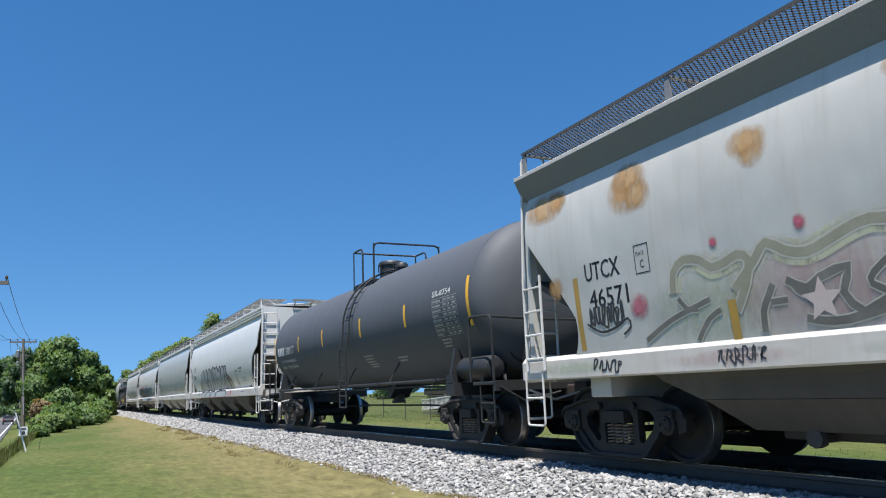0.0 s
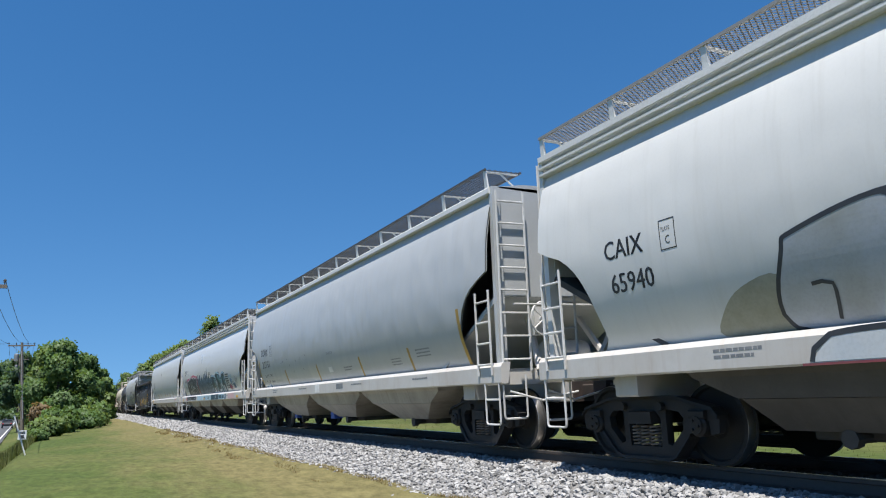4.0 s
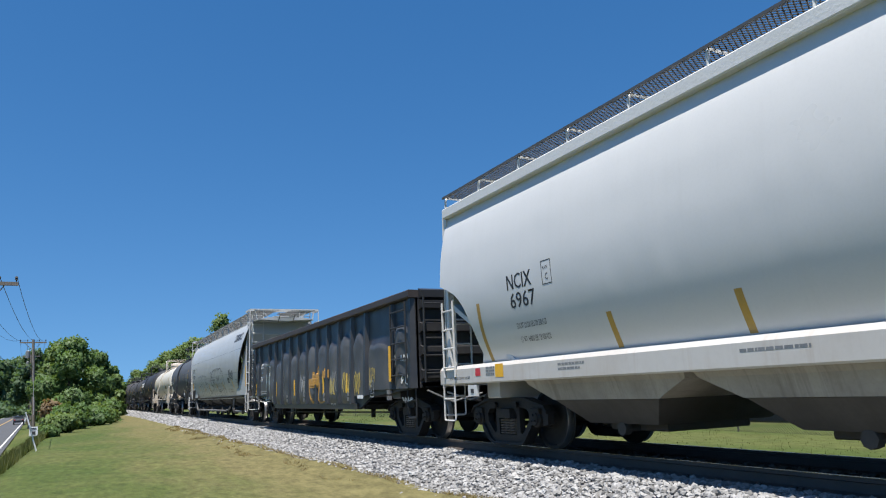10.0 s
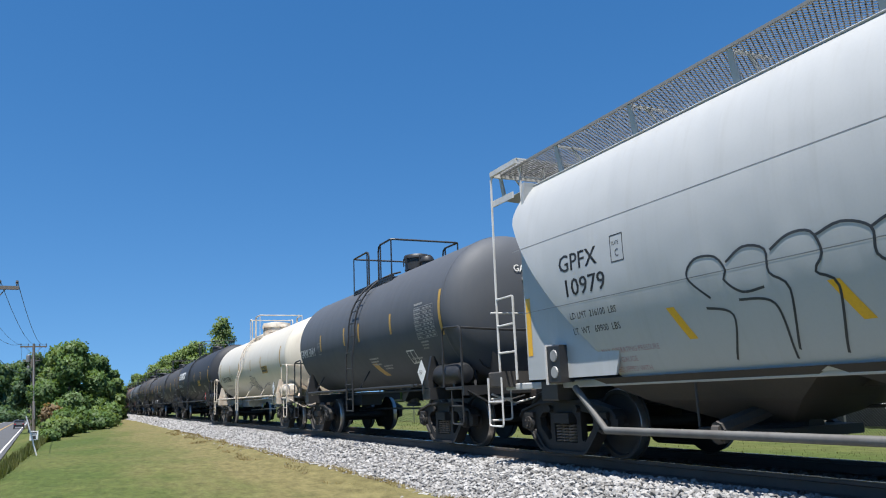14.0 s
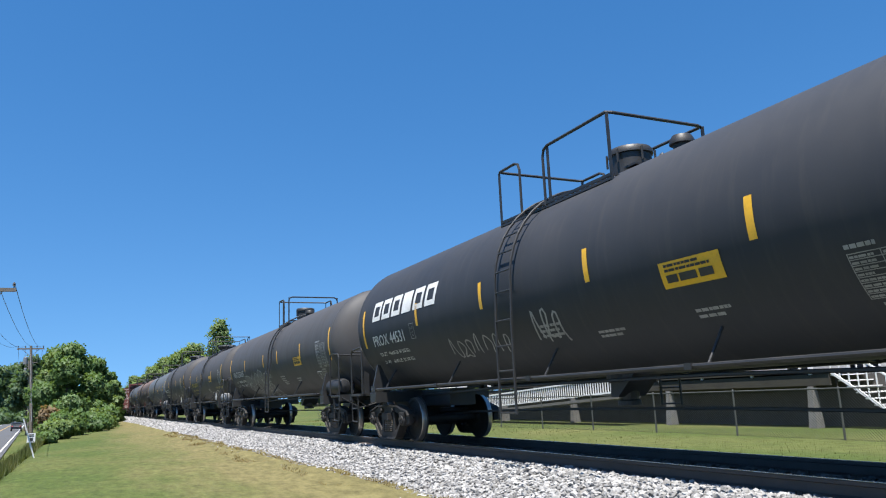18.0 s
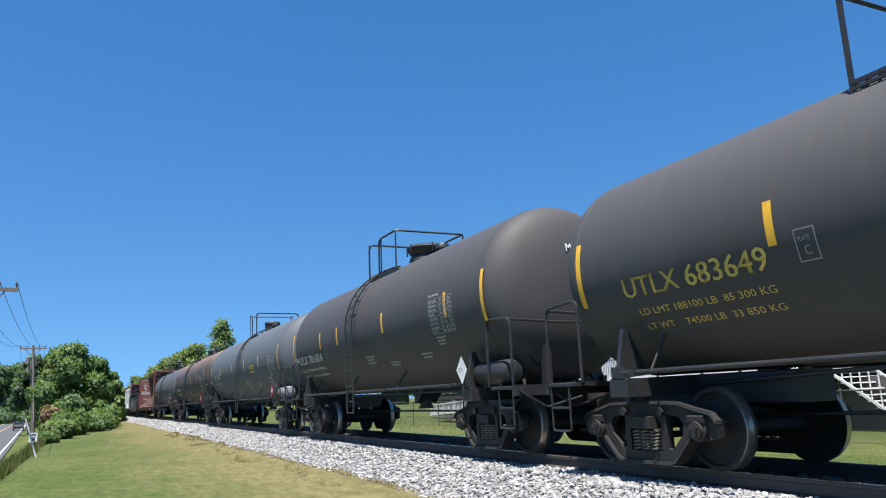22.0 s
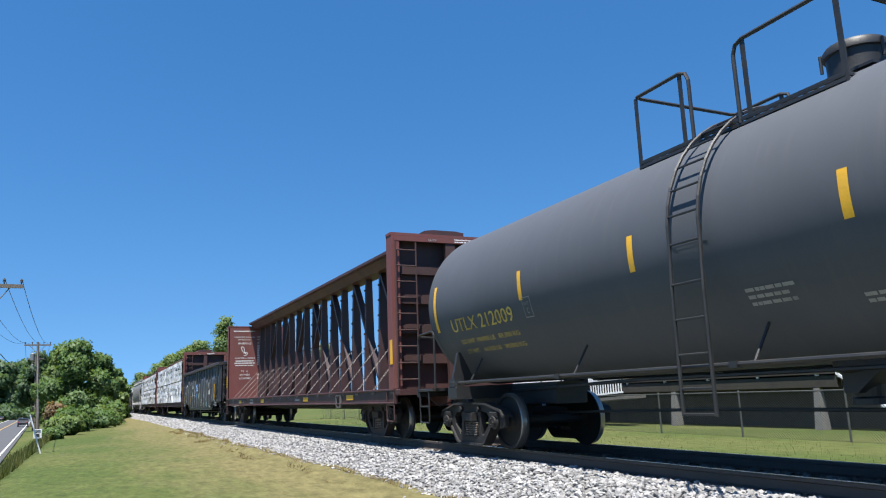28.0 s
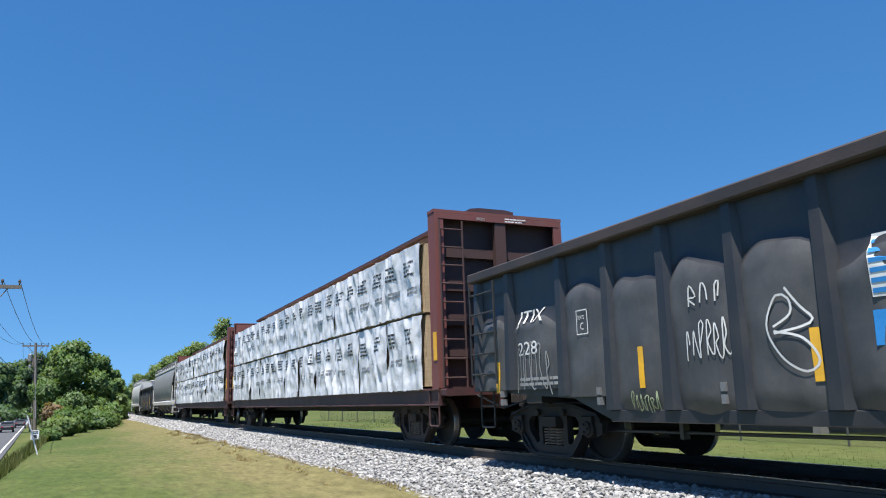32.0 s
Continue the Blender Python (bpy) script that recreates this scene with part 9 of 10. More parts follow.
    for f in ([(1.78, 1.38), (1.8, 1.56), (2.14, 1.58), (2.16, 1.38)], [(2.72, 1.86), (2.98, 1.9), (2.96, 1.7), (2.7, 1.7)], [(3.05, 1.38), (3.1, 1.48), (3.5, 1.5), (3.5, 1.4)], [(3.8, 1.72), (4.06, 1.76), (4.05, 1.6), (3.82, 1.6)], [(4.3, 1.38), (4.34, 1.62), (4.56, 1.64), (4.56, 1.38)], [(2.32, 1.38), (2.34, 1.7), (2.44, 1.7), (2.44, 1.38)]):
        shape(f, on, car, "spray_pale", "", level=11, label="bare patch in a letter", round_off=False)
    strokes([[(4.86, 1.44), (5.0, 1.4), (5.12, 1.6), (5.34, 1.62), (5.4, 1.42)]], 0.05, on, car, "spray_slate", 3)
    tag_scrawl(4, on, car, 0.86, 1.2, 2.18, 0.16, 0.018, "spray_black", 9)
    tag_scrawl(6, on, car, 5.72, 6.46, 1.9, 0.16, 0.03, "spray_sky", 8)
    patch(blob(83, 5.5, 1.38, 0.75, 0.32, 5), on, M["mist_red"], car, "graffiti", "faded red spray")
    patch(blob(84, 5.95, 1.62, 0.5, 0.3, 5), on, M["mist_blue"], car, "graffiti", "faded blue spray")
    spray(tag_strokes(14, 5.8, 1.42, 0.8, 0.2, 4), 0.03, on, M["spray_pink"], car)
    patch(rect(6.5, 6.95, 1.45, 1.68), on, M["spray_sky"], car, "notice", "pale blue edge of a dark panel")
    patch(rect(6.53, 6.92, 1.48, 1.65), lifted(on, 0.004), M["spray_navy"], car, "notice", "dark panel")
    bars([(5.05, 2.03 - 0.09 * k, 0.75 - 0.05 * (k % 3), 0.05) for k in range(7)], on, M["black_ink"], car)
    spray(tag_strokes(13, 7.0, 1.45, 0.5, 0.55, 4), 0.02, on, M["grey_ink"], car)
    for a, b, m in ((-6.7, -3.2, "spray_black"), (-2.8, 1.5, "spray_sky"), (1.55, 2.62, "spray_deep"), (2.7, 3.5, "spray_deep"), (3.55, 4.9, "spray_sky"), (4.95, 5.4, "spray_haze"), (5.8, 7.2, "spray_pink")):
        patch([(a, 1.05), (b, 1.05), (b, 1.27), (a, 1.27)], lifted(on_sill, 0.002), M[m], car, "graffiti", "sprayed colour on the sill")
    strokes([[(-6.72, 1.05), (-6.7, 1.27)], [(-6.5, 1.06), (-6.35, 1.2), (-6.2, 1.08)], [(-6.0, 1.06), (-5.85, 1.26)], [(-5.7, 1.05), (-5.4, 1.2), (-5.3, 1.06)], [(-5.1, 1.06), (-4.95, 1.27)], [(-4.5, 1.04), (-4.45, 1.27)], [(-4.0, 1.04), (-4.02, 1.27)], [(-4.0, 1.17), (-3.75, 1.18)], [(-3.72, 1.05), (-3.52, 1.27)], [(-3.3, 1.1), (-3.24, 1.27)], [(-6.7, 1.055), (-5.0, 1.06), (-3.25, 1.055)]], 0.03, on_sill, car, "spray_chalk", 8)
    for a, b in ((3.6, 4.3), (4.4, 4.85), (-0.6, -0.1), (0.5, 0.95)):
        shape([(a, 1.09), (b, 1.09), (b, 1.22), (a + 0.08, 1.22)], on_sill, car, "spray_deep" if a > 1 else "spray_haze", "", level=6, label="dark field sprayed on the sill", round_off=False)
    spray([[(a, 1.06), (a + 0.25, 1.26)] for a in (-2.0, -1.1, -0.3, 0.5, 1.25, 2.65, 3.8, 4.9)], 0.03, lifted(on_sill, 0.006), M["white_ink"], car)
    for a in (-0.7, 7.6, -8.4):
        patch(rect(a, a + 0.4, 1.08, 1.16), lifted(on_sill, 0.008), M["yellow"], car, "reflector", "yellow reflective strip")
    patch(rect(-7.0, -6.75, 1.06, 1.26), lifted(on_sill, 0.004), M["spray_red"], car, "graffiti", "red spray on the sill")


def art_clean(car, on, on_sill):
    patch(rect(-7.95, -7.78, 1.14, 1.26), lifted(on_sill, 0.003), M["red_ink"], car, "reflector", "red reflector on the sill")
    patch(rect(-7.3, -7.05, 1.1, 1.3), lifted(on_sill, 0.003), M["yellow"], car, "reflector", "yellow panel on the sill")
    bars([(-7.6, 1.14 + 0.05 * k, 0.28, 0.03) for k in range(3)], lifted(on_sill, 0.003), M["grey_ink"], car)
    patch(rect(7.3, 7.46, 1.14, 1.26), lifted(on_sill, 0.003), M["red_ink"], car, "reflector", "red reflector on the sill")
    letters("2 IN TREAD COND SHOES", 0.06, on_sill, M["black_ink"], car, -8.9, 1.1, width=0.75)
    letters("2 IN TREAD COND SHOES", 0.08, on_sill, M["black_ink"], car, 8.0, 1.14, width=0.9)
    for u in (-8.1, 7.6):
        bm = bmesh.new()
        box(bm, -1.53, -1.49, -u - 0.15, -u + 0.15, 0.82, 1.0)
        part("jacking_plate", bm, M["clean_white"], car, "white plate with a dark hole")
        bm = bmesh.new()
        box(bm, -1.536, -1.53, -u - 0.05, -u + 0.05, 0.87, 0.94)
        part("jacking_hole", bm, M["black_ink"], car)


def art_round(car, on, on_sill):
    block_mark(car, on, 5.9, 7.7, 3.33, 0.3, 4, "black_ink", (True, False, False, True), 0.3)
    patch(rect(-8.2, 8.2, 2.96, 2.97), on, M["grey_ink"], car, "seam_line", "dark seam along the side")
    patch(rect(-8.0, 8.0, 2.02, 2.03), on, M["grey_ink"], car, "seam_line", "dark seam along the side")
    fat = [[(-0.5, 1.93), (-0.46, 2.13), (-0.29, 2.27), (-0.07, 2.27), (0.11, 2.13), (0.24, 1.9), (0.27, 1.78), (0.14, 1.65), (-0.06, 1.67)], [(0.1, 2.17), (0.23, 2.29), (0.4, 2.33), (0.54, 2.26), (0.59, 2.16)], [(0.47, 2.22), (0.63, 2.36), (0.82, 2.37), (0.96, 2.23), (0.97, 2.12)],
           [(0.96, 2.23), (1.12, 2.36), (1.29, 2.39), (1.45, 2.29), (1.48, 2.15)], [(1.46, 2.18), (1.59, 2.36), (1.76, 2.39), (1.9, 2.28), (1.93, 2.13)], [(1.91, 2.21), (2.02, 2.35), (2.23, 2.39), (2.4, 2.3), (2.44, 2.14)], [(2.4, 2.24), (2.55, 2.36), (2.76, 2.37), (2.94, 2.24), (2.92, 2.06)], [(2.92, 2.16), (3.1, 2.24), (3.3, 2.16), (3.34, 1.98), (3.5, 1.9)]]
    legs = [[(-0.5, 1.95), (-0.29, 1.73), (0.01, 1.61)], [(-0.45, 1.69), (-0.1, 1.56), (-0.06, 1.07)], [(-0.2, 1.62), (0.15, 1.56), (0.28, 1.26)], [(0.66, 2.12), (0.7, 2.0), (0.63, 1.85), (0.71, 1.67)], [(0.31, 1.81), (0.5, 1.69), (0.66, 1.4), (0.48, 1.08)], [(0.82, 1.57), (0.96, 1.37), (0.98, 1.05)], [(1.1, 2.1), (1.02, 1.9), (1.11, 1.67), (1.4, 1.43), (1.57, 1.07)],
            [(1.68, 2.01), (1.62, 1.85), (1.71, 1.69), (1.94, 1.42), (1.99, 1.1)], [(2.2, 2.02), (2.06, 1.86), (2.1, 1.72), (2.3, 1.6), (2.5, 1.1)], [(2.62, 2.0), (2.54, 1.8), (2.8, 1.5), (2.9, 1.1)], [(3.1, 1.95), (3.0, 1.7), (3.3, 1.4), (3.25, 1.12)], [(1.27, 2.01), (1.36, 1.7), (1.46, 1.42)], [(0.64, 1.66), (0.94, 1.64)], [(0.69, 1.59), (0.96, 1.58)], [(1.24, 1.68), (1.51, 1.67)], [(3.3, 1.9), (3.5, 1.7), (3.45, 1.3)], [(-0.22, 2.05), (-0.15, 2.14), (-0.2, 1.98), (-0.1, 2.1), (-0.06, 1.98)]]
    strokes(fat + legs, 0.036, on, car, "spray_black", 1, "black outline graffiti")
    small = [[(-4.45, 1.78), (-4.71, 2.03), (-4.57, 2.2), (-4.29, 2.18), (-4.18, 2.02), (-4.23, 1.94), (-4.04, 1.79), (-3.77, 1.8)], [(-4.16, 2.1), (-3.92, 2.21), (-3.68, 2.14), (-3.68, 1.92), (-3.5, 1.74), (-3.61, 1.2)], [(-3.62, 2.12), (-3.4, 2.22), (-3.17, 2.2), (-3.1, 2.0), (-3.2, 1.85), (-3.02, 1.7), (-3.15, 1.14)], [(-3.12, 2.16), (-2.87, 2.22), (-2.62, 2.12), (-2.62, 1.9), (-2.48, 1.7), (-2.63, 1.05)],
             [(-2.62, 2.12), (-2.42, 2.19), (-2.25, 2.14), (-2.2, 1.95), (-2.3, 1.86), (-2.1, 1.76)], [(-2.3, 2.1), (-2.05, 2.14), (-1.85, 1.92)], [(-2.2, 1.86), (-2.11, 1.73), (-1.8, 1.8), (-1.5, 1.74), (-1.25, 1.5), (-1.33, 1.07)], [(-2.05, 1.6), (-1.77, 1.5), (-1.9, 1.1)], [(-4.54, 1.69), (-4.22, 1.58), (-4.37, 1.15)], [(-4.1, 1.72), (-3.7, 1.63), (-3.67, 1.12)], [(-1.6, 1.46), (-1.4, 1.52), (-1.3, 1.38)]]
    strokes(small, 0.026, on, car, "spray_black", 1, "black outline graffiti")
    letters("DO NOT HUMP", 0.13, on, M["stencil_pink"], car, -1.25, 1.84, width=0.95)
    bars([(-1.2, 1.36 - 0.055 * k, 1.05 - 0.25 * k, 0.035) for k in range(3)] + [(1.45, 1.92, 0.8, 0.05), (1.5, 1.84, 0.5, 0.05), (1.45, 1.36, 0.7, 0.05), (1.42, 1.28, 0.7, 0.05), (-0.25, 1.86, 1.2, 0.06), (5.4, 1.98, 0.6, 0.05), (5.4, 1.9, 0.45, 0.05)], on, M["grey_ink"], car)
    spray(tag_strokes(33, 4.8, 1.78, 1.15, 0.42, 6), 0.05, on, M["spray_black"], car, "graffiti", "bold black graffiti tag")
    patch(rect(4.45, 4.95, 1.6, 1.9), on, M["light_metal"], car, "notice", "pale frame of a notice")
    patch(rect(4.5, 4.7, 1.64, 1.87), lifted(on, 0.004), M["black_ink"], car, "notice", "dark field of a notice")
    patch(rect(4.73, 4.9, 1.64, 1.87), lifted(on, 0.004), M["black_ink"], car, "notice", "dark field of a notice")
    letters("OUTLET MUST BE IN UPWARD", 0.08, on, M["black_ink"], car, 4.15, 1.33, width=1.0)
    letters("POSITION BEFORE RAPPING CAR", 0.08, on, M["black_ink"], car, 4.15, 1.23, width=1.15)
    for u in (-4.9, -2.9, -1.16, 1.2, 3.1, 5.6):
        patch([(u, 1.4), (u + 0.12, 1.4), (u - 0.1, 1.76), (u - 0.22, 1.76)], on, M["yellow"], car, "reflector", "slanted yellow reflective strip")
    bm = bmesh.new()
    for s in (-1,):
        tube(bm, [(s * 1.2, -3.6, 0.62), (s * 1.2, -3.2, 0.47), (s * 1.3, -2.9, 0.405), (s * 1.3, 6.6, 0.405), (s * 1.3, 7.2, 0.95)], 0.046, 10)
        tube(bm, [(s * 1.2, -4.6, 0.95), (s * 1.2, -4.4, 0.5), (s * 1.2, -4.9, 0.40), (s * 1.2, -6.6, 0.40)], 0.052, 10)
    part("discharge_pipe", bm, M["pipe_grey"], car, "long grey discharge pipe", smooth=True)
    for y in (-4.8, -1.6, 1.6, 4.8):
        bm = bmesh.new()
        tube(bm, [(-1.25, y, 0.45), (-0.6, y, 0.6), (-0.1, y, 0.75)], 0.09, 8)
        lathe(bm, [(0.11, y - 0.05), (0.11, y + 0.05)], "y", 10, (-1.2, 0, 0.42))
        tube(bm, [(-1.2, y + 0.3, 0.48), (-1.2, y + 0.3, 0.95)], 0.015)
        part("pipe_branch", bm, M["bay_dark"], car)
    bm = bmesh.new()
    bbox(bm, -1.52, -1.3, 7.2, 7.5, 1.02, 1.52, 0.015)
    gauge_box = part("equipment_box", bm, M["black_metal"], car, "black box with pale dials")
    for z in (1.38, 1.16):
        bm = bmesh.new()
        lathe(bm, [(0.02, -1.535), (0.075, -1.535), (0.085, -1.515)], "x", 14, (0, 7.33, z))
        part("dial", bm, M["dim_ink"], gauge_box, "pale round dial")
    bm = bmesh.new()
    box(bm, -1.54, -1.28, 7.5, 7.53, 1.0, 1.54)
    part("box_frame", bm, M["light_metal"], gauge_box, "pale side frame")
    for k, (words, size) in enumerate((("MAX OPERATING PRESSURE", 1.05), ("14.7 PSI GAUGE", 0.62), ("CAR EQUIPPED WITH", 0.8))):
        letters(words, 0.09, on, M["stencil_pink"], car, -6.45, 1.34 - 0.115 * k, width=size)


def tags_gondola(car, on):
    for seed, u, v, w, h, m, lw in ((23, 2.3, 0.95, 0.6, 0.6, "dim_ink", 0.025), (24, 3.3, 0.95, 0.5, 0.5, "yellow_ink", 0.025),
                                    (25, 4.1, 0.95, 0.5, 0.5, "yellow_ink", 0.025), (26, 2.22, 0.95, 0.4, 0.4, "yellow_ink", 0.035), (27, -0.5, 0.95, 0.45, 0.5, "dim_ink", 0.025), (28, 5.1, 1.1, 0.5, 0.5, "yellow_ink", 0.02), (30, -0.7, 0.95, 0.5, 0.66, "dim_ink", 0.025)):
        spray(tag_strokes(seed, u, v, w, h, 4), lw, on, M[m], car, "graffiti", "sprayed tag")
    for f in ([(0.24, 1.38), (0.56, 1.4), (0.6, 1.58), (0.86, 1.56), (0.9, 1.74), (1.22, 1.72), (1.2, 1.2), (1.08, 1.14), (0.9, 1.1), (0.85, 0.72), (0.52, 0.72), (0.32, 0.94)], [(1.23, 1.58), (1.66, 1.56), (1.7, 1.63), (2.1, 1.58), (2.1, 1.34), (1.82, 1.36), (1.78, 0.8), (1.4, 0.72), (1.1, 0.8), (1.2, 1.1)]):
        shape(f, on, car, "spray_orange", "", level=2, label="dull orange sprayed letter", round_off=False)
    for f in ([(0.6, 1.2), (0.75, 1.3), (0.8, 1.05)], [(1.4, 1.2), (1.52, 1.25), (1.55, 0.95), (1.42, 0.9)], [(1.3, 1.45), (1.5, 1.5), (1.5, 1.38)], [(0.55, 0.95), (0.7, 1.0), (0.66, 0.8)]):
        shape(f, on, car, "gondola_black", "", level=4, label="dark gap in a letter", round_off=False)
    tag_scrawl(3, on, car, 6.4, 6.8, 1.42, 0.3, 0.03, "white_ink", 11)
    tag_scrawl(4, on, car, 7.05, 7.48, 1.5, 0.2, 0.025, "white_ink", 12)
    tag_scrawl(3, on, car, 7.05, 7.5, 1.06, 0.22, 0.03, "white_ink", 13)
    tag_scrawl(4, on, car, 7.08, 7.45, 0.74, 0.1, 0.02, "white_ink", 14)
    letters("RELEASE ROD", 0.09, on, M["white_ink"], car, 2.18, 0.66, width=0.4)
    patch(blob(7, -6.3, 0.6, 2.2, 1.6, 5), lifted(on, -0.001), M["spray_mist"], car, "graffiti", "pale washed-out spray")
    patch(blob(8, -6.3, 1.0, 1.0, 0.85, 5), lifted(on, -0.001), M["spray_mist"], car, "graffiti", "pale washed-out spray")
    spray([[(-3.0, 1.3), (-2.75, 1.75), (-2.7, 1.3), (-2.9, 1.2), (-2.6, 1.05), (-2.75, 0.95)]], 0.02, on, M["dim_ink"], car)
    plate_box(car, on, 5.2, 0.85, M["white_ink"], 0.34)
    patch(rect(4.4, 4.7, 0.82, 0.9), on, M["white_ink"], car, "notice", "small pale notice")


def tags_gondola_white(car, on):
    for seed, u, v, w, h, m, lw, n in ((42, -6.4, 0.95, 0.95, 0.75, "dim_ink", 0.02, 5), (51, 5.2, 1.1, 0.45, 0.35, "dim_ink", 0.02, 4), (52, 6.3, 1.1, 0.5, 0.5, "dim_ink", 0.025, 3)):
        spray(tag_strokes(seed, u, v, w, h, n), lw, on, M[m], car, "graffiti", "sprayed tag")
    strokes([[(-1.62, 1.8), (-1.5, 1.62), (-1.4, 1.5), (-1.5, 1.44), (-1.78, 1.4)], [(-1.78, 1.46), (-1.6, 1.56), (-1.6, 1.7), (-1.72, 1.74), (-1.84, 1.55), (-1.84, 1.38), (-1.7, 1.16), (-1.5, 1.05), (-1.38, 1.14), (-1.5, 1.34), (-1.78, 1.42)]], 0.022, on, car, "white_ink", 1, "white looping spray line")
    tag_scrawl(3, on, car, -2.85, -2.35, 1.72, 0.3, 0.018, "white_ink", 3)
    tag_scrawl(7, on, car, -2.92, -2.25, 1.2, 0.42, 0.015, "white_ink", 4)
    tag_scrawl(6, on, car, -3.85, -3.4, 0.68, 0.24, 0.013, "spray_lime", 5)
    tag_scrawl(5, on, car, 0.0, 0.66, 1.18, 0.32, 0.021, "spray_lime", 6)
    tag_scrawl(2, on, car, 1.05, 1.5, 0.98, 0.26, 0.026, "spray_lime", 7)
    tag_scrawl(2, on, car, 1.06, 1.45, 0.66, 0.28, 0.026, "spray_lime", 8)
    tag_scrawl(3, on, car, 2.04, 2.5, 1.5, 0.26, 0.019, "spray_frost", 9)
    tag_scrawl(6, on, car, 2.02, 2.64, 1.22, 0.26, 0.018, "spray_frost", 10)
    tag_scrawl(3, on, car, 2.1, 2.62, 0.7, 0.32, 0.026, "spray_lime", 11)
    tag_scrawl(3, on, car, 3.04, 3.3, 1.06, 0.18, 0.022, "spray_teal2", 12)
    tag_scrawl(4, on, car, 3.1, 3.6, 0.68, 0.32, 0.030, "spray_teal2", 13)
    tag_scrawl(3, on, car, 4.1, 4.42, 1.7, 0.3, 0.019, "white_ink", 14)
    tag_scrawl(6, on, car, 4.06, 4.5, 1.3, 0.36, 0.017, "white_ink", 15)
    strokes([[(4.3, 2.16), (4.08, 1.9), (4.04, 1.5), (4.14, 1.16), (4.32, 1.1), (4.48, 1.3), (4.5, 1.8), (4.3, 2.16)]], 0.03, on, car, "spray_smoke", 1)
    patch(rect(-0.82, -0.34, 1.22, 1.5), on, M["sticker_blue"], car, "sticker", "blue sticker")
    patch(rect(-0.8, -0.38, 1.6, 2.12), on, M["white_ink"], car, "sticker", "white striped sticker")
    for k in range(6):
        patch(rect(-0.79, -0.39, 1.63 + 0.082 * k, 1.67 + 0.082 * k), lifted(on, 0.004), M["sticker_blue"], car, "sticker_stripe")
    plate_box(car, on, 6.0, 0.85, M["white_ink"], 0.34)
    patch(rect(4.25, 4.55, 0.72, 0.8), on, M["white_ink"], car, "notice", "small pale notice")


def smoke_word(word, u0, u1, v0, v1):
    """Fat grey letters with thin pale edges."""
    def f(car, on):
        wild(word, on, car, u0, u1, v0, v1, 0.3, "spray_smoke", "dim_ink", 0.07, 0.08, None, (0.0, 0.1, 0.05, 0.1, 0.0))
        tag_scrawl(3, on, car, u1 + 0.05, u1 + 0.5, v1 - 0.12, 0.2, 0.025, "dim_ink", 6)
    return f


def tag_tank(seed, u, v, w, h, n, mat, lw):
    return lambda car, on: spray(tag_strokes(seed, u, v, w, h, n), lw, on, M[mat], car, "graffiti", "sprayed tag")


def seam_tank(y):
    def f(car, on):
        spray([[(y, 1.6), (y, 0.8), (y, 0.0), (y, -0.8)]], 0.05, on, M["rust_line"], car, "rust_line", "rusty weld line")
    return f


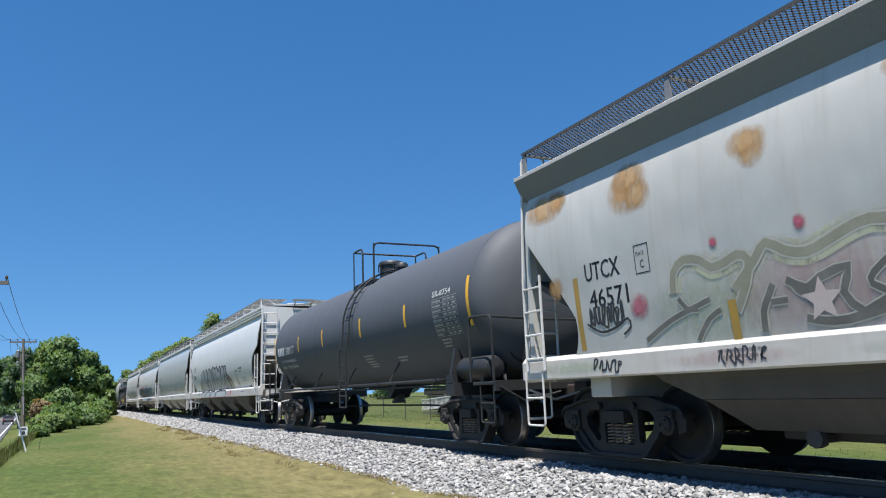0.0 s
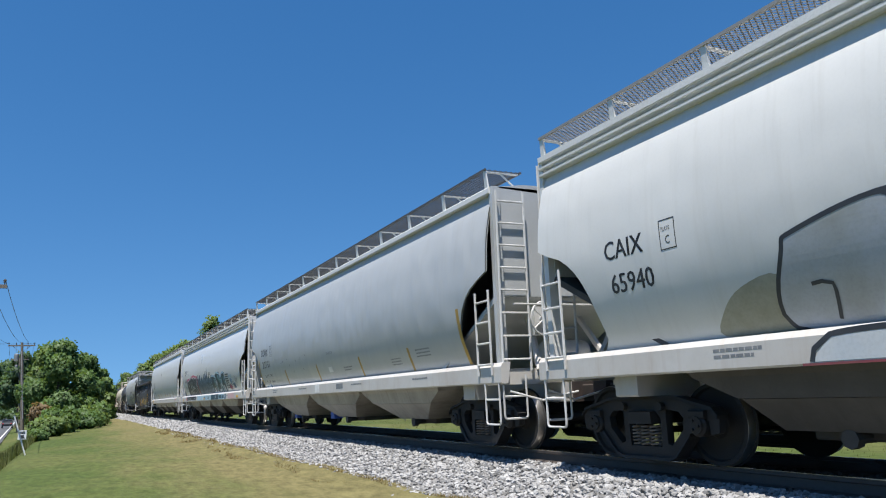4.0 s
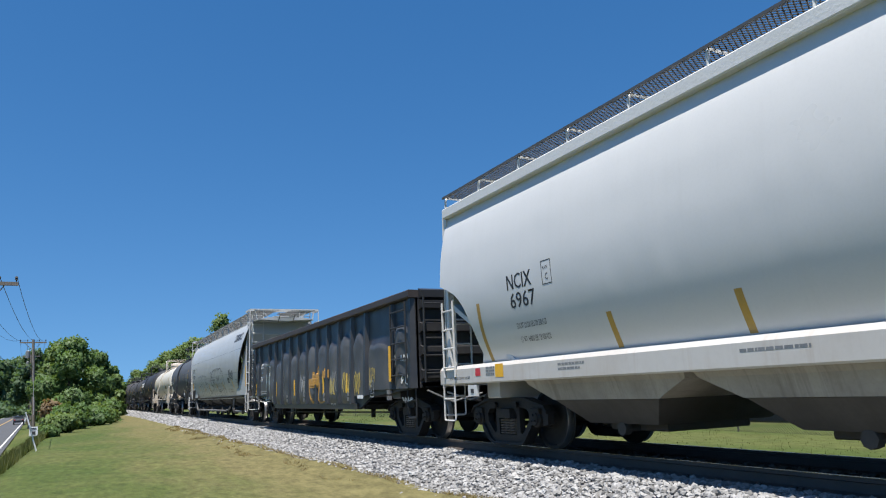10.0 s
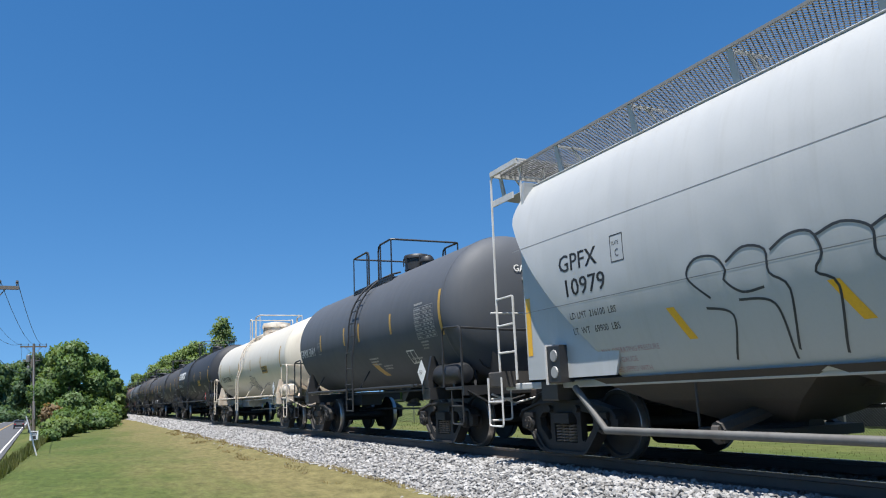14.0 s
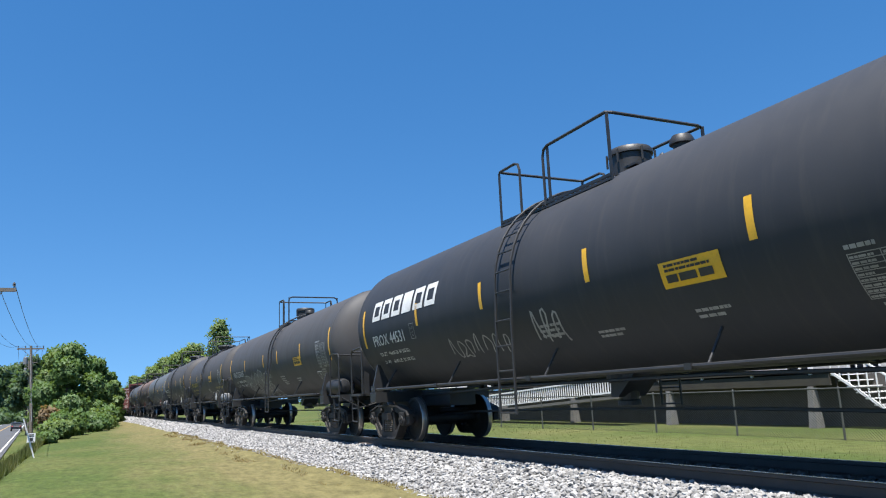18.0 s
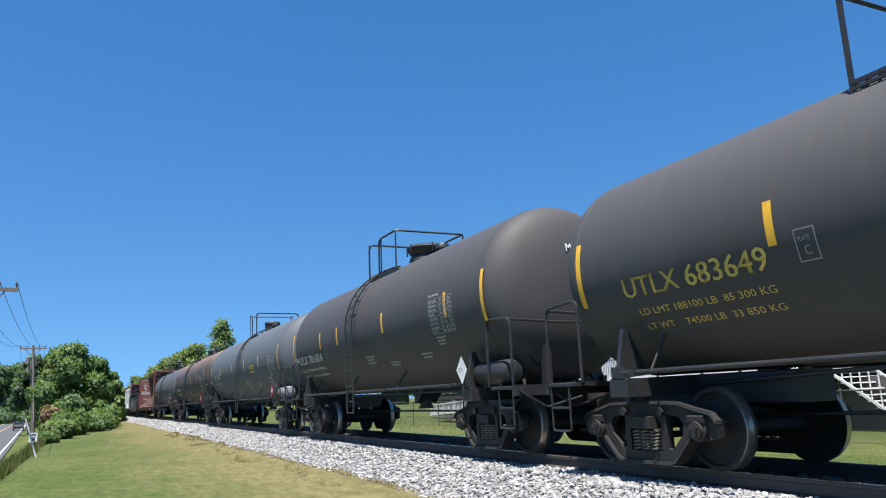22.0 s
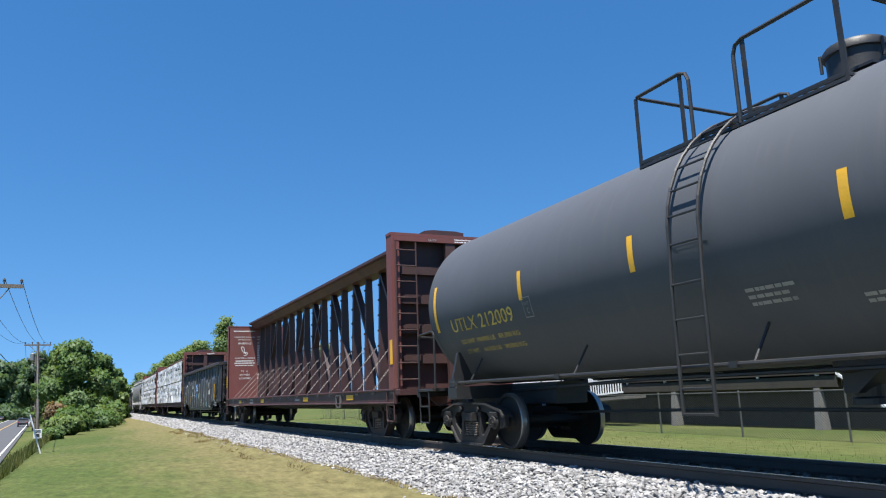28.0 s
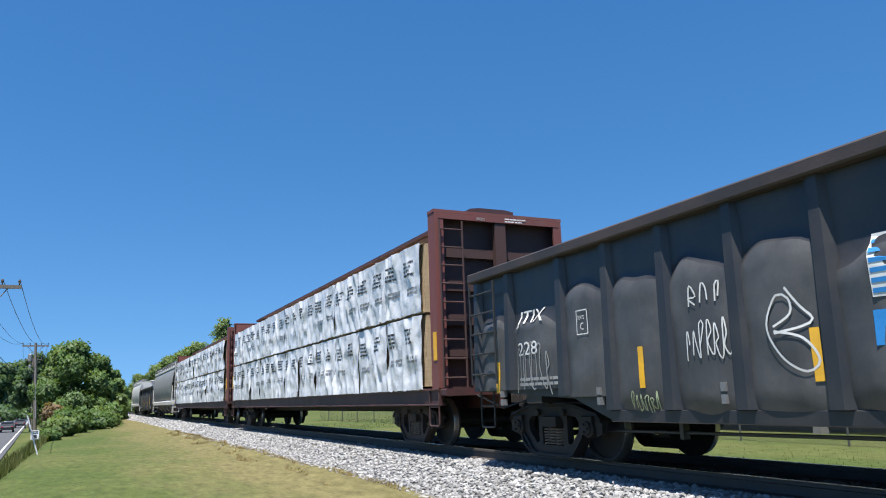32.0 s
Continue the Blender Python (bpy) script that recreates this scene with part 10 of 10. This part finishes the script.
def build_train():
    add(hopper_car(LEN[0], M["stained_white"], "dirty white covered hopper car with graffiti and rust stains", kind="straight", fascia=M["fascia_shade"], eave=1.60, fh=0.05, walk_z=4.30, walk_x=1.47, mark="UTCX", number="46571",
                   text=(-7.6, -6.93, 2.2, 1.86), long_strips=(-7.8,), strips=(), strip_mat="dull_yellow", top_z=3.86, patches=(art_stained,)))
    add(tank(1, mat=M["tank_slate"], label="slate-black tank car with yellow reflective strips", radius=1.38, mark="26817", blocks=4, text=(-6.47, -4.56, -0.27), sub=("LD LMT 191200LB  86750KG", "LT WT   71800LB  32550KG"),
             refl=(3.99, 1.35, -1.63, -4.02), tall=(-6.9, 6.7), ladder_u=0.62, plat=(-0.4, 1.05), dome_u=0.0, valve_u=0.7, panel=(5.3, 6.3, -0.6, 0.1), patches=(lambda car, on: letters("SR-8754", 0.15, on, M["white_ink"], car, 5.3, 0.15, width=0.75),)))
    add(hopper_car(LEN[2], M["white_paint"], "pale grey covered hopper car with silver graffiti", grate_mat="mesh_pale", mark="CAIX", number="65940", text=(-7.1, -6.42, 2.38, 1.98), post_style="ribbed", top_z=3.84, eave=1.465, fh=0.3, walk_x=1.455, walk_z=4.39, patches=(art_silver,), strips=(7.2,), strip_mat="dull_yellow"))
    add(hopper_car(LEN[3], M["grey_paint"], "light grey covered hopper car with orange strips", mark="DOWX", number="22131", text=(-7.1, -6.16, 2.36, 1.97), sub=("LD LMT 220600", "LT  WT   65400"),
                   long_strips=(-7.5, 7.5), strips=(-4.22, -0.93, 2.4, 5.2), strip_mat="dull_yellow", top_z=4.0, eave=1.46, fh=0.11, walk_z=4.405, bay="bay_beige", lower_bay="bay_beige", bays=3, patches=(art_grey,)))
    add(hopper_car(LEN[4], M["clean_white"], "white covered hopper car with blue and black graffiti", mark="EQUX", number="12424", text=(-7.63, -6.74, 2.5, 2.04), sub=("LD LMT 220500", "LT WT   65500"), post_style="ribbed", top_z=3.80, eave=1.465, fh=0.3, walk_x=1.455, walk_z=4.37, bay="bay_beige", patches=(art_blue,)))
    add(hopper_car(LEN[5], M["clean_white"], "clean white covered hopper car", mark="NCIX", number="6967", text=(-6.75, -6.06, 2.36, 2.08), sub=("LD LMT 221200 LBS 100 300 KGS", "LT WT  64800 LBS  29 400 KGS"),
                   long_strips=(-7.7, 7.85), strips=(5.07, 3.02, 0.28, -2.48, -4.5), strip_mat="dull_yellow", post_style="thin", top_z=4.0, eave=1.475, fh=0.18, walk_z=4.37, bay="bay_beige", patches=(art_clean,)))
    add(gondola_car(LEN[6], "black ribbed gondola car with orange graffiti", mark="JTIX", number="306", patches=(tags_gondola,)))
    add(hopper_car(LEN[7], M["grey_paint"], "silver-grey round-sided covered hopper car with line graffiti", kind="round", has_sill=False, grate_mat="mesh_pale", mark="GPFX", number="10979", text=(-7.0, -6.17, 2.45, 2.12), sill=M["grey_paint"], fascia=M["grey_paint"],
                   sub=("LD LMT  216100  LBS", "LT  WT   69900  LBS"), bay="bay_dark", top_z=4.0, fh=0.03, walk_x=1.22, walk_z=4.42, patches=(art_round,), cut=1.0))
    add(tank(8, mat=M["tank_slate"], label="slate-grey tank car with a hazard placard", radius=1.4, mark="GAMX 50411", text=(-5.0, -3.5, -0.35), refl=(-2.88, -0.79, 0.34, 2.42), tall=(4.91,), sign_mat="dull_yellow", ladder_u=0.1, plat=(-1.43, 1.3), dome_u=0.79, valve_u=1.4,
             panel=(3.73, 4.63, -0.5, 0.12), plate=(2.9, 3.3, -1.0, -0.7), placard="1830", patches=(lambda car, on: patch([(0.6, -0.85), (0.9, -0.85), (1.15, -1.25), (0.85, -1.25)], on, M["dull_yellow"], car, "paint_patch", "faded yellow patch"),)))
    add(tank(9, mat=M["tank_cream"], label="cream-white tank car with rust streaks", radius=1.33, detail="cream_metal", ink="black_ink", mark="SHPX 213768", text=(-5.86, -3.69, -0.55), sub=("LD LMT  206100 LB   93500 KG", "LT WT    56900 LB   25800 KG"),
             refl=(-3.61, -1.41, 1.1, 3.04), tall=(-6.3, 6.2), sign_mat="dull_yellow", ladder_u=-0.43, plat=(-1.24, 0.8), dome="wide", dome_u=-0.05, valve_u=1.2, sign=(3.15, 4.1, -0.47, -0.2), panel=(0.6, 1.55, -1.15, -0.55), placard="1830"))
    add(tank(10, mat=M["tank_black"], label="glossy black tank car with a white maker's mark", mark="PROX 44531", text=(-6.6, -4.84, -0.5), sub=("LD LMT  196600 LB  89 200 KG", "LT WT    66400 LB  30 100 KG"), refl=(-4.08, -1.45, 1.42, 4.09), tall=(-7.1, 7.0),
             ladder_u=-0.55, plat=(-1.56, 1.42), dome_u=0.82, valve_u=1.87, sign=(2.73, 3.63, -0.57, -0.27), panel=(4.95, 5.6, -1.05, -0.6), placard="1219", placard_mat="red_ink",
             patches=(lambda car, on: block_mark(car, on, -6.52, -3.1, 0.05, 0.42, 6, "white_ink", (True, True, True, False, True, True), 0.2), tag_tank(8, -3.1, -1.1, 2.2, 0.5, 7, "dim_ink", 0.03), tag_tank(9, -0.2, -1.0, 0.8, 0.55, 3, "dim_ink", 0.04))))
    add(tank(11, mat=M["tank_worn"], label="worn black tank car with white graffiti", radius=1.385, mark="NATX250105", text=(-6.87, -4.71, -0.45), sub=("LD LMT 186600LB   84750KG", "LT WT    76200LB   34550KG"), refl=(-4.32, -0.85, 1.32, 4.3), tall=(-7.5, 7.3),
             ladder_u=0.63, plat=(-0.45, 0.98), dome_u=-0.1, valve_u=0.5, sign=(3.44, 4.29, -0.47, -0.2), panel=(6.0, 6.95, -0.66, 0.0), plate=(5.5, 5.95, -1.13, -0.78), patches=(smoke_word("skobs", -4.72, -0.55, -1.52, -0.62),)))
    add(tank(12, mat=M["tank_worn"], label="dark tank car with yellow lettering", radius=1.385, ink="yellow_ink", mark="UTLX 683649", text=(-5.0, -2.83, -0.48), sub=("LD LMT 188100 LB  85 300 KG", "LT WT    74500 LB  33 850 KG"), refl=(-2.72, -1.03, 2.56), tall=(-5.8, 5.62),
             ladder_u=0.07, plat=(-2.02, 0.94), dome="bonnet", dome_u=-1.0, valve_u=0.6, sign=(1.66, 2.47, -0.36, -0.05), panel=(4.57, 5.5, -0.6, 0.05), placard="3082", reservoir="light",
             patches=(lambda car, on: letters("METHYLENE DIPHENYL DIISOCYANATE", 0.16, on, M["yellow_ink"], car, 3.34, -0.78, width=2.1),)))
    add(tank(13, mat=M["tank_worn"], label="dark brown-black tank car with a rusty weld line", radius=1.5, mark="MULX 701604", text=(-6.05, -3.38, -0.6), sub=("LD LMT 193900 LB  87950 KG", "LT WT    69100 LB  31340 KG"), refl=(-3.33, -1.81, 1.43, 4.6), tall=(-6.2, 6.0),
             ladder_u=-0.6, plat=(-0.95, 0.84), dome="bonnet", dome_u=0.71, valve_u=1.5, panel=(3.9, 4.9, -0.55, 0.1), placard="1715", patches=(seam_tank(0.05),)))
    add(tank(14, mat=M["tank_grey"], label="dark grey tank car with yellow strips", mark="TILX 319182", text=(-6.55, -4.7, -0.4), sub=("LD LMT 198400 LB  90000 KG",), refl=(-4.59, -1.41, 1.32, 4.14), tall=(-7.35, 7.32), ladder_u=0.5, plat=(-0.3, 1.06), dome_u=0.1, valve_u=0.8,
             sign=(2.45, 3.25, -0.42, -0.13), panel=(5.73, 6.8, -0.46, -0.05), plate=(5.3, 5.7, -1.12, -0.75), placard="1307", placard_mat="red_ink", reservoir="light"))
    add(tank(15, mat=M["tank_rusty"], label="black tank car with a rust-brown top", mark="FHRX 38636", text=(-6.57, -4.44, -0.58), sub=("LD LMT 196300 LB  89050 KG", "LT WT    66700 LB  30250 KG"), refl=(-3.96, -1.31, 1.5, 4.2), tall=(-7.2, 7.2), ladder_u=-0.4, plat=(-0.95, 1.1),
             dome_u=0.7, valve_u=1.4, placard="1268", placard_mat="red_ink"))
    add(tank(16, mat=M["tank_slate"], label="dark grey tank car with yellow lettering", ink="yellow_ink", mark="UTLX 212009", text=(-6.55, -4.39, -0.55), sub=("LD LMT 196900 LB   89,300 KG", "LT WT    66100 LB   30,000 KG"), refl=(-4.05, -1.47, 1.36, 3.88), tall=(-7.1, 6.84),
             ladder_u=-0.48, plat=(-1.78, 1.15), dome_u=0.7, valve_u=1.69, panel=(5.51, 6.44, -0.68, 0.0), sign=(3.5, 4.45, -1.05, -0.75), plate=(4.75, 5.2, -0.98, -0.66), placard="1123", placard_mat="red_ink", reservoir="rust"))
    add(centre_beam_car(LEN[17], "empty brick-red centre-beam flat car"))
    add(gondola_car(LEN[18], "black ribbed gondola car with white graffiti", shift=-0.25, mark="JTIX", number="228", patches=(tags_gondola_white,)))
    for i in (19, 20):
        car = add(centre_beam_car(LEN[i], "brick-red centre-beam flat car loaded with lumber", True))
        load_beam(car, LEN[i], i)
    add(hopper_car(LEN[21], M["far_grey"], "dull grey covered hopper car"))
    add(gondola_car(LEN[22], "black gondola car at the far end"))
    add(hopper_car(LEN[23], M["white_paint"], "pale covered hopper car at the far end"))


def motions():
    times = [k for k in range(0, 33)]
    for car, y in TRAIN:
        walk(car, [(t, pose(TRACK_X, y - moved(t), 0)) for t in times])
    where = dict((car, y) for car, y in TRAIN)
    for car, ob, m in LOAD:
        walk(ob, [(t, pose(TRACK_X, where[car] - moved(t), 0) @ m) for t in times])
    for ob in DRIVING:
        rows = []
        for t in times:
            y = max(-400.0, 100 + 22.0 * (t - 30.5))
            rows.append((t, pose(road_edge(y) - 2.0, y, -2.17, 0, 0, 3.3)))
        walk(ob, rows)
    ticks = [k * 2 / FPS for k in range(0, 481)]
    for w, y in WHEELSETS:
        walk(w, [(t, pose(0, y, WHEEL_R, math.degrees(moved(t) / WHEEL_R) % 360)) for t in ticks])


build_ground()
build_road()
build_track()
build_house()
build_fence()
build_poles()
build_cars()
build_plants()
build_train()
motions()
